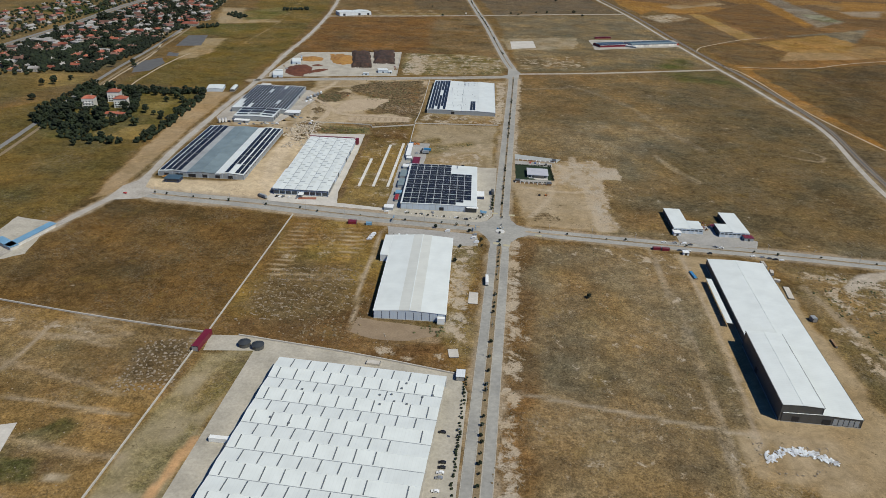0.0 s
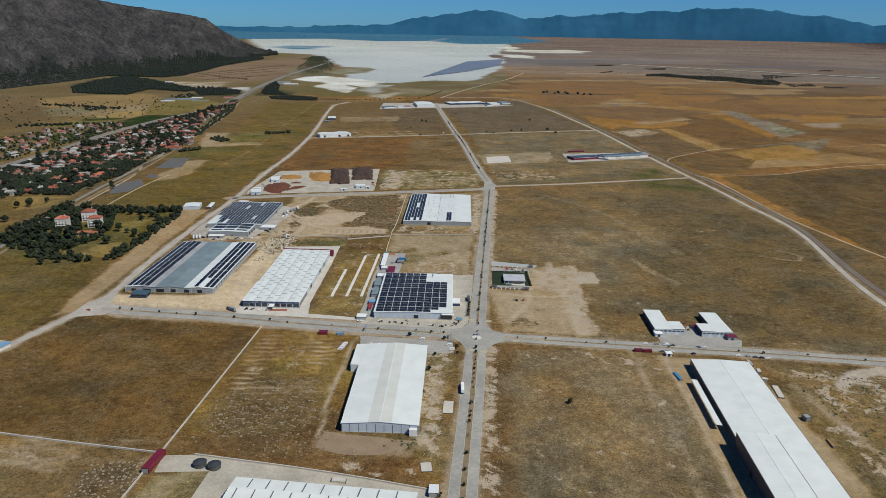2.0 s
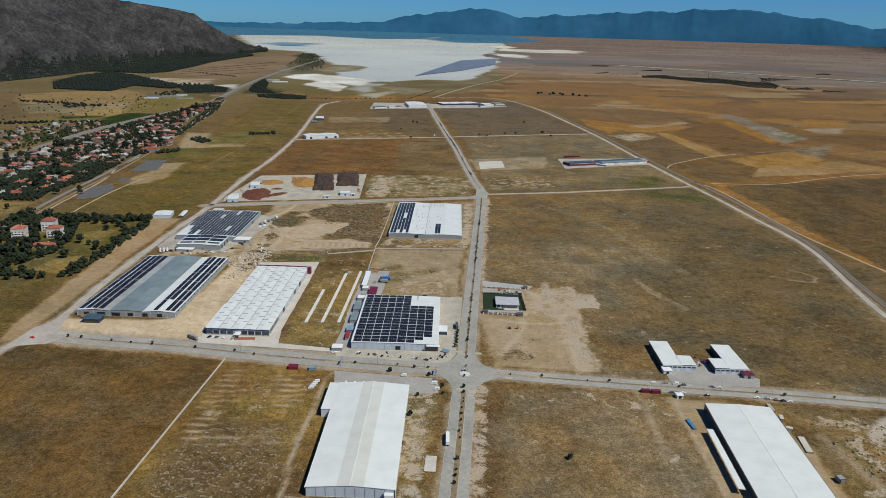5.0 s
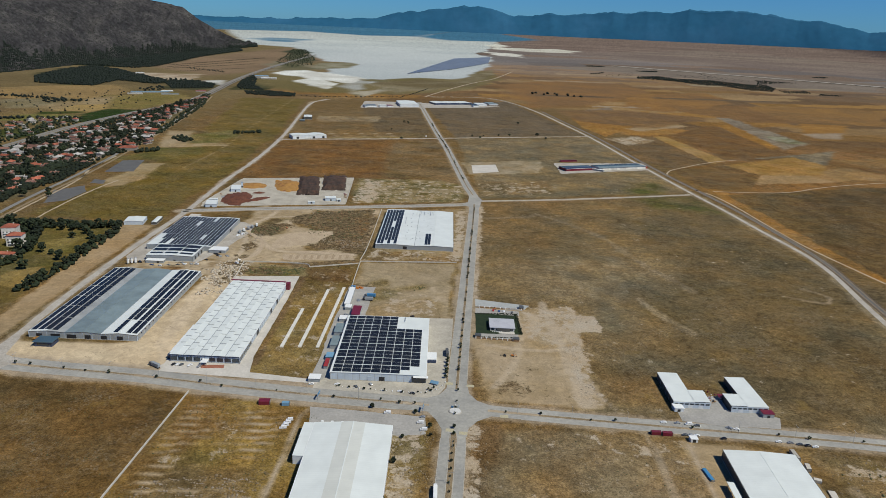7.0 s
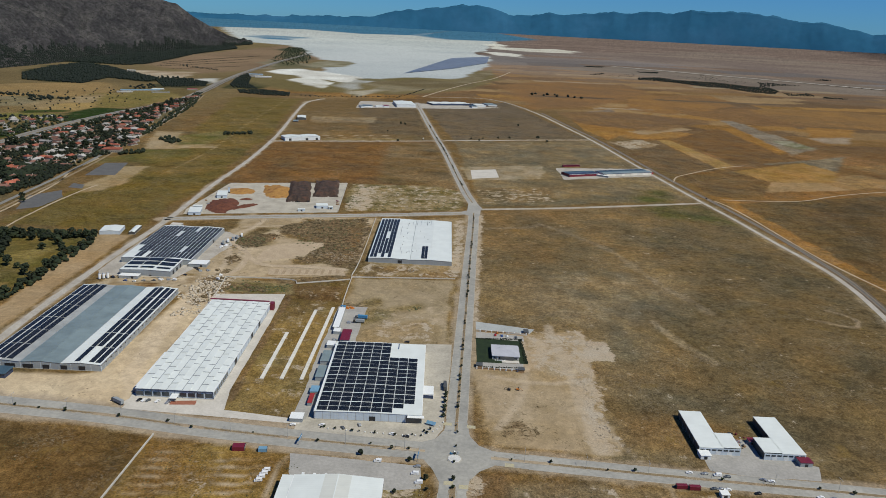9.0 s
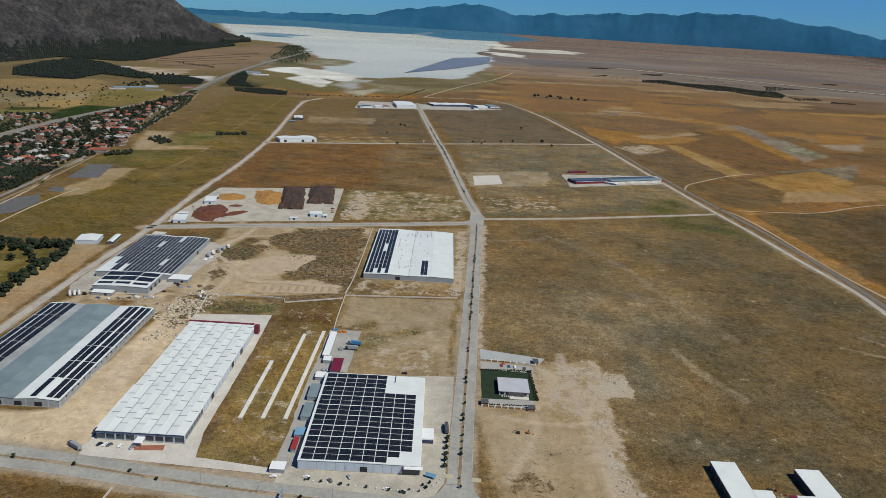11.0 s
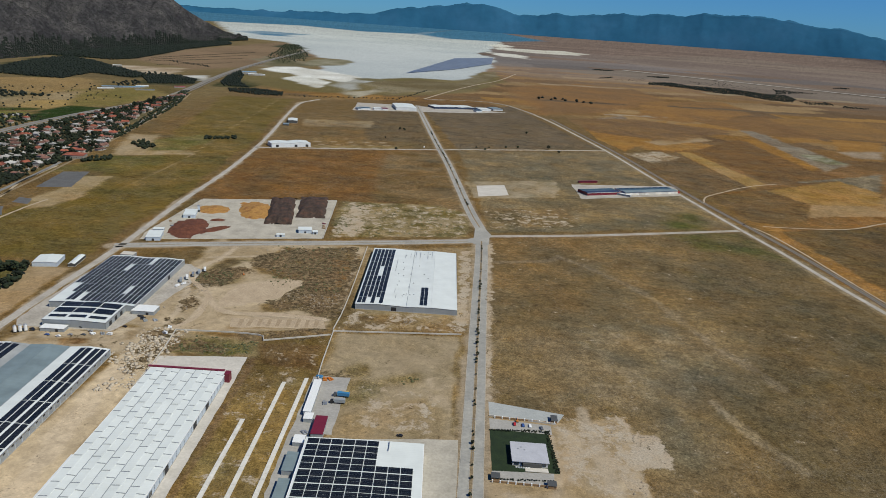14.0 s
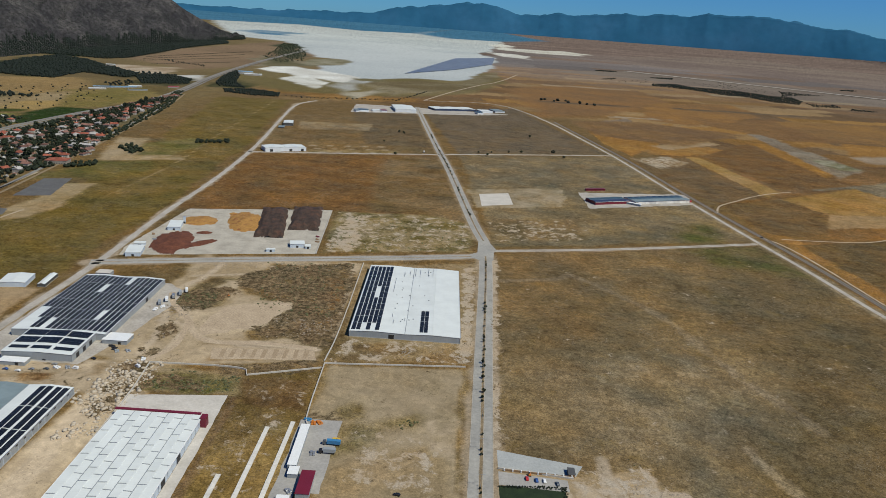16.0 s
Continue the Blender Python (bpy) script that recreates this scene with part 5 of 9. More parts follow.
def make_ground():
    gx = steps(-420, 520, 3.0, 1.021, -42000, 42000)
    gy = np.concatenate([-np.geomspace(20000, 300, 60), steps(-260, 900, 2.9, 1.0155, -270, 60000)])
    X, Y = np.meshgrid(gx, gy)
    x, y = X.ravel(), Y.ravel()
    z = np.zeros_like(x)
    co = far_all(x, y, z)
    nx, ny = len(gx), len(gy)
    idx = np.arange(nx * ny).reshape(ny, nx)
    quads = np.stack([idx[:-1, :-1], idx[:-1, 1:], idx[1:, 1:], idx[1:, :-1]], -1).reshape(-1, 4)
    me = bpy.data.meshes.new("ground")
    me.vertices.add(len(co))
    me.vertices.foreach_set("co", co.ravel())
    me.loops.add(quads.size)
    me.loops.foreach_set("vertex_index", quads.ravel())
    me.polygons.add(len(quads))
    me.polygons.foreach_set("loop_start", np.arange(0, quads.size, 4))
    me.update(calc_edges=True)
    layer = me.attributes.new("soil", "FLOAT_COLOR", "POINT")
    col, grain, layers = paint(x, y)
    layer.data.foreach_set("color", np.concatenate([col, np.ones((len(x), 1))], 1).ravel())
    layer = me.attributes.new("grain", "FLOAT", "POINT")
    layer.data.foreach_set("value", grain)
    for nm in ("bare", "scrub"):
        layer = me.attributes.new(nm, "FLOAT", "POINT")
        layer.data.foreach_set("value", layers[nm])
    me.materials.append(GROUND)
    me.polygons.foreach_set("use_smooth", np.ones(len(quads), bool))
    # normals all point up, so the raised far land shades as if flat
    me.normals_split_custom_set_from_vertices(np.tile((0.0, 0.0, 1.0), (len(co), 1)).tolist())
    return tagged(new("ground", me), "dry brown steppe and stubble fields of a plain", "ground", kind="structure")


make_ground()


# ---- sheets, roads, kerbs ----
def along(pts, step=12.0):
    out = []
    for (ax, ay), (bx, by) in zip(pts, pts[1:]):
        n = max(1, int(math.hypot(bx - ax, by - ay) / step))
        out += [(ax + (bx - ax) * i / n, ay + (by - ay) * i / n) for i in range(n)]
    return out + [pts[-1]]


def beside(pts, off):
    out = []
    for i, (x, y) in enumerate(pts):
        (ax, ay), (bx, by) = pts[max(0, i - 1)], pts[min(len(pts) - 1, i + 1)]
        d = math.hypot(bx - ax, by - ay) or 1.0
        out.append((x + off * (by - ay) / d, y - off * (bx - ax) / d))
    return out


def ribbon(name, pts, width, material, label, z=0.08, high=0.0, category="road", rough_edge=0.0):
    """A strip along a line, lying on the ground or, with a height, raised like a kerbed island."""
    pts = along(smooth(pts), 10.0)
    rnd = random.Random(name + str(len(pts)))
    left = [(a[0], a[1]) for a in beside(pts, -width / 2)]
    right = beside(pts, width / 2)
    if rough_edge:
        left = [(a + rnd.uniform(-1, 1) * rough_edge, b) for a, b in left]
        right = [(a + rnd.uniform(-1, 1) * rough_edge, b) for a, b in right]
    def lift(p, h):
        x, y, zz = far(p[0], p[1], h)
        return (x, y, zz + (1.2 if zz > h + 0.01 else 0))
    verts, faces = [], []
    for a, b in zip(left, right):
        verts += [lift(a, z + high), lift(b, z + high)] + ([lift(a, 0), lift(b, 0)] if high else [])
    k = 4 if high else 2
    for i in range(len(left) - 1):
        j = i * k
        faces.append((j, j + 1, j + k + 1, j + k))
        if high:
            faces += [(j + 2, j, j + k, j + k + 2), (j + 1, j + 3, j + k + 3, j + k + 1)]
    if high:
        faces += [(0, 2, 3, 1), (len(verts) - 4, len(verts) - 3, len(verts) - 1, len(verts) - 2)]
    return tagged(meshed(name, verts, faces, material), label, category, kind="structure")


def sheet(name, pts, material, label, z=0.06, uneven=0.0, category="pavement"):
    pts = along(pts + pts[:1], 8.0)[:-1] if uneven else pts
    rnd = random.Random(name + str(pts[0]))
    bm = bmesh.new()
    vs = [bm.verts.new((x + rnd.uniform(-1, 1) * uneven, y + rnd.uniform(-1, 1) * uneven, z)) for x, y in pts]
    es = [bm.edges.new((vs[i], vs[(i + 1) % len(vs)])) for i in range(len(vs))]
    bmesh.ops.triangle_fill(bm, use_beauty=True, edges=es)
    for f in bm.faces:
        if f.normal.z < 0:
            f.normal_flip()
    return tagged(finish(name, bm, material), label, category, kind="structure")


def cut(pts, a, b):
    """The stretch of a line between two shares of its length."""
    p = along(smooth(pts), 4.0)
    return p[int(len(p) * a):max(int(len(p) * a) + 2, int(len(p) * b))]


def clear_of_junctions(pts):
    runs = [[]]
    for p in pts:
        if any(math.hypot(p[0] - a, p[1] - b) < r for a, b, r in ((33.6, 133, 42), (50, 808, 40))):
            runs.append([])
        else:
            runs[-1].append(p)
    return [r for r in runs if len(r) > 2]


def dual(name, pts, off, width, label, islands=(), median=3.0, z=0.08, material=None):
    material = material or ASPHALT
    line = along(smooth(pts), 8.0)
    for s in (-1, 1):
        ribbon(name, beside(line, s * off), width, material, label, z)
        for e, run in ((e, run) for e in (-1, 1) for run in clear_of_junctions(beside(line, s * off + e * (width / 2 + 0.3)))):
            ribbon("kerb", run, 0.5, KERB, "pale concrete kerb of the road", 0.02, 0.15, "kerb")
    for a, b in islands:
        seg = cut(pts, a, b)
        ribbon("median", seg, median, KERB, "kerbed median strip between the carriageways", 0.02, 0.16, "median")
        ribbon("median_soil", seg, median - 0.7, SOIL, "dry soil of the median strip", 0.02, 0.2, "median")


dual("road_main", MAIN_S[:6] + [(33.6, 116)], 5.6, 6.0, "grey asphalt carriageway of the main road", ((0.0, 0.985),), 4.4)
dual("road_main", [(33.8, 146), (34.6, 180)] + MAIN_S[6:], 4.5, 5.9, "grey asphalt carriageway of the main road", ((0.03, 0.995),), 2.8)
for island, wide in (([(58, 133), (70, 132), (96, 130.3)], 3.6), ([(-6, 137.6), (14, 136.4)], 3.0)):
    ribbon("median", island, wide, KERB, "kerbed island of the roundabout junction", 0.1, 0.14, "median")
    ribbon("median_soil", island, wide - 0.7, DIRT, "bare orange-brown soil of the junction island", 0.1, 0.18, "median")
dual("road_main_north", MAIN_N, 4.4, 5.6, "grey asphalt carriageway of the main road", ((0.06, 0.28), (0.3, 0.99)))
dual("road_west", WEST, 6.2, 7.8, "dusty asphalt carriageway of the western road", ((0.07, 0.23), (0.27, 0.44), (0.48, 0.62), (0.66, 0.9)), 2.6)
dual("road_east", EAST, 5.0, 6.0, "dusty asphalt carriageway of the eastern road", ((0.02, 0.135), (0.18, 0.5)), 3.2)
dual("road_north_west", WEST_2, 4.4, 5.6, "pale asphalt carriageway beside the yard", ((0.05, 0.45), (0.5, 0.95)), 2.0)
ribbon("road_north_east", EAST_2, 8.0, GRAVEL, "pale gravel road across the field", 0.08)
ribbon("verge_line", EAST_2, 1.0, SOIL, "dry grass line along the gravel road", 0.1)
ribbon("road_cross", CROSS_3, 8.5, GRAVEL, "pale gravel cross road")
ribbon("road_lane", WEST_LANE, 8.0, GRAVEL, "pale gravel lane along the industrial zone", rough_edge=0.5)
ribbon("road_ring", RING, 6.8, GRAVEL, "pale road round the industrial zone")
ribbon("rail_bed", RAIL, 7.0, BALLAST, "brown gravel railway bed beside the ring road", 0.07)
for off in (-4.6, 4.6):
    ribbon("ditch_line", beside(along(smooth(RAIL)), off), 1.8, VERGE, "dark ditch along the railway bed", 0.09, rough_edge=0.5)
ribbon("rail_track", RAIL, 2.4, DARK_ASPHALT, "dark railway track on its gravel bed", 0.1)
ribbon("track", TRACK_E, 3.5, DIRT, "pale dirt track", rough_edge=0.4)
ribbon("track", TRACK_A, 3.5, DIRT, "pale dirt track through the fields", rough_edge=0.6)
ribbon("track", TRACK_B, 3.5, DIRT, "pale dirt track through the fields", rough_edge=0.6)
ribbon("track", [(-540, 520), (-557, 643), (-561, 781), (-556, 830)], 3.5, DIRT, "pale dirt track beside the grey plots", rough_edge=0.6)
ribbon("track", TRACK_W, 3.8, DIRT, "pale dirt track across the pasture", rough_edge=0.6)
ribbon("track", TRACK_LAKE, 9.0, DIRT, "pale track towards the dry lake")
for off in (-6.5, 6.5):
    ribbon("highway", beside(along(smooth(HIGHWAY), 40.0), off), 9.0, FAR_ASPHALT, "grey carriageway of the highway past the village")
ribbon("highway_median", HIGHWAY, 3.6, SOIL, "dry median of the highway")
ribbon("highway_lane", beside(along(smooth(HIGHWAY), 40.0), 19), 6.0, FAR_ASPHALT, "grey service lane of the highway")
ribbon("road_village", VILLAGE_ROAD, 7.0, FAR_ASPHALT, "dark asphalt road past the village")
ribbon("rail_bed", beside(VILLAGE_ROAD, 13), 5.0, SOIL, "dark gravel railway bed")
ribbon("runway", [(1370, 6504), (2980, 4936), (3600, 4300)], 70.0, GRAVEL, "pale far road over the plain", z=1.0)

# junction, roundabout, yards
sheet("junction_roundabout", [(12, 129), (20, 116), (24.5, 104), (25, 96), (42.4, 96), (43.5, 106), (50, 117), (60, 124.5), (60, 141), (50, 147), (44, 158), (42, 178), (27.4, 178), (26, 164), (20, 152), (10, 146.5), (10, 129.5)], ASPHALT, "grey asphalt of the roundabout junction", 0.1)
sheet("junction_north", [(42, 770), (60, 770), (62, 804), (66, 814), (57, 850), (43, 856), (41, 800), (32, 790), (34, 778)], ASPHALT, "grey asphalt of the northern junction", 0.1)
sheet("junction_west", [(-330, 150), (-362, 140), (-362, 180), (-346, 214), (-338, 180), (-320, 172)], GRAVEL, "pale gravel junction by the western lane", 0.1)
sheet("workshop_forecourt", [(203, 134), (230, 131), (274, 130), (280, 146), (268, 154), (244, 155), (243, 176), (232, 176), (230, 156), (204, 154)], GREY_PAVING, "pale paved forecourt of the workshops", 0.05, 0.5)
sheet("panel_hall_forecourt", [(-78, 152), (8, 146), (19, 150), (25, 165), (28, 262), (28, 306), (6, 304), (-78, 292)], CONCRETE, "pale concrete forecourt round the solar hall", 0.05)
sheet("panel_hall_lane", [(-86, 380), (-58, 382), (-58, 300), (-72, 300), (-73, 166), (-82, 160), (-86, 300)], GREY_PAVING, "grey service yard behind the solar hall", 0.06, 0.8)
sheet("long_hall_yard", [(-60, 124), (12, 119), (14, 96), (-4, 92), (-64, 94), (-70, 104), (-74, 124)], GREY_PAVING, "grey parking yard of the plain white hall", 0.05, 0.4)
sheet("giant_hall_yard", [(-140, -75), (-170, -78), (-168, -97), (-134, -93), (-139, -237), (-160, -435), (16, -435), (13, -217), (15, -120), (8, -101)], CONCRETE, "pale concrete yard round the giant hall", 0.05)
sheet("skylight_hall_yard", [(-215, 394), (-146, 404), (-142.5, 340), (-138, 200), (-132, 166), (-210, 172), (-206, 180)], PALE_CONCRETE, "pale concrete apron of the skylight hall", 0.05, 0.3)
sheet("skylight_hall_walk", [(-128, 172), (-76, 166), (-76, 160), (-205, 166), (-205, 174)], PALE_CONCRETE, "pale concrete walk along the road", 0.07)
sheet("heap_yard", [(-170, 944), (-152, 744), (-262, 714), (-362, 686), (-368, 720), (-362, 892)], CONCRETE, "pale concrete yard with heaps of material", 0.05, 0.8)
sheet("second_hall_yard", [(-352, 428), (-272, 432), (-262, 470), (-250, 560), (-252, 596), (-272, 612), (-352, 620), (-362, 560), (-360, 440)], GRAVEL, "pale gravel yard round the second solar hall", 0.05, 0.8)
sheet("pale_pad", [(47, 1132), (98, 1155), (102, 1074), (50, 1048)], PALE_CONCRETE, "pale bare concrete pad in the field", 0.06)
sheet("grey_works_yard", [(229, 1088), (426, 1176), (437, 1262), (400, 1250), (226, 1206)], GRAVEL, "pale gravel yard of the far grey works", 0.05, 1.5)
sheet("hall_apron", [(-72, -41), (-8, -48), (-13, -58), (-30, -66), (-56, -68), (-74, -60)], APRON, "bare brown earth apron before the plain white hall", 0.05, 0.9)
LOT_SAND = surf("lot_sand", [(0.33, 0.25, 0.165), (0.42, 0.325, 0.22)], 12, 1.5, 0.95, contrast=0.25)
# darker sand that stands for shade between low ridges
RIDGE_SHADE = surf("ridge_shade_sand", [(0.27, 0.195, 0.12), (0.32, 0.24, 0.155)], 6, 1.0, 0.95, contrast=0.25)
sheet("levelled_strip", [(-183, 479), (-101, 488), (-95, 471), (-178, 458)], LOT_SAND, "levelled sandy strip along the building lot", 0.06, 1.0)
# flat bars that carry the ridges' shade as colour
for k in range(9):
    x, y = -172 + 8.4 * k, 462.5 + 1.25 * k
    sheet("graded_furrow", [(x - 1.8, y), (x + 1.8, y + 0.4), (x + 0.8, y + 16), (x - 2.8, y + 15.6)], RIDGE_SHADE, "flat darker bar painted as ridge shade on the sandy strip", 0.08, 0.6)
ribbon("haul_track", [(-262, 590), (-253, 567), (-238, 548), (-223, 530), (-211, 507), (-200, 493), (-186, 488), (-165, 491), (-140, 495), (-99, 492)], 5.5, LOT_SAND, "sandy haul track curving through the lot")
ribbon("haul_track", [(-223, 530), (-216, 500), (-213, 474), (-221, 455), (-232, 442)], 4.5, LOT_SAND, "sandy haul track down to the boulders", 0.1)
sheet("bare_lot", [(-198, 566), (-170, 580), (-146, 590), (-141, 573), (-152, 550), (-162, 526), (-182, 512), (-202, 500), (-212, 522)], LOT_SAND, "scraped bare sand in the building lot", 0.055, 4.0)
sheet("villa_drive", [(50, 362), (106, 351), (100, 339), (50, 342)], BLUE_GRAVEL, "pale paved drive of the villa", 0.05)
sheet("villa_parking", [(50, 338), (94, 334), (94, 322), (50, 324)], GREY_PAVING, "grey paved parking of the villa", 0.055)
sheet("villa_court", [(50, 274), (90, 276), (89, 262), (50, 264)], GREY_PAVING, "pale paved court of the villa", 0.055)
sheet("villa_lawn", [(50, 323), (91, 327), (94, 276), (84, 276), (50, 274)], LAWN, "dark green lawn of the villa", 0.05, 0.2)
sheet("front_paving", [(-176, 180), (-157, 183), (-156, 177), (-174, 175)], RED_PAVING, "red brick paving before the skylight hall", 0.075)
sheet("grey_plot", [(-610, 893), (-629, 1004), (-593, 1018), (-565, 909)], PLOT_GREY, "smooth dark grey gravel plot in the pasture", 0.06, 0.8)
sheet("grey_plot", [(-586, 660), (-614, 739), (-588, 784), (-565, 742), (-564, 681)], PLOT_GREY, "smooth dark grey gravel plot beside the track", 0.06, 0.8)
sheet("grey_plot", [(-590, 804), (-597, 833), (-576, 828), (-566, 800)], PLOT_GREY, "small grey gravel plot beside the track", 0.06, 0.6)
sheet("corner_pad", [(-300, -201), (-246, -182), (-240, -209), (-300, -265)], PALE_CONCRETE, "pale concrete corner of a yard", 0.05)
sheet("blue_hall_yard", [(-420, 90), (-380, 84), (-368, 20), (-410, -20)], CONCRETE, "pale yard round the blue roof", 0.05, 0.8)
sheet("far_cluster_yard", [(-330, 2110), (50, 2265), (185, 2375), (160, 2560), (40, 2500), (-350, 2330)], GRAVEL, "pale yards of the far halls", 0.05, 3)
def far_sheet(name, pts, material, label, category, lift=2.0):
    pts = along(pts + pts[:1], 120.0)[:-1]
    verts = [tuple(c + (lift if k == 2 else 0) for k, c in enumerate(far(x, y))) for x, y in pts]
    bm = bmesh.new()
    vs = [bm.verts.new(v) for v in verts]
    bmesh.ops.triangle_fill(bm, use_beauty=True, edges=[bm.edges.new((vs[i], vs[(i + 1) % len(vs)])) for i in range(len(vs))])
    for f in bm.faces:
        if f.normal.z < 0:
            f.normal_flip()
    return tagged(finish(name, bm, material), label, category, kind="structure")


far_sheet("lake_water", [(-334, 3985), (-108, 6487), (256, 7251), (198, 5842), (-69, 4724)], SAND_WATER, "blue shallow water left in the dry lake", "water")


# ---- mountains ----
def interp(a, table):
    return float(np.interp(a, [t[0] for t in table], [t[1] for t in table]))


def make_range(name, ridge, foot_r, top_r, material, label, rough, base=None, rows=26, step=0.16):
    """A range as relief: from its foot on the plain to the ridge, whose height is given by bearing and angle."""
    a0, a1 = ridge[0][0], ridge[-1][0]
    az = np.arange(a0, a1 + 0.01, step)
    k = rows + 3
    tab = lambda table: np.interp(az, [t[0] for t in table], [t[1] for t in table])[:, None]
    s, c, elev, deep, r0 = np.sin(np.radians(az))[:, None], np.cos(np.radians(az))[:, None], tab(ridge), tab(top_r), tab(foot_r)
    foot = far_all((MID[0] + s * r0).ravel(), (MID[1] + c * r0).ravel(), np.zeros(len(az)))
    d0, foot_z = np.hypot(foot[:, 0] - MID[0], foot[:, 1] - MID[1])[:, None], foot[:, 2][:, None]
    top = MID[2] + (d0 + deep) * np.tan(np.radians(elev))
    j = np.arange(k)[None, :]
    t = np.minimum(j / rows, 1.0)
    d = d0 + deep * t + np.maximum(j - rows, 0) * 25
    x, y = MID[0] + s * d, MID[1] + c * d
    n = fbm(x, y, rough[0], 6, 4) - 0.5
    gully = fbm(az[:, None] * 40.0 + n * 30, d * 0.25, 26.0, 3, 8) - 0.5
    z = foot_z - 3 + (top - foot_z) * t ** 0.85 + (n * rough[1] + gully * rough[2]) * np.sin(math.pi * np.minimum(1.0, t * 0.92 + 0.04)) ** 0.7
    z = np.where(j == rows, top + (fbm(az * 9.0, az * 0.0, 6.0, 6, 5) - 0.5)[:, None] * rough[3], np.where(j > rows, top - (j - rows) * 45, z))
    verts = np.stack([x, y, z], -1).reshape(-1, 3).tolist()
    faces = []
    for i in range(len(az) - 1):
        for j in range(k - 1):
            faces.append((i * k + j, (i + 1) * k + j, (i + 1) * k + j + 1, i * k + j + 1))
    ob = meshed(name, verts, faces, material)
    for p in ob.data.polygons:
        p.use_smooth = True
    return tagged(ob, label, "mountain", kind="structure")


FAR_RIDGE = [(-62, 0.8), (-45, 0.5), (-30, 0.3), (-20.3, 0.09), (-18.1, 0.1), (-14.1, 0.22), (-9.9, 0.4), (-6.9, 0.59), (-5.6, 1.02), (-3.5, 1.21), (-1.3, 1.57), (0.6, 1.78), (1.7, 1.63), (3.0, 1.17), (4.7, 1.13), (6.2, 1.44), (7.2, 1.37), (9.3, 1.5),
             (10.9, 1.74), (11.8, 1.61), (13.4, 1.84), (15.0, 1.79), (16.3, 2.08), (17.3, 1.93), (19.2, 2.08), (21.1, 1.97), (22.6, 1.76), (23.7, 1.51), (25.1, 1.57), (26.5, 1.27), (28.1, 0.9), (30, 1.05), (36, 1.5), (45, 0.9), (62, 1.2)]
# range wearing its haze as blue colour
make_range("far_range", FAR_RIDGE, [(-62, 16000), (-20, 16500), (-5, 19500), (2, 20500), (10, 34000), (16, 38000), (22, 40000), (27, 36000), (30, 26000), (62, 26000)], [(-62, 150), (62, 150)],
           FAR_RANGE, "mountain range beyond the plain, coloured haze blue", (330, 30, 5, 26), step=0.1)
NEAR_RIDGE = [(-62, 7.0), (-48, 5.4), (-40, 3.9), (-33.2, 2.66), (-30.7, 2.16), (-27.9, 1.55), (-26.1, 1.36), (-24.5, 1.11), (-22.2, 0.83), (-21.5, 0.62), (-20.4, -0.2), (-19.2, -0.83), (-18.0, -1.4), (-16.2, -1.98)]
slope = make_range("near_mountain", NEAR_RIDGE, [(-62, 2700), (-45, 2900), (-38, 3300), (-33, 3750), (-30, 4100), (-27, 4700), (-24, 5300), (-20, 6300), (-16, 8000)], [(-62, 900), (-40, 900), (-30, 620), (-24, 420), (-20, 200), (-18, 90), (-16, 25)],
           CRAG, "dark grey limestone mountain with sparse scrub", (300, 110, 70, 14), rows=40, step=0.12)

# ---- halls ----
def slope_at(hall, x):
    """Height and tilt of a hall's roof at a local x; its ridges run along y."""
    g = hall["w"] / hall["gables"]
    u = (x + hall["w"] / 2) % g
    k = math.degrees(math.atan2(hall["rise"], g / 2))
    if u < g / 2:
        return hall["h"] + hall["rise"] * u / (g / 2), -k
    return hall["h"] + hall["rise"] * (g - u) / (g / 2), k


def slab_data(sx, sy, rise, material, thick=0.22):
    """A roof slope rising along +x over its width, centred on its lower face."""
    key = ("slab", round(sx, 3), round(sy, 3), round(rise, 3), material.name)
    if key not in BOXES:
        me = bpy.data.meshes.new("slope")
        a, b = sx / 2, sy / 2
        v = [(-a, -b, 0), (a, -b, rise), (a, b, rise), (-a, b, 0)]
        me.from_pydata(v + [(x, y, z + thick) for x, y, z in v], [], [(3, 2, 1, 0), (4, 5, 6, 7), (0, 1, 5, 4), (1, 2, 6, 5), (2, 3, 7, 6), (3, 0, 4, 7)])
        me.materials.append(material)
        BOXES[key] = me
    return BOXES[key]


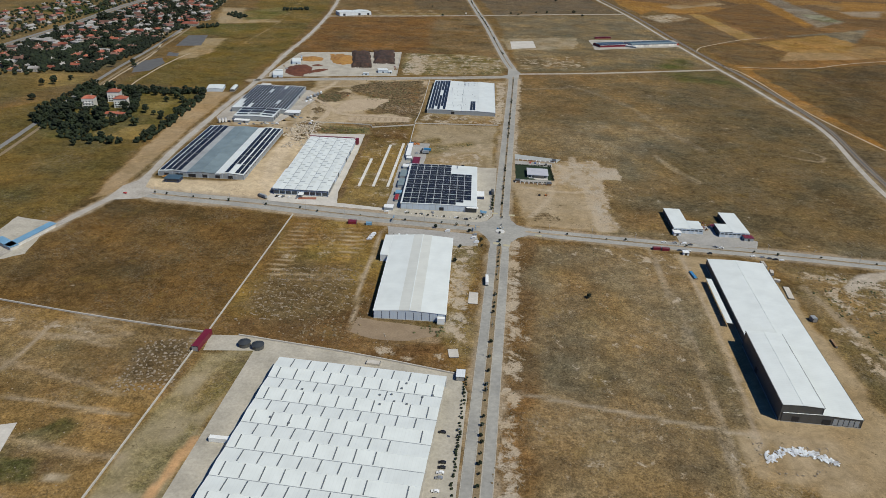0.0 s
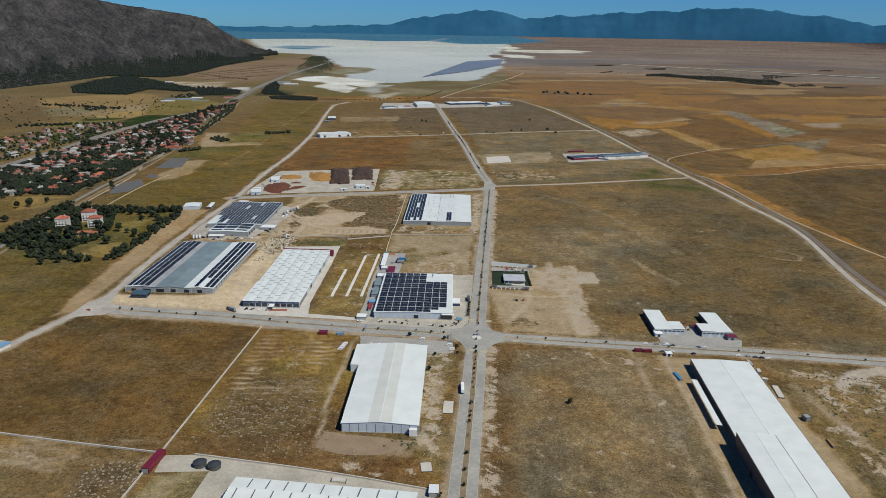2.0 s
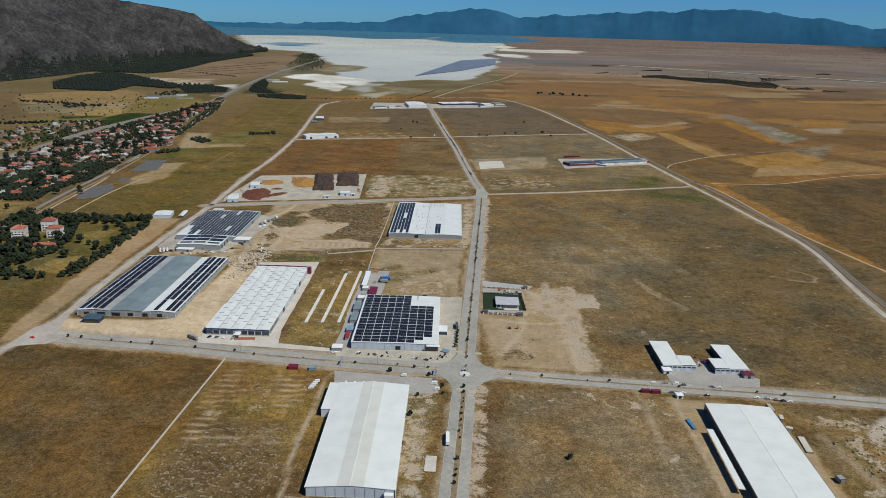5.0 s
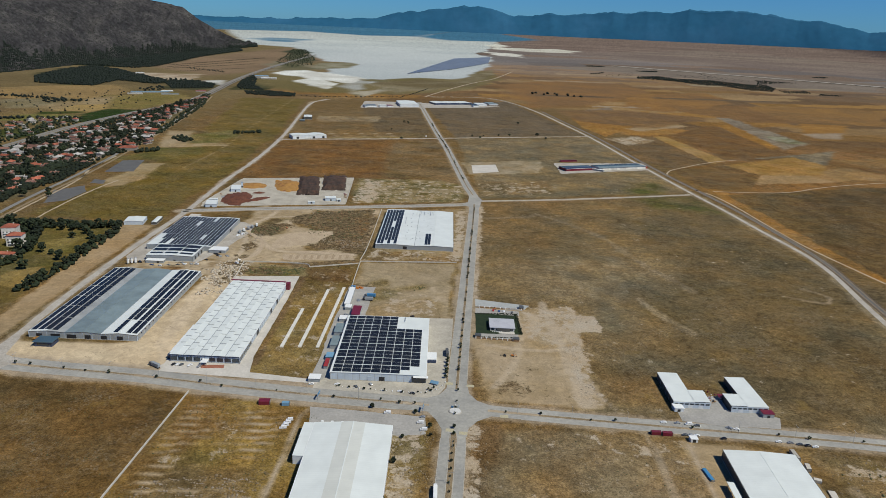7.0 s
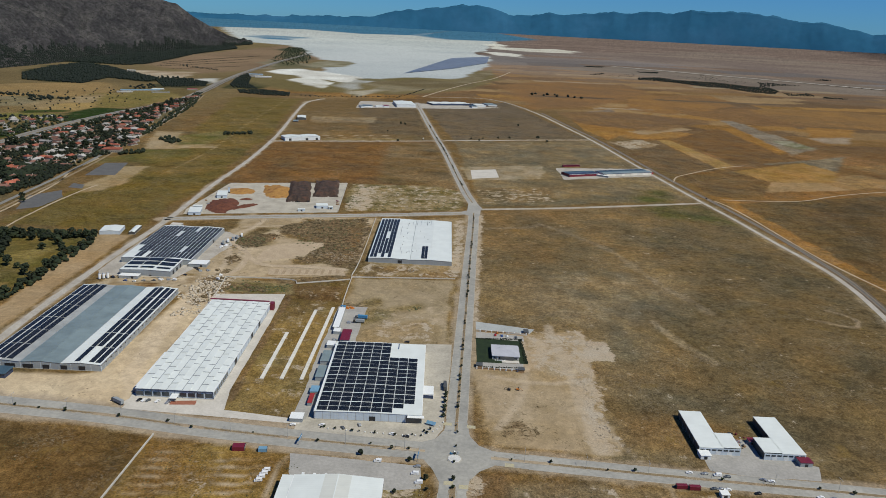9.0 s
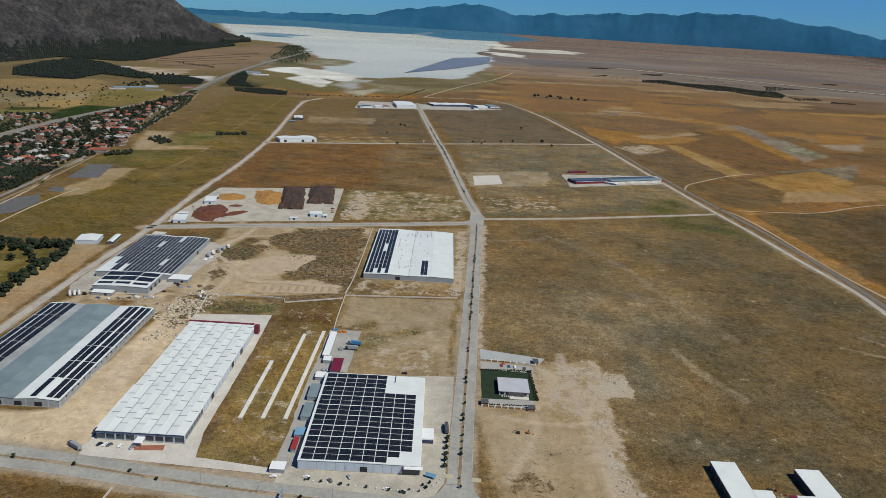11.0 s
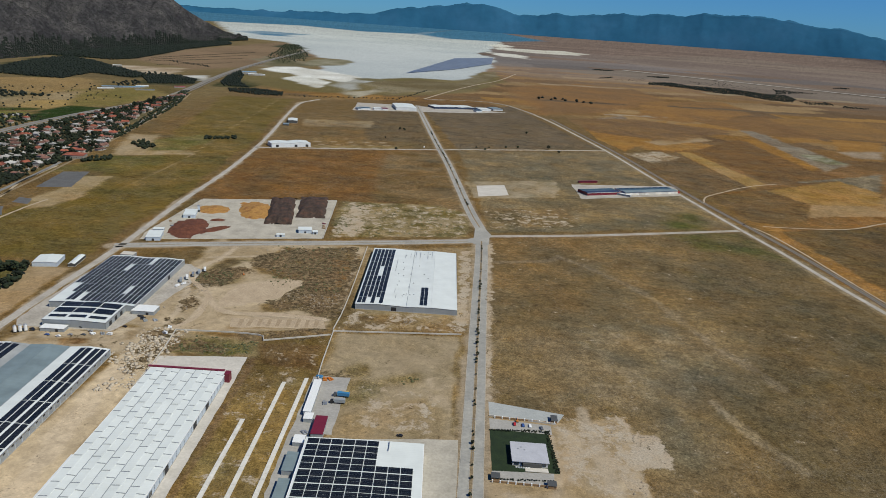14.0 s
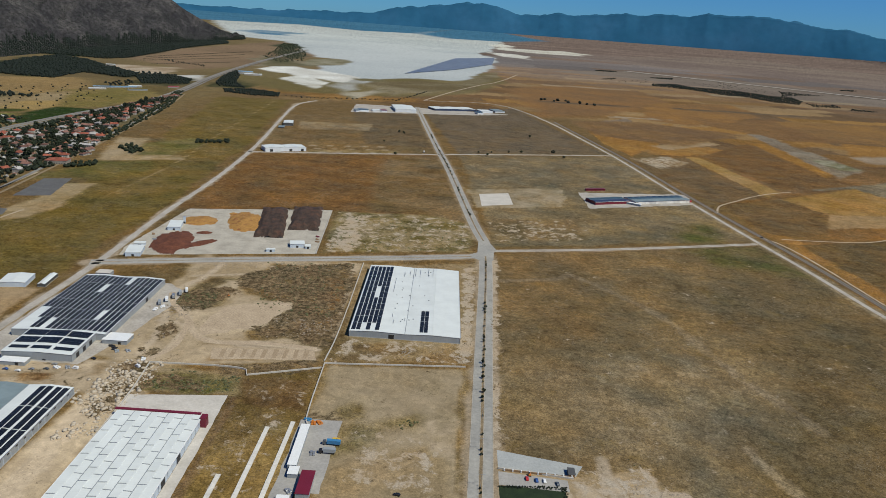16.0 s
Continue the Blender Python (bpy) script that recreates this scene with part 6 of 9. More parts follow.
def make_hall(name, label, x, y, w, d, h, turn, wall, roofs, bays=(8, 14), gables=1, rise=1.6, post=None, fascia=None, sides="SNEW", wall_s=None):
    ob = thing(name, label, "industrial hall", x, y, turn)
    hall = {"ob": ob, "w": w, "d": d, "h": h, "gables": gables, "rise": rise}
    post, fascia = post or wall, fascia or post or wall
    boxed("plinth", ob, KERB, (0, 0, 0), (w + 0.5, d + 0.5, 0.35))
    for side, length, n in (("S", w, bays[0]), ("N", w, bays[0]), ("E", d, bays[1]), ("W", d, bays[1])):
        if side not in sides:
            continue
        step = length / n
        mat_here = wall_s if wall_s and side == "S" else wall
        sgn = -1 if side in "SW" else 1
        for i in range(n):
            c = -length / 2 + step * (i + 0.5)
            if side in "SN":
                boxed("wall_panel", ob, mat_here, (c, sgn * (d / 2 - 0.15), 0.2), (step - 0.3, 0.26, h - 0.2))
            else:
                boxed("wall_panel", ob, mat_here, (sgn * (w / 2 - 0.15), c, 0.2), (step - 0.3, 0.26, h - 0.2), turn=(0, 0, 90))
        for i in range(n + 1):
            c = -length / 2 + step * i
            if side in "SN":
                boxed("post", ob, post, (c, sgn * (d / 2 - 0.17), 0.1), (0.36, 0.4, h - 0.1))
            else:
                boxed("post", ob, post, (sgn * (w / 2 - 0.17), c, 0.1), (0.36, 0.4, h - 0.1), turn=(0, 0, 90))
    g = w / gables
    for i in range(gables):
        x0 = -w / 2 + g * i
        m = roofs[i % len(roofs)]
        for k, (c, flip) in enumerate(((x0 + g / 4, 0), (x0 + 3 * g / 4, 180))):
            o = new("roof_slope", slab_data(g / 2, d + 0.6, rise, m if not isinstance(m, tuple) else m[k]))
            o.parent, o.matrix_basis = ob, pose(c, 0, h, 0, 0, flip)
        for sgn in (-1, 1):
            yy = sgn * (d / 2 - 0.15)
            v = [(x0, yy - 0.12, h), (x0 + g, yy - 0.12, h), (x0 + g / 2, yy - 0.12, h + rise), (x0, yy + 0.12, h), (x0 + g, yy + 0.12, h), (x0 + g / 2, yy + 0.12, h + rise)]
            meshed("gable", v, [(0, 1, 2), (5, 4, 3), (0, 3, 4, 1), (1, 4, 5, 2), (2, 5, 3, 0)], wall, ob)
        boxed("ridge_cap", ob, m if not isinstance(m, tuple) else m[0], (x0 + g / 2, 0, h + rise + 0.2), (0.7, d + 0.62, 0.1))
        if i:
            boxed("valley_gutter", ob, GREY_CLAD, (x0, 0, h + 0.2), (0.5, d + 0.5, 0.1))
    for sgn in (-1, 1):
        boxed("eave_gutter", ob, fascia, (sgn * (w / 2 + 0.2), 0, h - 0.35), (0.4, d + 0.6, 0.55))
    return hall


def on_roof(hall, name, material, x, y, sx, sy, high=0.12, lift=0.24, label=""):
    z, tilt = slope_at(hall, x)
    return boxed(name, hall["ob"], material, (x, y, z + lift), (sx, sy, high), turn=(0, tilt, 0), label=label)


def skylights(hall, length, wide, pitch, first=0.0, keep=None, material=None):
    """Narrow strips running down each slope, staggered from slope to slope."""
    g = hall["w"] / hall["gables"] / 2
    for i in range(hall["gables"] * 2):
        n = int((hall["d"] - 6) / pitch)
        for j in range(n + 1):
            yy = -hall["d"] / 2 + 3 + (j + 0.5 * (i % 2)) * pitch + first
            if yy < hall["d"] / 2 - 2 and (keep is None or keep(i, j)):
                on_roof(hall, "skylight", material or SKYLIGHT, -hall["w"] / 2 + g * (i + 0.5), yy, length, wide, 0.25)


def panel_field(hall, xs, y0, y1, n, wide, gap=0.7, skip=lambda i, j: False):
    step = (y1 - y0) / n
    for i, xx in enumerate(xs):
        for j in range(n):
            if not skip(i, j):
                on_roof(hall, "solar_panel", SOLAR, xx, y0 + step * (j + 0.5), wide, step - gap, 0.1, 0.32)


def opening(hall, side, at, wide, high, name="door", material=None, sill=0.25, proud=0.08):
    w, d = hall["w"], hall["d"]
    m = material or DARK
    if side in "SN":
        s = -1 if side == "S" else 1
        return boxed(name, hall["ob"], m, (at, s * (d / 2 + proud), sill), (wide, 0.14, high), label="")
    s = -1 if side == "W" else 1
    return boxed(name, hall["ob"], m, (s * (w / 2 + proud), at, sill), (0.14, wide, high))


# the giant hall with many skylight strips; its ridges run across, so it is turned by a quarter
giant = make_hall("giant_hall", "giant white warehouse with rows of narrow grey skylights", -62, -232, 238, 111, 8.5, 86.5, WHITE_CLAD, [WHITE_ROOF], (24, 12), 11, 0.9, sides="E")
skylights(giant, 9.4, 0.62, 11.1, 3.0, keep=lambda i, j: not (j == 0 and i % 11 == 3) and not (j <= 1 and i < 17 and i > 4 and (i + j) % 2))
for vx, vy in ((106, -32), (101, -30), (95, -44), (94, -25), (92, -18), (86, -36), (87, -28), (83, -20), (98, -50), (70, -70), (60, 40), (57, 28), (88, 30)):
    z, tilt = slope_at(giant, vx)
    boxed("roof_vent", giant["ob"], SKYLIGHT, (vx, vy, z + 0.2), (1.3, 1.3, 0.7), 0.1, turn=(0, tilt, 0))

# plain white hall with a pale blue front
plain_hall = make_hall("plain_hall", "long white hall with a pale blue panelled front", -34.5, 27, 54, 132, 6.6, 1.6, PALE_CLAD, [WHITE_ROOF], (9, 20), 1, 1.9, post=NAVY, fascia=WHITE_PAINT)
for k in range(12):
    for sx in (-4.2, 4.2):
        on_roof(plain_hall, "ridge_sheet", CREAM_ROOF, sx, -60.5 + 11 * k, 8.0, 10.9, 0.05, 0.2)
boxed("side_wing", plain_hall["ob"], WHITE_CLAD, (-30.6, 46, 0), (7.2, 40, 6.3), label="white side wing as high as the hall")
boxed("wing_roof", plain_hall["ob"], WHITE_ROOF, (-30.6, 46, 6.3), (7.6, 40.4, 0.3), 0.05)
boxed("entrance_box", plain_hall["ob"], WHITE_PAINT, (23.6, -68.2, 0), (5.6, 3.0, 5.2), 0.1, label="bright white entrance box")
for k in range(3):
    boxed("roof_vent", plain_hall["ob"], WHITE_PAINT, (-22 + 7 * k, 66.8, 6.3), (1.6, 1.2, 1.6), 0.1)
boxed("chimney_duct", plain_hall["ob"], WHITE_PAINT, (-1, 68.6, 0), (1.8, 2.4, 6.0), 0.2)
opening(plain_hall, "N", -12, 5, 4.2)
opening(plain_hall, "N", 12, 5, 4.2)
opening(plain_hall, "E", 30, 4, 4)

# east hall: long low part and a taller part with dark walls
east = make_hall("east_hall", "long white-roofed hall with dark grey walls", 237.5, -18.5, 48, 210, 6.6, -1.5, DARK_CLAD, [WHITE_ROOF], (9, 24), 1, 0.8, fascia=DARK_CLAD)
east_high = make_hall("east_hall_tower", "taller white-roofed hall with dark grey walls", 222.8, -81.5, 25, 83, 12.6, -1.5, DARK_CLAD, [WHITE_ROOF], (5, 10), 1, 0.6, fascia=DARK_CLAD)
opening(east_high, "S", -2.5, 5, 4.2)
opening(east, "S", 3.0, 5, 4.0)
for k in range(5):
    opening(east, "S", 8.2 + 3.2 * k, 2.7, 4.4, "window_panel", GREY_CLAD, 0.8)
opening(east_high, "W", 8, 4, 4.5)
canopy = thing("loading_canopy", "long narrow white canopy along the dark wall", "canopy", 209, 19, -1.5)
boxed("canopy_roof", canopy, WHITE_ROOF_X, (0, 0, 4.2), (4.6, 70, 0.25), turn=(0, 5, 0))
for k in range(10):
    boxed("canopy_post", canopy, STEEL, (-1.9, -33 + 7.3 * k, 0), (0.25, 0.25, 4.3))

# hall with skylights staggered over white roof bays
B = make_hall("skylight_hall", "white hall with staggered skylights and a dark glazed front", -176.5, 274, 57, 178, 6.2, 1.5, PALE_CLAD, [WHITE_ROOF], (10, 26), 5, 0.32, post=NAVY, fascia=WHITE_PAINT)
skylights(B, 5.0, 0.5, 13.0, 7.0, keep=lambda i, j: (i * 5 + j * 3) % 7 != 0, material=PALE_SKYLIGHT)
boxed("front_fascia", B["ob"], NAVY, (0, -89.35, 5.5), (57.6, 0.3, 0.9), label="navy fascia over the front")
for k in range(9):
    opening(B, "S", -25.5 + 6.35 * k, 5.2, 3.2, "front_window" if k != 4 else "gate", GLASS if k != 4 else DARK, 1.2 if k != 4 else 0.3, 0.14)
for k in range(7):
    opening(B, "E", -84 + 5 * k, 4, 3.2, "side_window", GLASS, 1.2, 0.12)
for yy in (-30, 20, 45):
    opening(B, "E", yy, 6, 4.6)
boxed("back_ramp_roof", B["ob"], MAROON, (-2, 91.4, 6.3), (58, 2.6, 0.5), label="maroon canopy along the back")
boxed("corner_box", B["ob"], MAROON, (30.2, 87.6, 0), (4.0, 6.0, 7.2), 0.1, label="maroon corner stair box")
boxed("side_box", B["ob"], WHITE_CLAD, (-30.4, -52, 0), (3.4, 58, 4.0), label="white low annex along the wall")
boxed("side_end", B["ob"], NAVY, (-30.6, -83, 0), (3.6, 4, 3.6))
porch = thing("gate_porch", "small white porch over the glazed gate", "porch", -173, 181.5, 1.5)
boxed("porch_roof", porch, WHITE_PAINT, (0, 0, 3.2), (5.4, 7, 0.5), 0.1)
for sx in (-2.3, 2.3):
    boxed("porch_post", porch, STEEL, (sx, -3, 0), (0.3, 0.3, 3.3))

# square hall covered with solar panels
S = make_hall("solar_hall", "square white hall nearly covered with dark solar panels", -31, 228, 76.5, 117, 6.4, 2.0, PALE_CLAD, [WHITE_ROOF], (13, 20), 1, 0.45, post=STEEL, fascia=WHITE_PAINT)
xs = [-37.2 + 4.0 + 7.75 * i for i in range(9)]
def paired(cols, j0, j1, pitch=6.8, start=-57.6):
    for i in cols:
        for j in range(j0, j1):
            for k in (0, 1):
                on_roof(S, "solar_panel", SOLAR, xs[i], start + j * pitch + 1.78 + k * 3.08 - 0.28 * (j % 2), 7.25, 2.84, 0.1, 0.32)


paired(range(6), 0, 17)
paired(range(6, 9), 2, 13)
paired((6, 7), 1, 2)
paired((6,), 0, 1)
boxed("roof_rail", S["ob"], STEEL, (16, 52, 7.6), (0.4, 10, 0.3))
boxed("glass_corner", S["ob"], GLASS, (32.6, -58.7, 0.3), (11, 0.4, 5.2), label="dark glazed office corner")
boxed("glass_side", S["ob"], GLASS, (38.4, -53, 0.3), (0.4, 9, 5.2))
boxed("corner_canopy", S["ob"], WHITE_PAINT, (34, -59.8, 5.6), (12, 3.4, 0.4), 0.08)
boxed("east_annex", S["ob"], WHITE_PAINT, (42.4, -16, 0), (8.0, 13, 4.0), 0.15, label="white flat-roofed annex")
boxed("annex_base", S["ob"], NAVY, (42.4, -22.6, 0.2), (7.6, 0.2, 2.6))
opening(S, "S", 3, 4.5, 3.6)
opening(S, "S", -6, 4.5, 3.6, "shutter", PALE_CLAD)

# white hall by the northern junction, partly covered with panels
C = make_hall("panel_hall", "wide white hall with columns of solar panels on one side", -29, 614, 99, 181, 5.6, 1.4, GREY_CLAD, [WHITE_ROOF], (10, 18), 2, 0.9, post=GREY_CLAD, fascia=STEEL)
panel_field(C, [-46.4, -42.1, -37.8, -33.5, -29.2, -25.2], -88, 86, 11, 3.6, 0.7, lambda i, j: (i, j) in ((3, 6), (2, 0), (4, 0), (3, 5)) or i == 5 and j < 0)
panel_field(C, [14.5, 18.3], -86, -36, 4, 3.4, 0.6)
for k, (vx, vy, ln) in enumerate(((-18, 30, 40), (-10, 66, 16), (-4, 70, 14), (2, 74, 22), (7, 72, 24), (16, 74, 26), (21, 76, 24), (-14, -50, 10), (-12, -66, 9), (-2, -58, 8), (0, 60, 12))):
    on_roof(C, "roof_pipe", STEEL, vx, vy, 0.45, ln, 0.25)
for k in range(22):
    on_roof(C, "roof_hatch", SKYLIGHT, random.Random(k).uniform(-18, 20), random.Random(k + 50).uniform(-70, 80), 1.0, 1.0, 0.4)
opening(C, "S", -12, 5, 4.0)

# western solar hall: three spans, the middle one bare grey
A = make_hall("west_solar_hall", "huge grey hall with dark solar rows on both sides", -295, 301, 94, 170, 5.6, 2.0, GREY_CLAD, [(WHITE_ROOF, TAN_ROOF), (GREY_ROOF, GREY_ROOF), (WHITE_ROOF, WHITE_ROOF)], (12, 22), 3, 1.2, post=PALE_CLAD, fascia=STEEL)
panel_field(A, [-43.8, -37.5, -31.3], -83, 83, 6, 4.9, 0.9)
panel_field(A, [-25.2], -83, 83, 6, 4.6, 0.9)
panel_field(A, [27.4, 32.6], -83, 83, 6, 4.2, 0.9, lambda i, j: (i, j) in ((1, 0),))
panel_field(A, [38.6], -83, 83, 6, 4.0, 0.9)
panel_field(A, [43.6], -83, 83, 6, 4.0, 0.9, lambda i, j: j == 9)
for k in range(6):
    opening(A, "S", -38 + 14 * k, 8 if k in (1, 2) else 5, 3.6)
for k in range(18):
    opening(A, "E", -76 + 9 * k, 2.2, 0.8, "vent_window", DARK, 3.8)
hut = thing("gate_house", "dark blue flat-roofed gate house", "gate house", -317, 203, 2)
boxed("gate_wall", hut, NAVY, (0, 0, 0), (15, 11, 4.0))
boxed("gate_roof", hut, BLUE_ROOF, (0, 0, 4.0), (17, 13, 0.6), 0.1)
boxed("gate_window", hut, GLASS, (0, -5.6, 1.2), (10, 0.15, 1.6))

# second solar hall with a lower front block
A2 = make_hall("second_solar_hall", "grey hall with many tilted rows of solar panels", -312.5, 540, 77, 134, 6.0, 2.4, GREY_CLAD, [WHITE_ROOF, WHITE_ROOF], (10, 18), 2, 1.0, fascia=STEEL)
panel_field(A2, [-36.2, -31.95], -40, 64, 5, 3.5, 0.7, lambda i, j: j == 0)
panel_field(A2, [-27.7 + 4.25 * i for i in range(7)], -64, 64, 6, 3.5, 0.7, lambda i, j: (i, j) in ((0, 0), (3, 0), (5, 4)))
panel_field(A2, [2.2 + 4.25 * i for i in range(9)], -64, 64, 6, 3.5, 0.7, lambda i, j: (i, j) in ((4, 1), (2, 5)))
A2f = make_hall("second_hall_front", "lower grey front block with panel rows on white roofing", -305.5, 454, 54, 42, 6.2, 2.4, GREY_CLAD, [WHITE_ROOF], (7, 5), 1, 1.0, fascia=STEEL)
for yy, m, wd in ((-13, 3, 14.5), (-2.6, 3, 16.2), (2.8, 3, 16.2), (11, 3, 16.8), (16.2, 3, 16.8)):
    for k in range(m):
        on_roof(A2f, "solar_panel", SOLAR, -17.4 + 17.3 * k, yy, wd, 4.9, 0.1, 0.5)
for k in range(3):
    opening(A2f, "E", -12 + 11 * k, 4.5, 4.0)
opening(A2, "E", -58, 5, 4.2)
opening(A2, "E", 20, 5, 4.2)
for nm, lab, x, y, w, d, h, m in (("side_store", "small white flat store beside the hall", -262, 477, 20, 14, 3.6, WHITE_PAINT), ("front_store", "small white flat store before the hall", -318, 426, 20, 8, 3.0, WHITE_PAINT),
                                  ("boiler_house", "small pale boiler house", -345, 622, 14, 10, 4.0, PALE_CONCRETE)):
    o = thing(nm, lab, "store", x, y, 2)
    boxed("store_wall", o, GREY_CLAD, (0, 0, 0), (w, d, h))
    boxed("store_roof", o, m, (0, 0, h), (w + 0.6, d + 0.6, 0.35), 0.08)
    boxed("store_door", o, DARK, (w * 0.2, -d / 2 - 0.05, 0.1), (2.4, 0.12, 2.4))
for k in range(3):
    silo = thing("white_silo", "white cylindrical silo beside the western lane", "silo", -345 + 3.4 * k, 415 + 2.0 * k)
    bm = bmesh.new()
    bmesh.ops.create_cone(bm, cap_ends=True, segments=16, radius1=1.4, radius2=1.4, depth=5, matrix=Matrix.Translation((0, 0, 3.6)))
    finish("silo_body", bm, WHITE_PAINT, silo)
    bm = bmesh.new()
    bmesh.ops.create_cone(bm, cap_ends=True, segments=16, radius1=1.42, radius2=0.2, depth=1.0, matrix=Matrix.Translation((0, 0, 6.6)))
    finish("silo_cap", bm, STEEL, silo)
    for a in range(4):
        boxed("silo_leg", silo, STEEL, (math.cos(a * 1.57) * 1.2, math.sin(a * 1.57) * 1.2, 0), (0.2, 0.2, 1.3))


# L-shaped workshops
def workshop(x, y, turn, mirror, label):
    ob = thing("workshop", label, "workshop", x, y, turn, group="L-shaped workshops")
    s = -1 if mirror else 1
    hall = {"ob": ob}
    for nm, cx, cy, w, d in (("long_wing", 0, 22, 16, 48), ("short_wing", s * 14, 8, 12.4, 18)):
        boxed(nm + "_wall", ob, DARK_CLAD, (cx, cy, 0), (w, d, 5.0), label="dark green-grey wall")
        boxed(nm + "_roof", ob, WHITE_ROOF, (cx, cy, 5.0), (w + 0.6, d + 0.6, 0.5), 0.1, label="white sheet roof")
    boxed("front_wall", ob, PALE_CLAD, (s * 6, -2.15, 0), (28.6 if not mirror else 28.6, 0.3, 4.9), label="pale blue front")
    for k in range(7):
        boxed("front_window", ob, GLASS, (s * (-6 + 4.0 * k), -2.36, 2.9), (3.0, 0.1, 1.2))
    for k in range(3):
        boxed("front_shutter", ob, WHITE_CLAD, (s * (-3 + 8.0 * k), -2.4, 0.1), (3.4, 0.12, 2.6))
    for k in range(6):
        boxed("side_post", ob, STEEL, (-s * 8.1, 2 + 8 * k, 0), (0.3, 0.3, 5.0))
    return ob


workshop(209.5, 156.5, 1.0, False, "L-shaped workshop with white roof and pale front")
workshop(265, 154.5, 2.0, True, "L-shaped workshop with white roof beside a red shed")
for nm, lab, x, y, w, d, h, rm in (("red_shed", "small shed with a dark red roof", 271, 149, 8.5, 6.5, 3.2, MAROON), ("white_kiosk", "small white kiosk by the workshop", 204, 151, 7, 7, 3.0, WHITE_PAINT),
                                   ("white_hut", "white hut by the road", 203, 107.5, 5, 4.5, 2.6, WHITE_PAINT), ("junk_shed", "low dark red shed between the workshops", 244, 172, 5, 5, 2.6, MAROON)):
    o = thing(nm, lab, "shed", x, y, 3)
    boxed("shed_wall", o, GREY_CLAD if rm is MAROON else WHITE_CLAD, (0, 0, 0), (w, d, h))
    boxed("shed_roof", o, rm, (0, 0, h), (w + 0.7, d + 0.7, 0.3), 0.06)
    boxed("shed_door", o, DARK, (0, -d / 2 - 0.05, 0), (2.2, 0.12, 2.2))

# villa
villa = thing("villa", "grey flat-roofed villa with pale terraces", "villa", 75, 292.5, 0.5)
boxed("villa_wall", villa, OFF_WHITE, (0, 0, 0), (23, 21.5, 3.4))
boxed("villa_roof", villa, surf("villa_roof_felt", [(0.36, 0.36, 0.39), (0.42, 0.42, 0.45)], 6, 0.8, 0.8, contrast=0.06), (0, 0, 3.4), (24.4, 23, 0.45), 0.08)
boxed("villa_bay", villa, DARK_CLAD, (1, -11.6, 0.0), (12, 1.6, 3.0))
for k in range(5):
    boxed("villa_window", villa, GLASS, (-9 + 4.4 * k, -10.85, 0.8), (3.0, 0.12, 1.9))
for k in range(4):
    boxed("villa_side_window", villa, GLASS, (-11.6, -8 + 5 * k, 0.9), (0.12, 2.4, 1.5))
for k, (vx, vy) in enumerate(((-7, 3), (-3, 2), (-5, 5))):
    boxed("roof_cowl", villa, STEEL, (vx, vy, 3.85), (0.6, 0.6, 0.6), 0.1)
boxed("terrace", villa, PALE_CONCRETE, (4, -14.2, 0), (15, 4.4, 0.35), 0.05)
for k in range(6):
    boxed("terrace_rail", villa, WHITE_PAINT, (-9 + 1.6 * k, -13.0, 0), (1.2, 0.3, 0.9))

# far works with blue-grey roofs
G = make_hall("blue_works", "long low works with blue-grey sheet roofs and pale walls", 362, 1183, 34, 118, 5.2, -65, OFF_WHITE, [BLUE_ROOF, GREY_ROOF], (4, 16), 2, 1.0, fascia=NAVY)
for k in range(9):
    on_roof(G, "ridge_vent", NAVY, -8.5, -52 + 13 * k, 1.6, 8.0, 0.5)
make_hall("dark_works", "long dark works with a dark red front", 268, 1145, 30, 70, 5.0, -65, MAROON, [BLUE_ROOF, NAVY], (4, 12), 2, 0.9, fascia=OFF_WHITE)
boxed("works_red_end", G["ob"], RED_SHEET, (8, 62.6, 0), (14, 6, 3.6))
o = thing("white_shelter", "white pitched shelter between the works", "shelter", 312, 1140, 60)
boxed("shelter_roof", o, WHITE_PAINT, (0, 0, 3.2), (6, 26, 0.4), 0.1)
boxed("shelter_wall", o, GREY_CLAD, (0, 0, 0), (5.4, 25, 3.2))
o = thing("red_store", "long low dark red store", "store", 262, 1236, 21)
boxed("store_wall", o, MAROON, (0, 0, 0), (40, 5, 3.0))
boxed("store_roof", o, MAROON, (0, 0, 3.0), (41, 6, 0.3))

# far halls towards the lake
FWH = make_hall("far_white_hall", "long white hall with dark gates far up the road", -355, 1398, 84, 34, 8.0, 29, WHITE_CLAD, [WHITE_ROOF], (9, 4), 2, 1.6)
for k in (10, 34, -30):
    opening(FWH, "S", k, 6, 5)
make_hall("far_dark_hall", "small white-roofed hall with dark walls", -434, 1760, 24, 50, 7.0, 12, DARK_CLAD, [WHITE_ROOF], (3, 6), 1, 1.0)
o = thing("dark_yard_shed", "low dark shed in the far yard", "shed", -437, 1700, 12)
boxed("shed_wall", o, DARK_CLAD, (0, 0, 0), (14, 26, 3.0))
boxed("shed_roof", o, GREY_ROOF, (0, 0, 3.0), (15, 27, 0.3))
make_hall("far_hall", "large white hall at the end of the main road", -184, 2262, 66, 120, 9.0, 12, WHITE_CLAD, [WHITE_ROOF], (8, 12), 1, 1.6)
make_hall("far_long_hall", "long white-roofed hall with dark walls far off", -30, 2372, 150, 60, 6.0, 26, NAVY, [WHITE_ROOF], (14, 5), 3, 1.2)
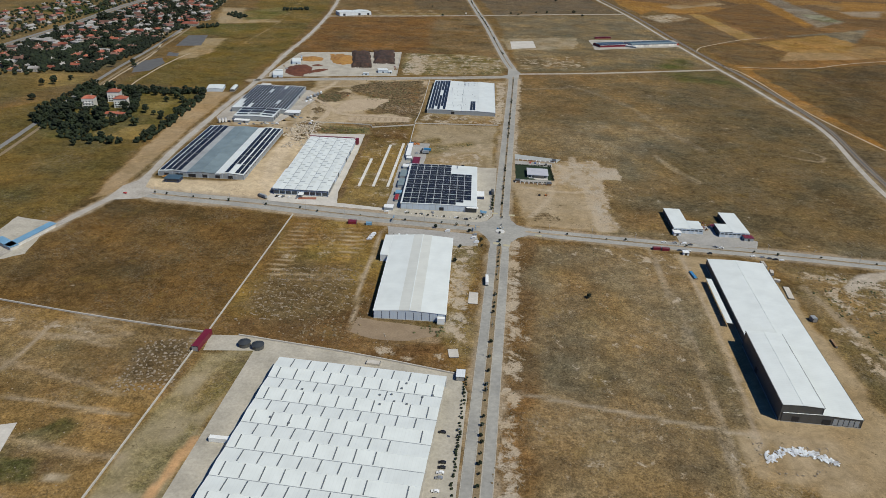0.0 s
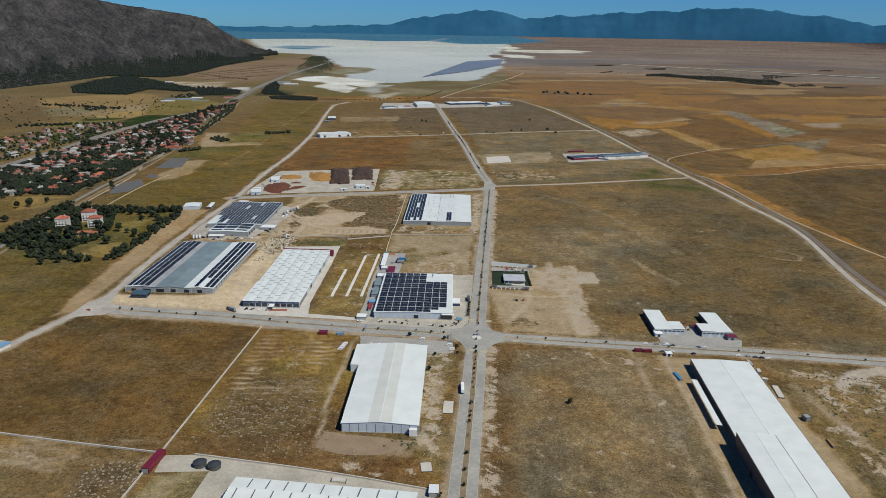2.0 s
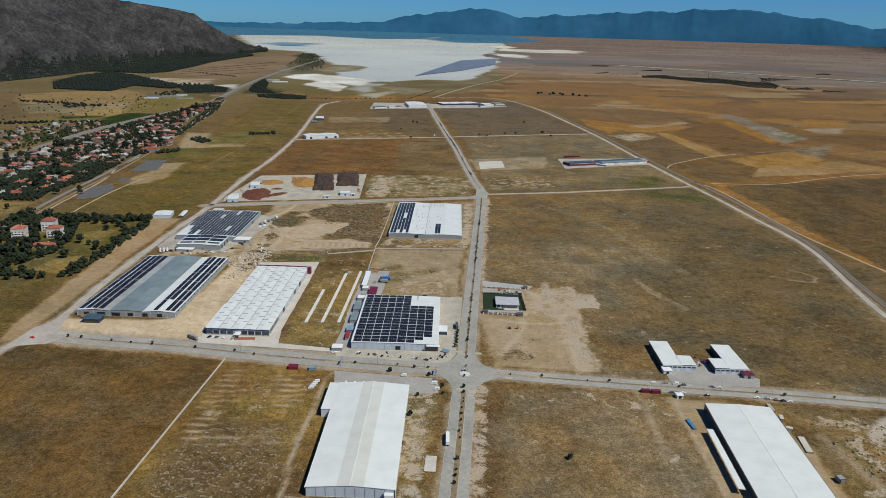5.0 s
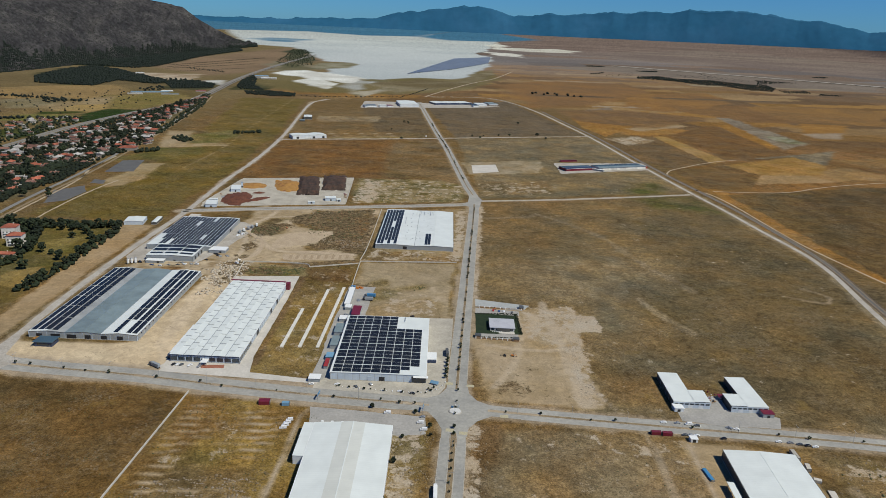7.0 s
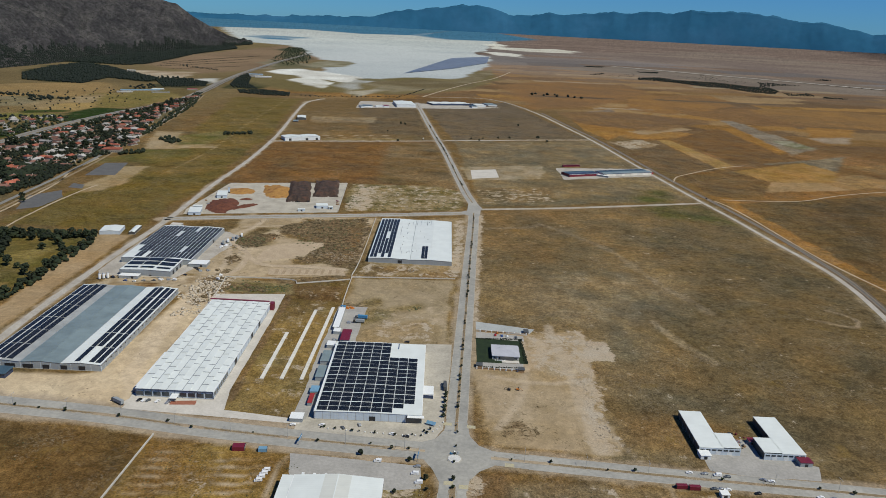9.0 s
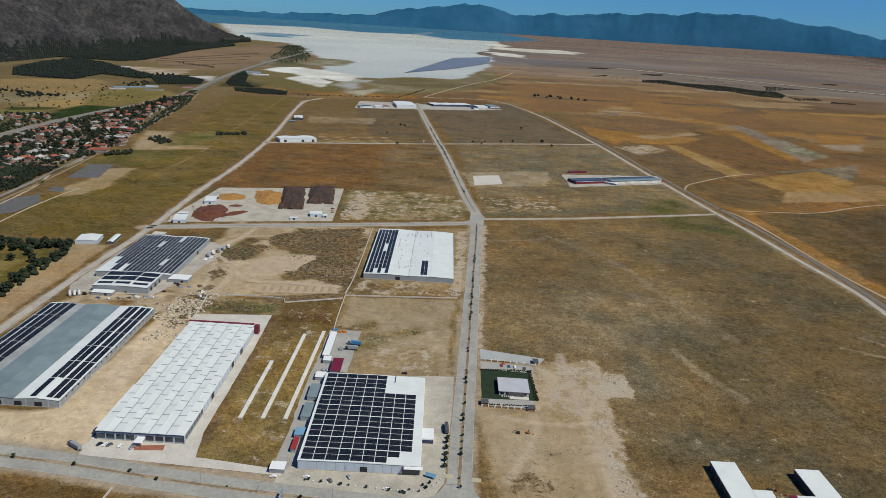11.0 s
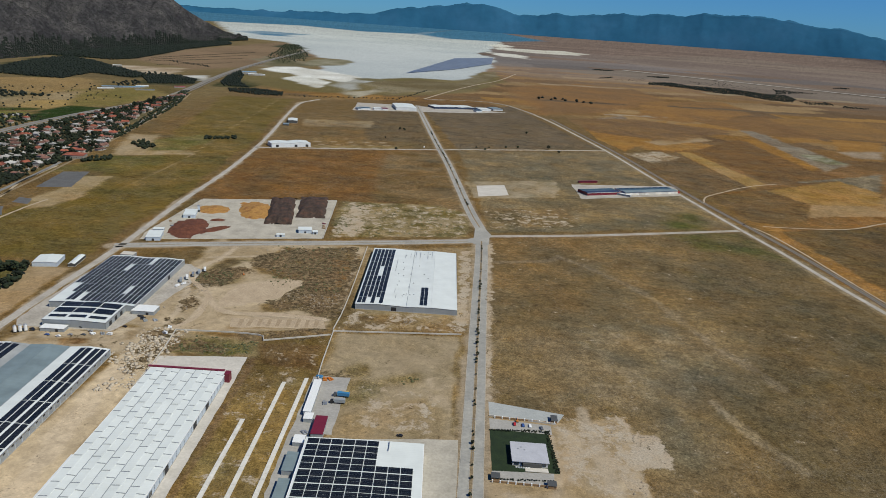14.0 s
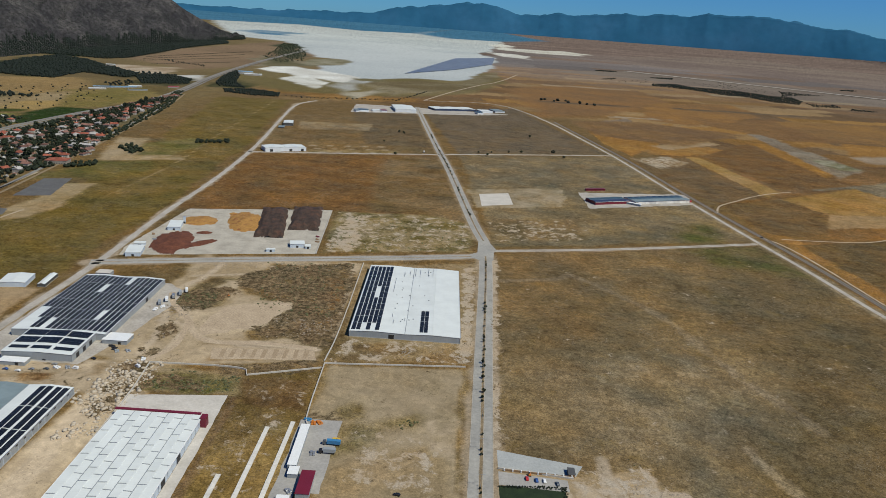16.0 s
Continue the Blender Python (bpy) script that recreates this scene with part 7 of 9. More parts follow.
for k, (x, y, w, d, m) in enumerate(((-300, 2160, 30, 30, BLUE_ROOF), (-262, 2175, 26, 20, WHITE_ROOF), (-240, 2180, 18, 26, MAROON), (80, 2380, 40, 50, WHITE_ROOF), (122, 2420, 36, 60, GREY_ROOF), (60, 2320, 20, 30, BLUE_ROOF), (-318, 2140, 10, 40, GREY_ROOF))):
    o = thing("far_shed", "low sheet-roofed shed in a far yard", "shed", x, y, 20, group="far yard sheds")
    boxed("shed_wall", o, WHITE_CLAD, (0, 0, 0), (w, d, 5))
    boxed("shed_roof", o, m, (0, 0, 5), (w + 1, d + 1, 0.5), 0.1)

# works and houses along the highway
for x, y, w, d, h, t, m, lab in ((-1128, 2275, 130, 18, 6, 31, LIGHTBLUE, "long pale blue-roofed works hall"), (-1090, 2335, 40, 26, 6, 31, WHITE_ROOF, "white works hall by the wood"), (-1150, 2200, 50, 14, 5, 31, WHITE_ROOF, "long white works shed"),
                                 (-975, 3190, 60, 40, 16, 20, LIGHTBLUE, "tall pale blue plant beside the lake"), (-930, 3150, 70, 30, 8, 20, WHITE_ROOF, "white plant hall beside the lake"), (-985, 2395, 36, 16, 7, 20, RED_SHEET, "red-roofed house in the wood"),
                                 (-1514, 3050, 34, 26, 14, 20, WHITE_ROOF, "white quarry building on the slope"), (-900, 2110, 22, 12, 6, 20, WHITE_ROOF, "white flat-roofed roadside house"), (-886, 2160, 24, 12, 6, 20, RED_SHEET, "pale red-roofed house beside the highway"), (-1040, 2240, 60, 10, 5, 31, GREY_ROOF, "long grey works shed")):
    fx, fy, fz = far(x, y)
    o = thing("roadside_works", lab, "works", fx, fy, t, fz)
    h *= 0.62
    boxed("works_wall", o, VILLAGE_WALL, (0, 0, -1), (w, d, h + 1))
    boxed("works_roof", o, m, (0, 0, h), (w + 1, d + 1, 0.6), 0.2)
    for k in range(int(w / 12)):
        boxed("works_gate", o, GREY_CLAD, (-w / 2 + 6 + 12 * k, -d / 2 - 0.1, 0), (4, 0.2, h * 0.5))

# small white buildings by the western lane
for nm, lab, x, y, w, d, h, t in (("white_barn", "small white barn beside the brown strip", -413, 584, 24, 26, 4.6, 12), ("white_annex", "narrow white roof beside the barn", -387, 592, 7, 30, 3.2, 8)):
    b_ = make_hall(nm, lab, x, y, w, d, h, t, PALE_CLAD if nm == "white_barn" else DARK_CLAD, [WHITE_ROOF], (4, 5), 1, 0.9)
blue = thing("blue_roofed_store", "long low store with a bright blue roof", "store", -381, 50, -12)
boxed("store_wall", blue, OFF_WHITE, (0, 0, 0), (7, 50, 3.2))
boxed("store_roof", blue, LIGHTBLUE, (0, 0, 3.2), (8, 52, 0.4), 0.1)
blue = thing("blue_roofed_store", "low store with a bright blue roof", "store", -392, 32, 60)
boxed("store_wall", blue, OFF_WHITE, (0, 0, 0), (7, 26, 3.2))
boxed("store_roof", blue, LIGHTBLUE, (0, 0, 3.2), (8, 27, 0.4), 0.1)
# yard huts
for k, (x, y, w, d, h, t, m) in enumerate(((-348, 698, 16, 28, 4.5, 14, WHITE_ROOF), (-354, 724, 12, 8, 3.5, 14, WHITE_ROOF), (-345, 806, 15, 30, 4.5, 14, WHITE_ROOF), (-341, 826, 3, 3, 9, 14, STEEL), (-180, 768, 17, 14, 4.5, 14, WHITE_ROOF), (-166, 764, 6, 8, 3, 14, WHITE_ROOF), (-205, 740, 10, 5, 3, 14, WHITE_ROOF))):
    o = thing("yard_hut", "white sheet-roofed hut in the heap yard", "hut", x, y, t, group="yard huts")
    boxed("hut_wall", o, PALE_CLAD, (0, 0, 0), (w, d, h))
    boxed("hut_roof", o, m, (0, 0, h), (w + 0.8, d + 0.8, 0.4), 0.1)
    boxed("hut_door", o, DARK, (0, -d / 2 - 0.05, 0), (2.6, 0.12, 2.6))
# lean-tos along the lane behind the solar hall
for k, (x, y, w, d, h, m, lab) in enumerate(((-80, 345, 5.4, 47, 3.6, WHITE_PAINT, "long narrow white shelter"), (-67, 305, 8, 23, 4, MAROON, "shed with a dark red roof"), (-77, 317, 6, 8, 3, WHITE_PAINT, "small white site hut"),
                                              (-77, 288, 7, 9, 3, WHITE_PAINT, "small white and blue site hut"), (-76, 262, 8, 20, 3.4, GREY_ROOF, "grey lean-to roof"), (-75, 234, 7, 20, 3.4, GREY_ROOF, "grey lean-to roof"),
                                              (-74.5, 206, 6, 9, 3, LIGHTBLUE, "small blue-roofed shed"), (-74.5, 192, 3, 14, 2.8, RED_SHEET, "red trailer-like store"), (-79, 166, 9, 8, 3, WHITE_PAINT, "white gate hut"))):
    o = thing("service_shed", lab + " in the service lane", "shed", x, y, 2)
    boxed("shed_wall", o, GREY_CLAD, (0, 0, 0), (w, d, h))
    boxed("shed_roof", o, m, (0, 0, h), (w + 0.5, d + 0.5, 0.25), 0.05)
# three long beams lying in the grass
for x, y0, y1 in ((-120.5, 221, 310), (-105.5, 223, 366), (-90, 224, 375)):
    o = thing("concrete_beam", "long pale concrete foundation strip in the grass", "foundation", x, (y0 + y1) / 2, 0.8, group="concrete strips")
    boxed("beam_body", o, BEAM, (0, 0, 0), (2.9, y1 - y0, 0.9), 0.06)
    for k in range(int((y1 - y0) / 6)):
        boxed("beam_joint", o, PALE_CONCRETE, (0, -(y1 - y0) / 2 + 3 + 6 * k, 0.9), (2.8, 0.14, 0.03))
# ---- trees and scrub ----
ICO_V, ICO_F = None, None
_bm = bmesh.new()
bmesh.ops.create_icosphere(_bm, subdivisions=1, radius=1.0)
ICO_V = np.array([v.co[:] for v in _bm.verts])
ICO_F = np.array([[v.index for v in f.verts] for f in _bm.faces])
_bm.free()


def clumps(name, centres, sizes, material, seed=0, flat=0.8):
    """One mesh of many small uneven leaf clumps or stones."""
    rng = np.random.default_rng(seed)
    n, k = len(centres), len(ICO_V)
    v = ICO_V[None] * (1 + rng.uniform(-0.38, 0.3, (n, k, 1)))
    v = v * np.stack([rng.uniform(0.7, 1.3, n), rng.uniform(0.7, 1.3, n), np.full(n, flat)], 1)[:, None, :] * np.asarray(sizes)[:, None, None]
    a = rng.uniform(0, 6.28, n)
    c, s = np.cos(a)[:, None], np.sin(a)[:, None]
    v = np.stack([v[..., 0] * c - v[..., 1] * s, v[..., 0] * s + v[..., 1] * c, v[..., 2]], -1) + np.asarray(centres)[:, None, :]
    co = v.reshape(-1, 3)
    tri = (ICO_F[None] + (np.arange(n) * k)[:, None, None]).reshape(-1, 3)
    me = bpy.data.meshes.new(name)
    me.vertices.add(len(co))
    me.vertices.foreach_set("co", co.ravel())
    me.loops.add(tri.size)
    me.loops.foreach_set("vertex_index", tri.ravel())
    me.polygons.add(len(tri))
    me.polygons.foreach_set("loop_start", np.arange(0, tri.size, 3))
    me.update(calc_edges=True)
    me.materials.append(material)
    return me


def trunk_data(height, radius, seed):
    rnd = random.Random(seed)
    bm = bmesh.new()
    def limb(a, b, ra, rb):
        d = Vector(b) - Vector(a)
        m = Matrix.Translation((Vector(a) + Vector(b)) / 2) @ d.to_track_quat("Z", "Y").to_matrix().to_4x4()
        bmesh.ops.create_cone(bm, cap_ends=True, segments=6, radius1=ra, radius2=rb, depth=d.length, matrix=m)
    limb((0, 0, 0), (0, 0, height * 0.55), radius, radius * 0.6)
    for k in range(4):
        t = k * 1.6 + rnd.uniform(-0.4, 0.4)
        limb((0, 0, height * 0.38), (math.cos(t) * height * 0.28, math.sin(t) * height * 0.28, height * 0.72), radius * 0.5, radius * 0.2)
    me = bpy.data.meshes.new("trunk")
    bm.to_mesh(me)
    bm.free()
    me.materials.append(BARK)
    return me


TREES = []
for k in range(6):
    rng = np.random.default_rng(100 + k)
    n, tall = 46, (1.0, 1.25, 0.9, 1.1, 1.5, 0.8)[k]
    p = rng.normal(0, 1, (n, 3))
    p = p / np.linalg.norm(p, axis=1)[:, None] * rng.uniform(0.35, 1.0, n)[:, None] ** 0.6
    p = p * (0.46, 0.46, 0.36 * tall) + (0, 0, 0.3 + 0.34 * tall)
    p[:, 2] = np.maximum(p[:, 2], 0.22)
    TREES.append((trunk_data(0.8 * tall, 0.035, k), clumps("crown", p, rng.uniform(0.09, 0.19, n), LEAF, k)))


def tree(x, y, size, variant, name="tree", label="dark green broadleaf tree with a rounded crown", group=""):
    t, c = TREES[variant % len(TREES)]
    ob = thing(name, label, name, x, y, (x * 37 + y * 53) % 360, group=group)
    ob.scale = (size, size, size)
    for nm, me in (("trunk", t), ("crown", c)):
        o = new(nm, me)
        o.parent = ob
    return ob


def spots(poly, spacing, seed, tries=None, spare=()):
    """Random places within an outline, at least so far apart."""
    rnd = random.Random(seed)
    px, py = [p[0] for p in poly], [p[1] for p in poly]
    out, cell = [], {}
    for _ in range(tries or 4000):
        x, y = rnd.uniform(min(px), max(px)), rnd.uniform(min(py), max(py))
        key = (int(x // spacing), int(y // spacing))
        if any(math.hypot(x - a, y - b) < spacing for i in (-1, 0, 1) for j in (-1, 0, 1) for a, b in cell.get((key[0] + i, key[1] + j), ())):
            continue
        odd = False
        for (ax, ay), (bx, by) in zip(poly, poly[1:] + poly[:1]):
            if (ay > y) != (by > y) and x < ax + (y - ay) * (bx - ax) / (by - ay):
                odd = not odd
        if odd and not any(math.hypot(x - a, y - b) < r for a, b, r in spare):
            cell.setdefault(key, []).append((x, y))
            out.append((x, y))
    return out


def line_spots(pts, spacing, seed, spread=1.0):
    rnd = random.Random(seed)
    return [(x + rnd.uniform(-spread, spread), y + rnd.uniform(-spread, spread)) for x, y in along(pts, spacing)]


# grove with big houses
VILLAS = [(-546, 455, 16, 14, 13, 12), (-528, 492, 17, 15, 14, 15), (-503, 462, 17, 14, 13, 10), (-492, 418, 26, 9, 4, 5)]
GROVE = [(-578, 466), (-590, 513), (-590, 560), (-527, 545), (-500, 512), (-485, 470), (-470, 430), (-468, 395), (-482, 345), (-499, 330), (-545, 344), (-590, 383), (-590, 437)]
spare = [(a, b, 16) for a, b, *_ in VILLAS] + [(a + 2, b - 20, 11) for a, b, *_ in VILLAS]
k = 0
for x, y in spots(GROVE, 13.5, 5, 3500, spare):
    tree(x, y, 9.0 + (k * 7 % 5), k, group="grove trees")
    k += 1
for pts in ([(-535, 556), (-475, 545), (-426, 566)], [(-428, 552), (-475, 532), (-530, 540)], [(-426, 565), (-416, 530), (-418, 482), (-408, 398), (-411, 315)], [(-474, 448), (-445, 436), (-424, 418)], [(-512, 322), (-470, 318), (-432, 312)], [(-560, 380), (-595, 470), (-600, 560)]):
    for x, y in line_spots(pts, 11.0, k, 3.0):
        tree(x, y, 7 + (k * 5 % 4), k, group="hedgerow trees")
        k += 1
for x, y in ((-448, 520), (-455, 500), (-432, 500), (-470, 395), (-445, 380), (-462, 300), (-478, 292), (-440, 305), (-634, 690), (-600, 700), (-612, 720), (-660, 560), (-668, 575), (-650, 590), (-672, 548), (-640, 470)):
    tree(x, y, 8 + k % 4, k, group="single trees")
    k += 1


def house_parts(ob, w, d, h, roof_mat, pitch=0.32, storeys=1, gable=False):
    boxed("wall", ob, OFF_WHITE if storeys > 1 else VILLAGE_WALL, (0, 0, 0), (w, d, h))
    r, e = min(w, d) * pitch, 0.6
    a, b = w / 2 + e, d / 2 + e
    ridge = max(0.0, (w - d) / 2) if w > d else 0.0
    ry = max(0.0, (d - w) / 2) if d >= w else 0.0
    v = [(-a, -b, h), (a, -b, h), (a, b, h), (-a, b, h), (-ridge - 0.01, -ry, h + r), (ridge + 0.01, ry, h + r)]
    f = [(0, 1, 5, 4), (1, 2, 5), (2, 3, 4, 5), (3, 0, 4), (3, 2, 1, 0)]
    if ry:
        f = [(0, 1, 4), (1, 2, 5, 4), (2, 3, 5), (3, 0, 4, 5), (3, 2, 1, 0)]
    if gable:
        v = [(-a, -b, h), (a, -b, h), (a, b, h), (-a, b, h), (-a, 0, h + r), (a, 0, h + r)]
        f = [(0, 1, 5, 4), (1, 2, 5), (2, 3, 4, 5), (3, 0, 4), (3, 2, 1, 0)]
    key = ("gable" if gable else "hip", w, d, h, roof_mat.name)
    if key not in BOXES:
        me = bpy.data.meshes.new("roof")
        me.from_pydata(v, [], f)
        me.materials.append(roof_mat)
        BOXES[key] = me
    roof = new("roof", BOXES[key])
    roof.parent = ob
    boxed("chimney", roof, OFF_WHITE, (w * 0.2, d * 0.12, h + r * 0.4), (0.8, 0.8, r * 0.6 + 0.6))
    for s in range(storeys):
        for i in range(max(1, int(w / 4))):
            boxed("window", ob, GLASS, (-w / 2 + 2 + i * 4 + (w % 4) / 2, -d / 2 - 0.04, 1.0 + 3.2 * s), (1.5, 0.1, 1.5))


for i, (x, y, w, d, h, t) in enumerate(VILLAS):
    o = thing("apartment_house", "white multi-storey house with an orange-red tiled roof" if h > 5 else "low long house with an orange-red tiled roof", "house", x, y, t)
    house_parts(o, w, d, h, ROOF_TILE, 0.25, 3 if h > 5 else 1)
    if h > 5:
        for s in range(2):
            boxed("balcony", o, WHITE_PAINT, (0, -d / 2 - 0.7, 3.2 + 3.2 * s), (w * 0.6, 1.3, 1.0), 0.05)

VILLAGE = [(-860, 640), (-740, 610), (-672, 690), (-662, 790), (-690, 900), (-668, 1000), (-700, 1130), (-662, 1190), (-715, 1350), (-800, 1640), (-850, 1960), (-890, 2190), (-910, 2000), (-908, 1700), (-905, 1460), (-900, 1200), (-895, 1000), (-890, 820)]
VILLAGE_W = [(-950, 860), (-955, 1240), (-975, 1480), (-1040, 1560), (-1120, 1380), (-1130, 1050), (-1040, 860)]
rnd = random.Random(11)
SIZES = [(13, 10, 3.6), (10, 8, 3.0), (15, 11, 5.4), (12, 11, 6.0), (8, 6, 2.8), (20, 9, 3.2), (6, 5, 2.4), (24, 12, 4.0)]
homes = [(x, y) for x, y in spots(VILLAGE, 17.0, 3, 20000) if math.sin(x * 0.031 + 1.0) * math.sin(y * 0.023) + rnd.uniform(-0.7, 0.7) > -0.42][:285] + spots(VILLAGE_W, 26.0, 4, 1500)[:75]
for i, (x, y) in enumerate(homes):
    w, d, h = SIZES[rnd.randrange(8)]
    m = (ROOF_TILE, BROWN_TILE, BROWN_TILE, BROWN_TILE, PALE_TILE, ROOF_TILE, PALE_TILE)[rnd.randrange(7)]
    words = {"red_roof_tile": "orange-red tiled roof", "brown_roof_tile": "brown tiled roof", "weathered_roof": "grey weathered roof"}[m.name]
    o = thing("house", "small pale village house with a " + words, "house", x, y, rnd.choice((-8, 4, 82, 95)) + rnd.uniform(-8, 8), group="village houses")
    house_parts(o, w, d, h, m, 0.3 if i % 3 else 0.2, 1, i % 5 > 1)
for x, y, w, d, h, t, m, lab in ((-672, 1120, 34, 26, 6, 12, ROOF_TILE, "large hall with an orange tiled roof"), (-858, 860, 60, 16, 5, -12, PALE_TILE, "long pale flat hall by the village"), (-846, 1010, 40, 22, 6, -10, PALE_TILE, "pale large village hall")):
    o = thing("village_hall", lab, "hall", x, y, t)
    house_parts(o, w, d, h, m, 0.14)
k = 0
for x, y in spots(VILLAGE, 13.0, 33, 12000)[:175]:
    if all(abs(x - a) > 9 or abs(y - b) > 8 for a, b in homes):
        tree(x, y, 7.5 + rnd.uniform(0, 7.0), k, group="village trees")
        k += 1


def wood(name, polys, spacing, size, label, material, seed, lift=0.5, tries=6000, spare=()):
    """Woods and hedges too far off to count."""
    pts, rng = [], np.random.default_rng(seed)
    for i, poly in enumerate(polys):
        pts += spots(poly, spacing, seed + i, tries, spare)
    c = [far(x, y, size * lift) for x, y in pts]
    c2 = [(x + rng.uniform(-size, size) * 0.5, y + rng.uniform(-size, size) * 0.5, z + rng.uniform(0, size * 0.5)) for x, y, z in c for _ in (0, 1)]
    me = clumps(name, c + c2, rng.uniform(0.5, 1.0, len(c) * 3) * size, material, seed)
    return tagged(new(name, me), label, "trees", kind="stuff")


wood("grove_thicket", [GROVE, [(-528, 562), (-426, 572), (-422, 556), (-475, 536), (-528, 538)], [(-424, 560), (-412, 530), (-402, 398), (-404, 315), (-414, 315), (-414, 398), (-424, 482), (-424, 530)], [(-512, 328), (-432, 318), (-432, 308), (-512, 314)]], 6.6, 3.6, "dense dark thicket of the grove", LEAF, 55, 0.5, 6000, spare)
wood("village_greenery", [VILLAGE, [(-790, 690), (-880, 820), (-885, 1000), (-905, 1290), (-895, 1290), (-870, 1000), (-860, 830), (-770, 700)], [(-655, 700), (-640, 800), (-662, 960), (-690, 960), (-690, 700)], [(-790, 690), (-700, 640), (-640, 640), (-660, 760), (-700, 790)], [(-880, 700), (-780, 660), (-700, 640), (-760, 760)]], 5.4, 3.3, "dense dark green garden trees of the village", LEAF, 60, 0.7, 12000, [(a, b, 9.0) for a, b in homes])
STANDS = [[(-799, 726), (-788, 807), (-764, 840), (-756, 948), (-710, 949), (-683, 853), (-754, 841), (-717, 691), (-722, 624)], [(-728, 834), (-712, 920), (-690, 920), (-690, 830)]]
wood("village_stand", STANDS, 6.5, 4.6, "tall dark stand of trees at the village's edge", LEAF, 62, 0.8, 5000, [(a, b, 8.0) for a, b in homes])
wood("village_edge_trees", [VILLAGE_W, [(-940, 860), (-950, 1500), (-965, 1500), (-965, 860)], [(-900, 560), (-740, 600), (-700, 640), (-760, 700), (-890, 680)], [(-700, 640), (-668, 700), (-655, 800), (-668, 800), (-684, 720), (-720, 650)]], 13, 3.4, "dark garden trees across the highway", LEAF, 65, 0.6, 1500, [(a, b, 9.0) for a, b in homes])
wood("roadside_trees", [[(-715, 1340), (-700, 1345), (-800, 1900), (-880, 2200), (-900, 2200), (-830, 1890)], [(-905, 1290), (-893, 1290), (-895, 1560), (-915, 1560)], [(-935, 2290), (-860, 1970), (-850, 1990), (-915, 2310)], [(-975, 1240), (-1010, 1400), (-1000, 1540), (-985, 1540), (-990, 1400)]], 9, 3.6, "row of dark trees along the village road", LEAF, 70)
wood("field_grove", [[(-540, 1400), (-480, 1430), (-490, 1455), (-545, 1425)], [(-650, 1290), (-600, 1240), (-590, 1270), (-640, 1330)], [(-650, 1130), (-615, 1140), (-610, 1110), (-640, 1090)], [(-705, 1060), (-680, 1110), (-660, 1090), (-680, 1040)]], 8, 4.0, "small dark grove in the pasture", LEAF, 80)
wood("pine_wood", [[(-1808, 2693), (-1925, 3125), (-1937, 3433), (-1746, 3301), (-1541, 3066), (-1334, 2854), (-1260, 2753), (-1254, 2624), (-1458, 2705), (-1414, 2420), (-1520, 2428), (-1649, 2441)]], 11, 6.0, "dark pine wood at the foot of the mountain", PINE, 90, 0.3, 30000)
wood("pine_wood", [[(-3100, 4600), (-3000, 3150), (-2300, 3350), (-2036, 3057), (-2106, 3486), (-1909, 3486), (-1728, 3459), (-1699, 3648), (-1913, 5027), (-1973, 6099), (-2120, 6500), (-2650, 5500)]], 13, 6.2, "dark pine wood under the rocky slope", PINE, 92, 0.3, 40000)
wood("pine_wood", [[(-1225, 2656), (-1265, 2784), (-1165, 2870), (-1130, 2800), (-1050, 2740), (-1000, 2560), (-1124, 2458)], [(-942, 2695), (-1017, 3029), (-1057, 3323), (-1004, 3208), (-883, 2754), (-796, 2577), (-890, 2571)], [(-841, 2485), (-794, 2501), (-753, 2537), (-645, 2482), (-619, 2367), (-698, 2348), (-802, 2380)]], 10, 4.6, "dark pine wood beside the highway", PINE, 95, 0.3, 12000)
wood("works_trees", [[(-1219, 2392), (-1192, 2533), (-1125, 2404), (-1170, 2310)], [(-1280, 2731), (-1319, 2911), (-1237, 2931), (-1195, 2623)], [(-904, 1805), (-906, 1958), (-916, 2093), (-874, 2017), (-864, 1862), (-870, 1758)], [(-1303, 1895), (-1283, 1969), (-1231, 1882), (-1259, 1826)]], 17, 4.6, "dark trees round the works", PINE, 97, 0.4, 400)
wood("hedge_row", [[(-630, 2425), (-545, 2405), (-437, 2468), (-242, 2553), (-240, 2535), (-430, 2440), (-540, 2385)], [(-240, 2532), (-195, 2756), (-153, 3009), (-150, 2974), (-187, 2732), (-234, 2505)], [(-1544, 3701), (-1268, 3504), (-1245, 3430), (-1510, 3610)]], 16, 3.0, "dark broken hedge along the northern lane", PINE, 98, 0.3, 900)
wood("shore_thicket", [[(-1460, 5579), (-1756, 7058), (-1613, 7030), (-1164, 5315), (-1010, 4500), (-1060, 4150), (-1310, 4700)]], 26, 3.4, "low green thicket on the lake's shore", LEAF, 99, 0.2, 5000)
wood("far_tree_belt", [[(1218, 4815), (1405, 5003), (1490, 4780), (1731, 4765), (1850, 4480), (1977, 4468), (1930, 4208), (1781, 3895), (1670, 3938), (1600, 4230), (1501, 4200), (1381, 4500), (1254, 4600), (1173, 4619)]], 9, 3.2, "dark belt of trees far over the plain", PINE, 110, 0.3, 7000)
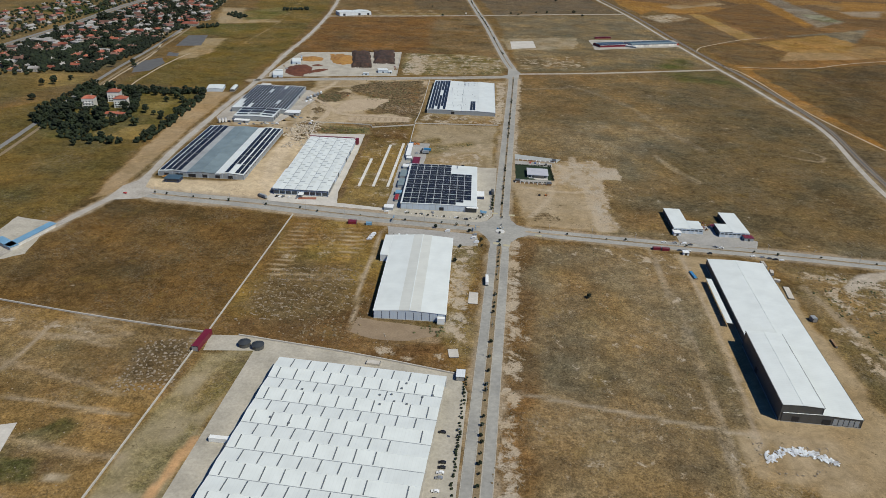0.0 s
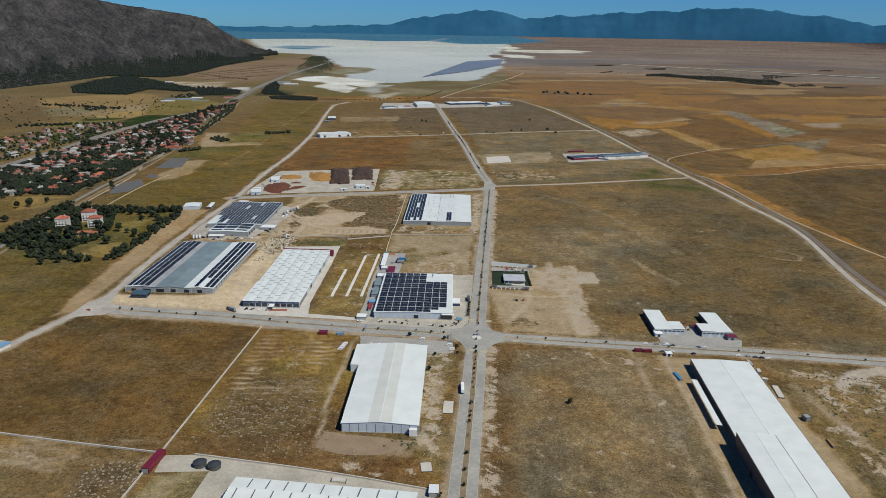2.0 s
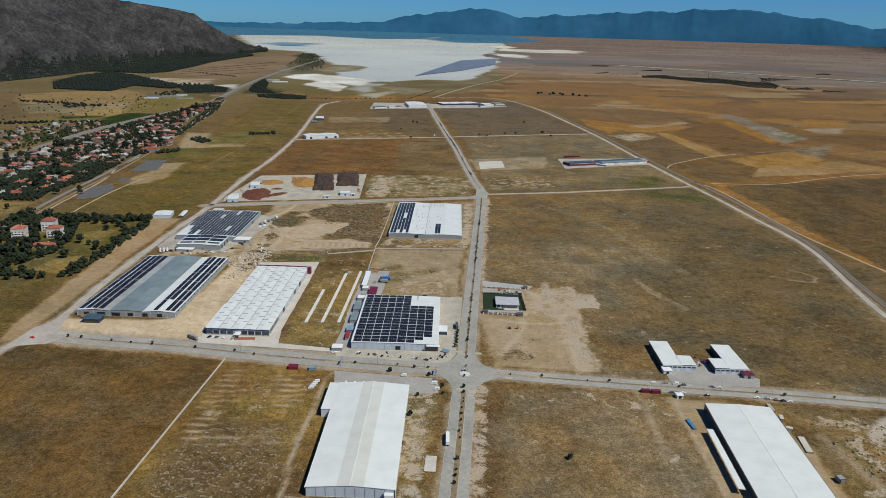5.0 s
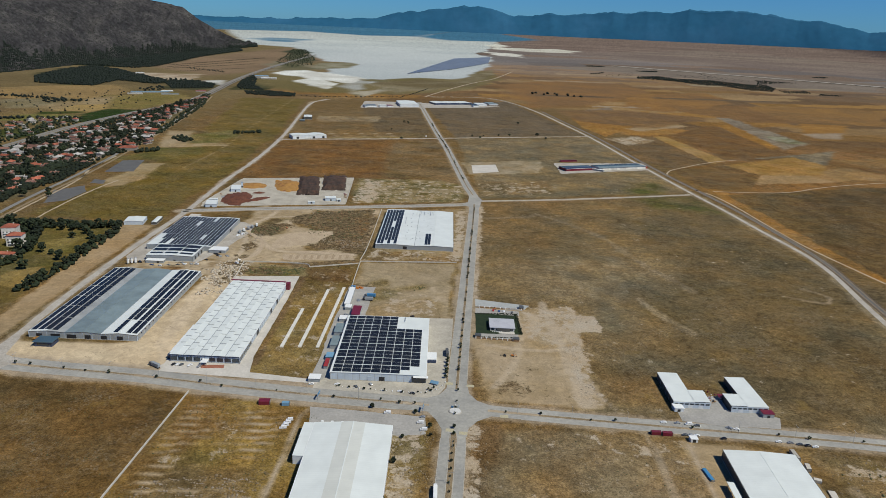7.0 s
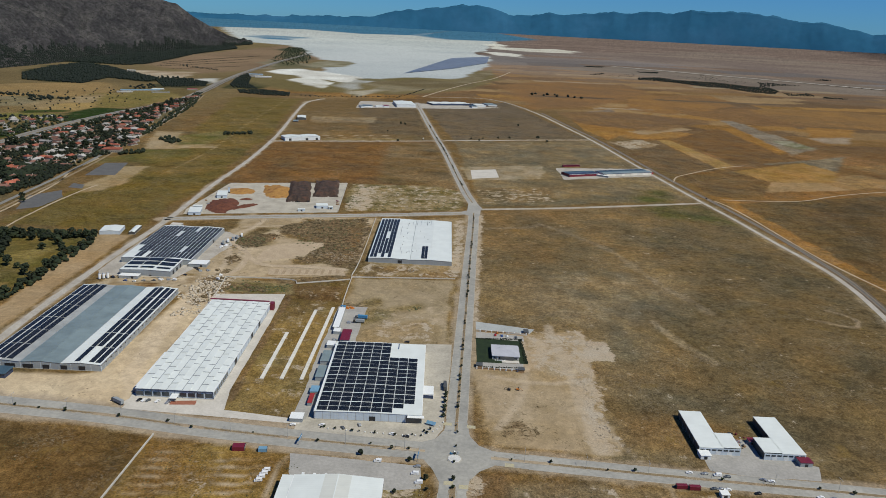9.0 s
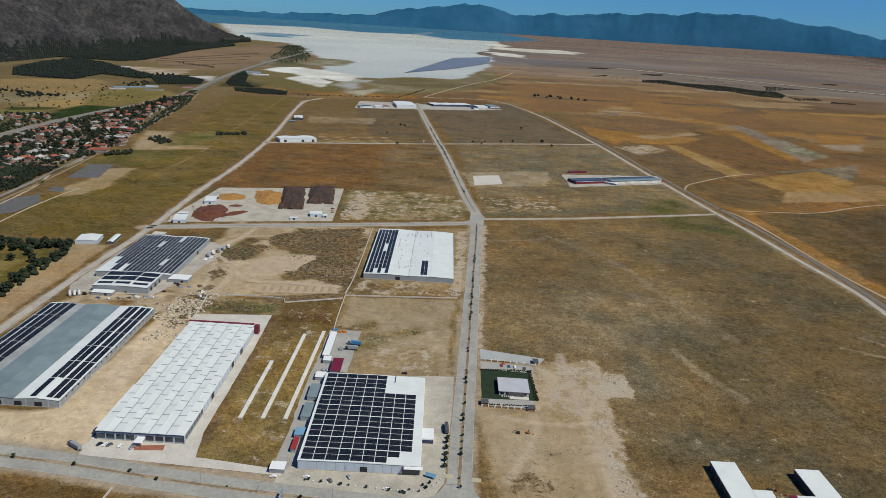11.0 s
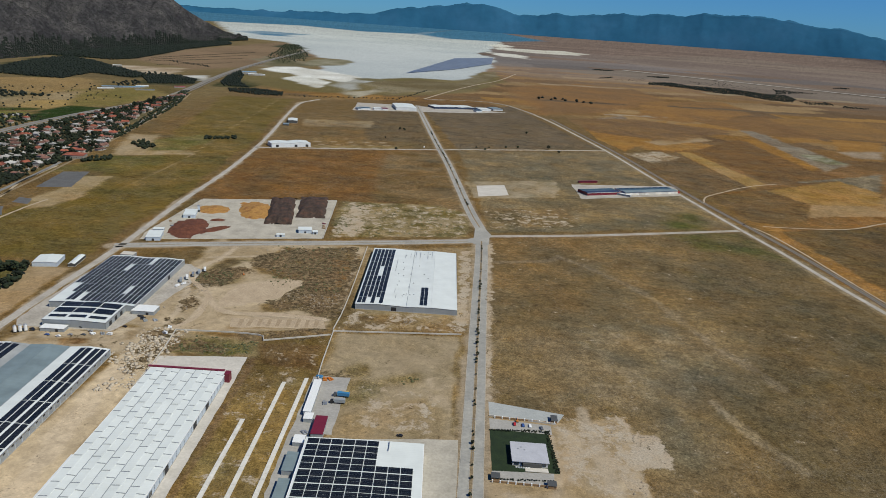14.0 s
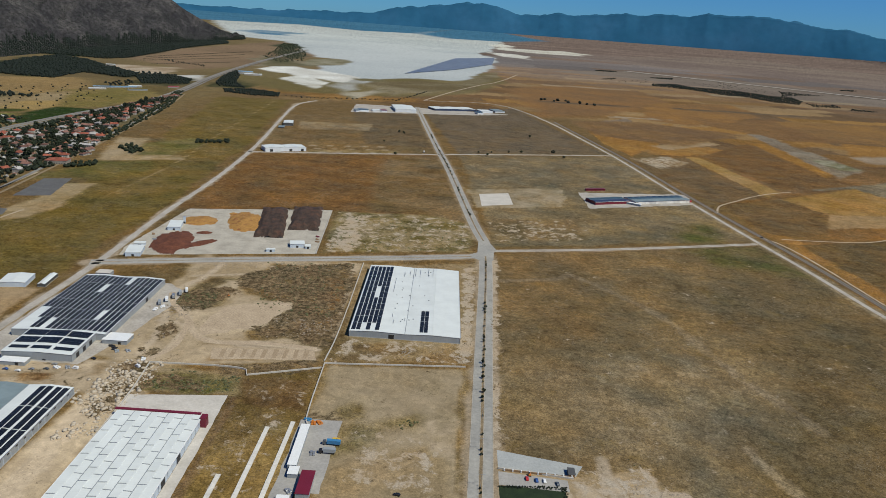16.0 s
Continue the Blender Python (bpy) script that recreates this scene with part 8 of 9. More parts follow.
wood("far_tree_belt", [[(2145, 5092), (2382, 4950), (2180, 4800), (1921, 4500), (2040, 4780)], [(1880, 4040), (1990, 4020), (2069, 4120), (2010, 3900), (1827, 3807)], [(2055, 3880), (2151, 3820), (2095, 3761), (1980, 3754)], [(1104, 6300), (1268, 6354), (1213, 6182), (1052, 6152)], [(932, 5000), (1050, 5200), (994, 5023), (908, 4930)], [(1400, 5700), (1615, 5850), (1555, 5638), (1450, 5600)], [(3093, 6100), (3157, 6084), (3058, 5959), (2949, 5937)]], 13, 3.0, "broken rows of dark trees far over the plain", PINE, 111, 0.3, 900)
wood("far_scrub", [[(1001, 4917), (1314, 5375), (1210, 4913), (981, 4784)], [(1940, 5791), (2019, 5504), (1962, 5336), (1806, 5294)], [(1640, 5400), (2100, 5300), (2000, 4800), (1600, 4950)]], 42, 2.2, "scattered dark trees far over the plain", PINE, 112, 0.3, 300)
wood("contour_hedges", [[(-1694, 3807), (-1498, 5071), (-1480, 5071), (-1680, 3807)], [(-1595, 3524), (-1343, 4289), (-1330, 4289), (-1582, 3524)], [(-1469, 3342), (-1261, 3851), (-1250, 3851), (-1458, 3342)], [(-1640, 3660), (-1420, 4650), (-1408, 4650), (-1628, 3660)]], 7, 1.7, "dark hedge lines along the foothill", PINE, 125, 0.2, 9000)
wood("far_hamlet_trees", [[(324, 2990), (541, 2930), (560, 2990), (340, 3060)]], 30, 7, "scattered trees of a far hamlet", PINE, 120, 0.3, 60)
wood("slope_scrub", [[(-1250, 1750), (-1700, 2260), (-2300, 2200), (-1900, 1300), (-1200, 1200)], [(-1100, 1500), (-1000, 2000), (-1250, 2300), (-1500, 2000)]], 30, 2.8, "scattered dark scrub and trees on the pale slope", PINE, 130, 0.4, 330)
wood("slope_hedge", [[(-1180, 1900), (-1500, 1960), (-1500, 1990), (-1180, 1930)], [(-1500, 1700), (-1800, 1720), (-1800, 1760), (-1500, 1740)], [(-1010, 1520), (-1230, 1420), (-1240, 1450), (-1010, 1550)], [(-1050, 1000), (-1250, 900), (-1260, 940), (-1050, 1040)]], 12, 5, "dark hedge rows between the fields", PINE, 140, 0.4, 700)


# roadside shrubs on the medians
def shrub_row(pts, spacing, seed, size, group, label="small dark shrub on the dry median", z=0.2):
    rnd = random.Random(seed)
    line, gone, spots_on = smooth(pts), 0.0, []
    for (ax, ay), (bx, by) in zip(line, line[1:]):
        gone += math.hypot(bx - ax, by - ay)
        if gone >= spacing:
            gone = 0.0
            spots_on.append((bx, by))
    for i, (x, y) in enumerate(spots_on):
        if rnd.random() < 0.72:
            o = tree(x + rnd.uniform(-0.5, 0.5), y + rnd.uniform(-2, 2), size * rnd.uniform(0.6, 1.35), i + seed, "shrub", label, group)
            o.location.z = z


shrub_row(cut(MAIN_S, 0.36, 0.99), 8.0, 1, 2.2, "median shrubs")
shrub_row(cut(MAIN_N, 0.05, 0.6), 16.0, 2, 3.0, "northern median shrubs")
shrub_row(WEST, 11.0, 3, 1.9, "western median shrubs")
shrub_row(EAST[:6], 12.0, 4, 2.0, "eastern median shrubs")
shrub_row([(-45, 128), (0, 124), (12, 118), (17, 104), (18, 90)], 9.0, 5, 3.2, "yard hedge shrubs", "rounded green shrub at the yard's edge", 0.0)
for i, (x, y) in enumerate(((24.6, 181), (24.8, 188), (25, 195), (25.2, 202), (25.4, 209), (25.6, 215))):
    tree(x, y, 3.2, i, "ornamental_tree", "row of clipped dark green trees by the road", "clipped trees")
for i, (x, y) in enumerate(((-60, 157), (-50, 156), (-38, 155), (-33, 155), (-22, 154), (-8, 153), (4, 155), (12, 160), (14, 158), (10, 154), (16, 163), (-58, 158))):
    tree(x, y, 1.4 + i % 3 * 0.4, i, "garden_shrub", "low dark shrub in the forecourt bed", "forecourt shrubs")
wood("hedge", [[(12.2, -105), (14.2, -104), (10, -262), (8, -262)]], 1.6, 0.9, "dark hedge along the giant hall's yard", LEAF, 150, 0.5, 900)
wood("hedge", [[(89, 326), (92, 326), (94, 277), (91, 277)], [(50, 323), (90, 326), (90, 324), (50, 321)], [(50, 265.5), (89, 268.5), (89, 267.5), (50, 264.5)]], 1.2, 0.7, "clipped dark hedge round the villa's lawn", LEAF, 160, 0.4, 500)
for i, (x, y, s) in enumerate(((106, 14, 4), (225, 1605, 9), (245, 1560, 7), (190, 1850, 7), (-150, 1760, 6), (-140, 1770, 5), (-136, 1745, 6), (-128, 1440, 6), (-170, 1600, 5), (150, 1590, 6), (120, 1575, 5), (80, 1560, 5), (70, 1520, 6), (50, 1540, 5), (-2, 90, 3), (-5, 60, 4), (-8, 20, 3))):
    tree(x, y, s, i, "bush", "single dark bush in the dry field", "field bushes")


# pines climbing the foot of the mountain, and scrub above them
def slope_growth(name, low, high, per, size, label, seed):
    rng = np.random.default_rng(seed)
    v = np.array([p.co[:] for p in slope.data.vertices]).reshape(-1, 43, 3)
    pts = []
    for i in range(len(v) - 1):
        reach = 3 + high * (0.75 + 0.25 * math.sin(i * 0.047 + 1.3)) * (0.85 + 0.3 * math.sin(i * 0.19)) + rng.uniform(-1.5, 1.5)
        for j in range(low, 40):
            for _ in range(per):
                if rng.random() < (1.0 if j < reach else 0.0 if high < 30 else 0.35):
                    a, b = rng.random(), rng.random()
                    pts.append((v[i, j] * (1 - a) + v[i + 1, j] * a) * (1 - b) + v[i, j + 1] * b)
    me = clumps(name, np.array(pts), rng.uniform(0.6, 1.2, len(pts)) * size, PINE, seed)
    return tagged(new(name, me), label, "trees", kind="stuff")


slope_growth("slope_pines", 0, 3, 8, 4.2, "dark pine wood climbing the mountain's foot", 300)
slope_growth("mountain_scrub", 4, 36, 1, 2.5, "sparse dark scrub over the rocky slope", 301)
# ---- vehicles ----
def body_data(key, profile, wide, material):
    """A vehicle body: a side outline (y, z) drawn out across the width with drawn-in upper edges."""
    if key not in BOXES:
        bm = bmesh.new()
        rows = []
        top = max(z for _, z in profile)
        for s in (-1, 1):
            rows.append([bm.verts.new((s * wide / 2 * (1 - 0.12 * max(0, z / top - 0.45)), y, z)) for y, z in profile])
        n = len(profile)
        for i in range(n):
            j = (i + 1) % n
            bm.faces.new((rows[0][i], rows[0][j], rows[1][j], rows[1][i]))
        bm.faces.new(rows[0][::-1])
        bm.faces.new(rows[1])
        bmesh.ops.recalc_face_normals(bm, faces=bm.faces[:])
        bmesh.ops.bevel(bm, geom=bm.edges[:], offset=0.06, segments=1, affect="EDGES")
        me = bpy.data.meshes.new("body")
        bm.to_mesh(me)
        bm.free()
        me.materials.append(material)
        BOXES[key] = me
    return BOXES[key]


def wheels(ob, places, r=0.33, wide=0.24):
    key = ("wheel", r, wide)
    if key not in BOXES:
        bm = bmesh.new()
        bmesh.ops.create_cone(bm, cap_ends=True, segments=14, radius1=r, radius2=r, depth=wide, matrix=Matrix.Rotation(math.pi / 2, 4, "Y"))
        me = bpy.data.meshes.new("wheel")
        bm.to_mesh(me)
        bm.free()
        me.materials.append(TYRE)
        BOXES[key] = me
    for x, y in places:
        o = new("wheel", BOXES[key])
        o.parent, o.location = ob, (x, y, r)


WORDS = ("white", "black", "silver", "red", "dark blue", "dark grey")


def car(x, y, turn, paint_k, van=False, z=0.07):
    m = CAR_PAINTS[paint_k]
    ob = thing("van" if van else "car", WORDS[paint_k] + (" panel van parked on paving" if van else " passenger car parked on paving"), "van" if van else "car", x, y, turn, z, group="parked cars")
    if van:
        prof = [(-2.5, 0.35), (2.5, 0.35), (2.55, 0.95), (1.7, 1.25), (1.2, 2.15), (-2.45, 2.2), (-2.5, 1.0)]
        glass = (1.35, 1.3, 0.7)
    else:
        prof = [(-2.15, 0.3), (2.15, 0.3), (2.2, 0.7), (1.2, 0.92), (0.5, 1.42), (-1.1, 1.45), (-1.8, 1.0), (-2.2, 0.95)]
        glass = (0.85, 0.98, 0.42)
    o = new("body", body_data(("body", van, paint_k), prof, 1.95 if van else 1.78, m))
    o.parent = ob
    boxed("windscreen", ob, GLASS, (0, glass[0] + 0.05, glass[1]), (1.4, 0.08, glass[2]), turn=(38, 0, 0))
    boxed("side_glass", ob, GLASS, (0, -0.3, glass[1] + 0.06), (1.74 if not van else 1.9, 1.5, 0.3))
    wheels(ob, [(a, b) for a in (-0.8, 0.8) for b in (-1.35, 1.35)])
    return ob


def truck(x, y, turn, cab_k, box_mat, length, label, z=0.09):
    ob = thing("truck", label, "truck", x, y, turn, z)
    o = new("cab", body_data(("cab", cab_k), [(-1.1, 0.6), (1.1, 0.6), (1.15, 1.6), (0.8, 2.9), (-1.1, 3.0)], 2.4, CAR_PAINTS[cab_k]))
    o.parent, o.location = ob, (0, length / 2 - 1.2, 0)
    boxed("cab_glass", ob, GLASS, (0, length / 2 - 0.02, 1.75), (2.0, 0.1, 0.9), turn=(14, 0, 0))
    boxed("load_box", ob, box_mat, (0, -1.4, 1.1), (2.5, length - 3.0, 2.7), 0.08)
    boxed("chassis", ob, DARK, (0, -0.4, 0.6), (1.4, length - 1.2, 0.45))
    n = 3 if length > 9 else 2
    wheels(ob, [(a, b) for a in (-1.0, 1.0) for b in [length / 2 - 1.4] + [-length / 2 + 1.2 + 1.4 * i for i in range(n)]], 0.5, 0.4)
    return ob


def container(x, y, turn, material, size, label, z=0.06):
    ob = thing("container", label, "container", x, y, turn, z)
    boxed("container_body", ob, material, (0, 0, 0.1), size, 0.06)
    for s in (-1, 1):
        boxed("end_frame", ob, DARK, (0, s * size[1] / 2, 0.05), (size[0] + 0.06, 0.16, size[2] + 0.1))
    boxed("door_leaf", ob, STEEL, (0, -size[1] / 2 - 0.1, 0.3), (size[0] * 0.85, 0.08, size[2] * 0.85))
    return ob


truck(23.5, 29, 2, 0, WHITE_PAINT, 15.5, "white articulated truck on the main road's edge")
for x, y, t, p in ((188, 130, 94, 0), (198, 130, 94, 2), (212, 128, 92, 5), (199, 114, 93, 5), (203, 114, 93, 2), (207.5, 114, 92, 0), (226, 112, 100, 1), (182, 113, 92, 5), (175, 113.5, 92, 1), (265, 112, 93, 0), (273, 111.5, 92, 2), (279, 110, 92, 5), (284, 109, 92, 1)):
    car(x, y, t, p)
for x, y, t, p in ((289, 108, 92, 0), (247, 166, 150, 0), (235, 127, 60, 2), (240, 126, 80, 0), (-197.5, 178, 150, 1), (-194, 178, 150, 0), (-191, 178, 150, 5), (-184, 178, 150, 0), (-176, 177, 150, 2), (-60, 160, 95, 0), (-45, 158, 40, 5), (-34, 163, 30, 2), (0, 152, 80, 1)):
    car(x, y, t, p)
for x, y, t, p in ((-10, 154, 85, 0), (-80, 158, 100, 0), (10, 118, 95, 2), (68, 332, 2, 3), (74, 331, 4, 4), (79, 331, 3, 0), (87, 329, 10, 5), (-12, 305, 80, 1), (-330, 428, 80, 1), (-324, 426, 80, 1), (-318, 415, 80, 4), (-308, 414, 85, 0), (-336, 424, 75, 1)):
    car(x, y, t, p)
for x, y, t, p in ((-300, 418, 90, 2), (-290, 420, 85, 5), (2, -160, 92, 1), (4, -185, 90, 1), (4, -189, 90, 1), (3.5, -193, 90, 0), (3, -197, 95, 2), (2, -207, 90, 0), (1.6, -213, 90, 1), (1.4, -219, 92, 0), (-350, 160, 70, 3), (470, 985, 30, 1)):
    car(x, y, t, p)
for x, y, t, p in ((206, 129, 94, 0), (-16, 121, 92, 0), (9, 110, 90, 0), (12, 101, 95, 0), (-260, 545, 150, 0), (-256, 552, 150, 0)):
    car(x, y, t, p, True)
for i in range(4):
    car(-86 + 0.7 * i, 93 + 3.6 * i, 104, 0, True)
truck(-211, 173, 60, 5, GREY_CLAD, 12, "grey tipper truck at the yard's corner")
truck(24.5, 226, 4, 1, DARK_CLAD, 12.5, "dark lorry parked by the solar hall", 0.06)
for k in range(5):
    truck(-262 + k * 3, 560 + 9 * k, 20, k % 3, (GREY_CLAD, WHITE_PAINT, STEEL)[k % 3], 10, "grey lorry parked beside the second hall")
truck(-60, 352, 88, 5, BLUE_PAINT, 12, "blue lorry in the service yard")
truck(-61, 342, 92, 1, GREY_CLAD, 11, "dark lorry in the service yard")
truck(-70, 1500, 0, 0, WHITE_PAINT, 10, "white lorry far up the road")
# vehicles in the yard of the second solar hall
for x, y, t, p in ((-342.6, 421, 80, 1), (-334, 421, 86, 1), (-313.6, 431, 88, 5), (-300, 434, 82, 1), (-288, 428, 88, 2), (-265, 442, 70, 1)):
    car(x, y, t, p)
car(-227, 435.5, 60, 0, True)
car(-270, 424.5, 84, 0, True)


def bollard(x, y):
    ob = thing("bollard", "short white concrete bollard along the forecourt", "bollard", x, y, group="forecourt bollards")
    boxed("bollard_post", ob, WHITE_PAINT, (0, 0, 0), (0.7, 0.7, 0.9), 0.1)
    boxed("bollard_foot", ob, KERB, (0, 0, 0), (1.1, 1.1, 0.2), 0.05)


_line = along(smooth([(-55, 156.3), (-31, 154.7), (0.3, 153.3), (10, 155.2), (17.7, 159.6), (22.5, 166.9), (25.1, 174)]), 1.0)
for x, y in _line[::4]:
    bollard(x, y)

# excavators
for x, y, t, paint_m in ((75, 228, 80, DARK), (82, 229, 260, ORANGE_PAINT), (-207, 592, 30, ORANGE_PAINT), (70, 336, 0, ORANGE_PAINT)):
    ob = thing("excavator", ("orange and black" if paint_m is ORANGE_PAINT else "dark") + " excavator standing on bare earth", "excavator", x, y, t)
    ob.scale = (0.7, 0.7, 0.7)
    for s in (-1, 1):
        boxed("track", ob, TYRE, (s * 1.1, 0, 0), (0.6, 3.6, 0.8), 0.1)
    boxed("excavator_body", ob, paint_m, (0, -0.4, 0.9), (2.4, 2.8, 1.2), 0.1)
    boxed("excavator_cab", ob, GLASS, (-0.6, 0.4, 2.1), (1.0, 1.4, 1.2), 0.1)
    boxed("boom", ob, paint_m, (0.4, 2.0, 1.6), (0.4, 4.2, 0.5), 0.05, turn=(32, 0, 0))
    boxed("dipper", ob, paint_m, (0.4, 4.6, 1.4), (0.35, 2.8, 0.4), 0.05, turn=(-50, 0, 0))
    boxed("bucket", ob, DARK, (0.4, 5.3, 0.2), (0.9, 0.8, 0.8), 0.1)

# ---- containers, stores and yard things ----
container(-172, -88, -4, MAROON, (5.0, 22, 4.0), "long dark red container at the wall's corner")
container(-108, 125.5, 96, MAROON, (5, 8, 2.8), "red-roofed container kiosk by the road", 0.0)
container(-92, 125, 96, LIGHTBLUE, (3.4, 5.6, 2.4), "light blue container by the road", 0.0)
container(178, 113.2, 93, MAROON, (2.6, 7, 2.6), "red container beside the parked cars")
container(186, 112.8, 93, MAROON, (2.6, 7, 2.6), "red container beside the parked cars")
container(200.5, 66, 8, BLUE_PAINT, (2.6, 13, 1.2), "long blue stack of sheets on the dirt", 0.0)
for x, y, m, sz, t in ((268.5, 94, KERB, (3, 11, 2.6), 0), (271, 80, PALE_CONCRETE, (3, 7, 2.4), -10), (271, 66, PALE_CONCRETE, (3, 5, 2.0), 70), (274, 46, PALE_CONCRETE, (4.5, 20, 0.9), -6), (278, 4, GREY_CLAD, (4, 5, 3.4), 10), (281, -28, TIMBER, (1.6, 10, 1.2), 0), (286, -116, TIMBER, (3, 9, 1.6), 60)):
    container(x, y, t, m, sz, "site container and stacked goods beside the hall", 0.0)
container(9.5, -104, 0, WHITE_CLAD, (6, 9, 3), "white gate hut of the giant hall's yard")
container(-50, -97, 85, PALE_CONCRETE, (4, 9, 1.4), "low pale concrete tank by the yard wall")
container(-124, -183, 89, WHITE_PAINT, (2.8, 13, 3.0), "white trailer at the loading bay")
container(13.5, 0, 0, PALE_CONCRETE, (7.5, 18, 0.4), "pale concrete slab on the verge", 0.0)
container(3, -78, 10, PALE_CONCRETE, (7, 10, 0.5), "broken pale concrete slab on the verge", 0.0)
for x, y in ((-142, -87.5), (-132, -89)):
    ob = thing("water_tank", "dark round covered tank on the concrete apron", "tank", x, y)
    bm = bmesh.new()
    bmesh.ops.create_cone(bm, cap_ends=True, segments=20, radius1=4.1, radius2=4.1, depth=3.0, matrix=Matrix.Translation((0, 0, 1.5)))
    finish("tank_shell", bm, DARK_CLAD, ob)
    bm = bmesh.new()
    bmesh.ops.create_cone(bm, cap_ends=True, segments=20, radius1=4.4, radius2=1.0, depth=1.2, matrix=Matrix.Translation((0, 0, 3.6)))
    finish("tank_cover", bm, plain("tank_cover", (0.03, 0.035, 0.04), 0.7), ob)
for i, (x, y, m) in enumerate(((-258, 462, DARK), (-254, 458, GREY_CLAD), (-262, 466, DARK), (-332, 436, WHITE_PAINT), (-276, 425, STEEL), (-284, 424, WHITE_PAINT), (-77, 376, ORANGE_PAINT), (-73, 377, ORANGE_PAINT), (-82, 380, BLUE_PAINT), (-70, 340, STEEL), (-76, 300, STEEL), (-58, 358, YELLOW_PAINT),
                               (-228, 448, WHITE_PAINT), (-246, 460, STEEL), (-160, 790, TIMBER), (-162, 800, TIMBER), (-164, 812, MAROON), (-348, 750, STEEL), (-358, 770, TIMBER))):
    ob = thing("material_stack", "stack of building material in the yard", "stack", x, y, i * 31 % 90)
    for k in range(4):
        boxed("pack", ob, m, ((k % 2) * 1.7 - 0.8, (k // 2) * 2.4 - 1.2, 0), (1.5, 2.2, 0.8 + 0.3 * (k % 3)), 0.05)
# pallets and scrap between the workshops
rnd = random.Random(8)
for i in range(26):
    ob = thing("scrap_pile", "dark scrap and tyres on bare ground", "scrap", 231 + rnd.uniform(0, 14), 164 + rnd.uniform(0, 20), rnd.uniform(0, 90))
    boxed("scrap", ob, (DARK, TIMBER, STEEL, MAROON)[i % 4], (0, 0, 0), (rnd.uniform(0.8, 2.2), rnd.uniform(0.8, 2.2), rnd.uniform(0.4, 1.2)), 0.1)

# ---- roundabout ----
isle = thing("roundabout_island", "round white paved island with a curved sculpture", "traffic island", 33.6, 129.5)
bm = bmesh.new()
bmesh.ops.create_cone(bm, cap_ends=True, segments=40, radius1=5.0, radius2=4.8, depth=0.3, matrix=Matrix.Translation((0, 0, 0.25)))
finish("island_kerb", bm, KERB, isle)
bm = bmesh.new()
bmesh.ops.create_cone(bm, cap_ends=True, segments=40, radius1=4.4, radius2=4.1, depth=0.5, matrix=Matrix.Translation((0, 0, 0.45)))
finish("island_paving", bm, surf("white_gravel", [(0.44, 0.43, 0.41), (0.56, 0.55, 0.53)], 2, 0.4, 0.9, contrast=0.1), isle)
for k in range(3):
    boxed("sculpture_fin", isle, (BLUE_PAINT, STEEL, GREY_CLAD)[k], (-2.6 + 2.3 * k, 4.6 + (k % 2), 0.3), (1.8, 0.4, 1.6 + 0.4 * k), 0.15, turn=(0, 22, 25 * k - 20))
boxed("sculpture_mast", isle, STEEL, (1.0, 5.6, 0.1), (0.3, 0.3, 6.0), 0.05)
for x, y, t in ((10, 127, 85), (-70, 137, 85)):
    ob = thing("direction_sign", "blue gantry road sign on steel posts", "road sign", x, y, t)
    for s in (-3, 3):
        boxed("sign_post", ob, STEEL, (s, 0, 0), (0.25, 0.25, 5.2))
    boxed("sign_board", ob, BLUE_PAINT, (0, 0, 3.4), (7.5, 0.15, 1.9))
    for k in range(3):
        boxed("sign_line", ob, WHITE_PAINT, (-2.3 + 2.3 * k, -0.09, 4.1), (1.6, 0.03, 0.3))
ob = thing("advertising_board", "light blue slanted board in the forecourt bed", "board", 16, 168, -20)
boxed("board_face", ob, LIGHTBLUE, (0, 0, 1.4), (7, 0.25, 2.4), 0.05, turn=(-40, 0, 0))
for s in (-2.4, 2.4):
    boxed("board_post", ob, STEEL, (s, 0.4, 0), (0.2, 0.2, 1.8))
for x, y in ((30.5, 103), (40, 100), (28, 172), (45, 170), (70, 126)):
    far_sheet("crossing_marking", [(x - 3.0, y - 2), (x + 3.0, y - 2), (x + 3.0, y + 2), (x - 3.0, y + 2)], surf("worn_yellow_paint", [(0.42, 0.36, 0.2), (0.36, 0.33, 0.26)], 1.5, 0.4, 0.8, contrast=0.2), "worn yellow crossing marking on asphalt", "road marking", 0.14)


# street lamps along the medians
def street_lamp(x, y, turn):
    ob = thing("street_lamp", "slim grey steel street lamp with two arms", "street lamp", x, y, turn, 0.2, group="street lamps")
    bm = bmesh.new()
    bmesh.ops.create_cone(bm, cap_ends=True, segments=8, radius1=0.14, radius2=0.07, depth=9.0, matrix=Matrix.Translation((0, 0, 4.5)))
    finish("pole", bm, STEEL, ob)
    for s in (-1, 1):
        boxed("arm", ob, STEEL, (s * 0.9, 0, 8.9), (1.8, 0.1, 0.1))
        boxed("lamp_head", ob, GREY_CLAD, (s * 1.9, 0, 8.85), (0.8, 0.3, 0.15), 0.03)
    return ob


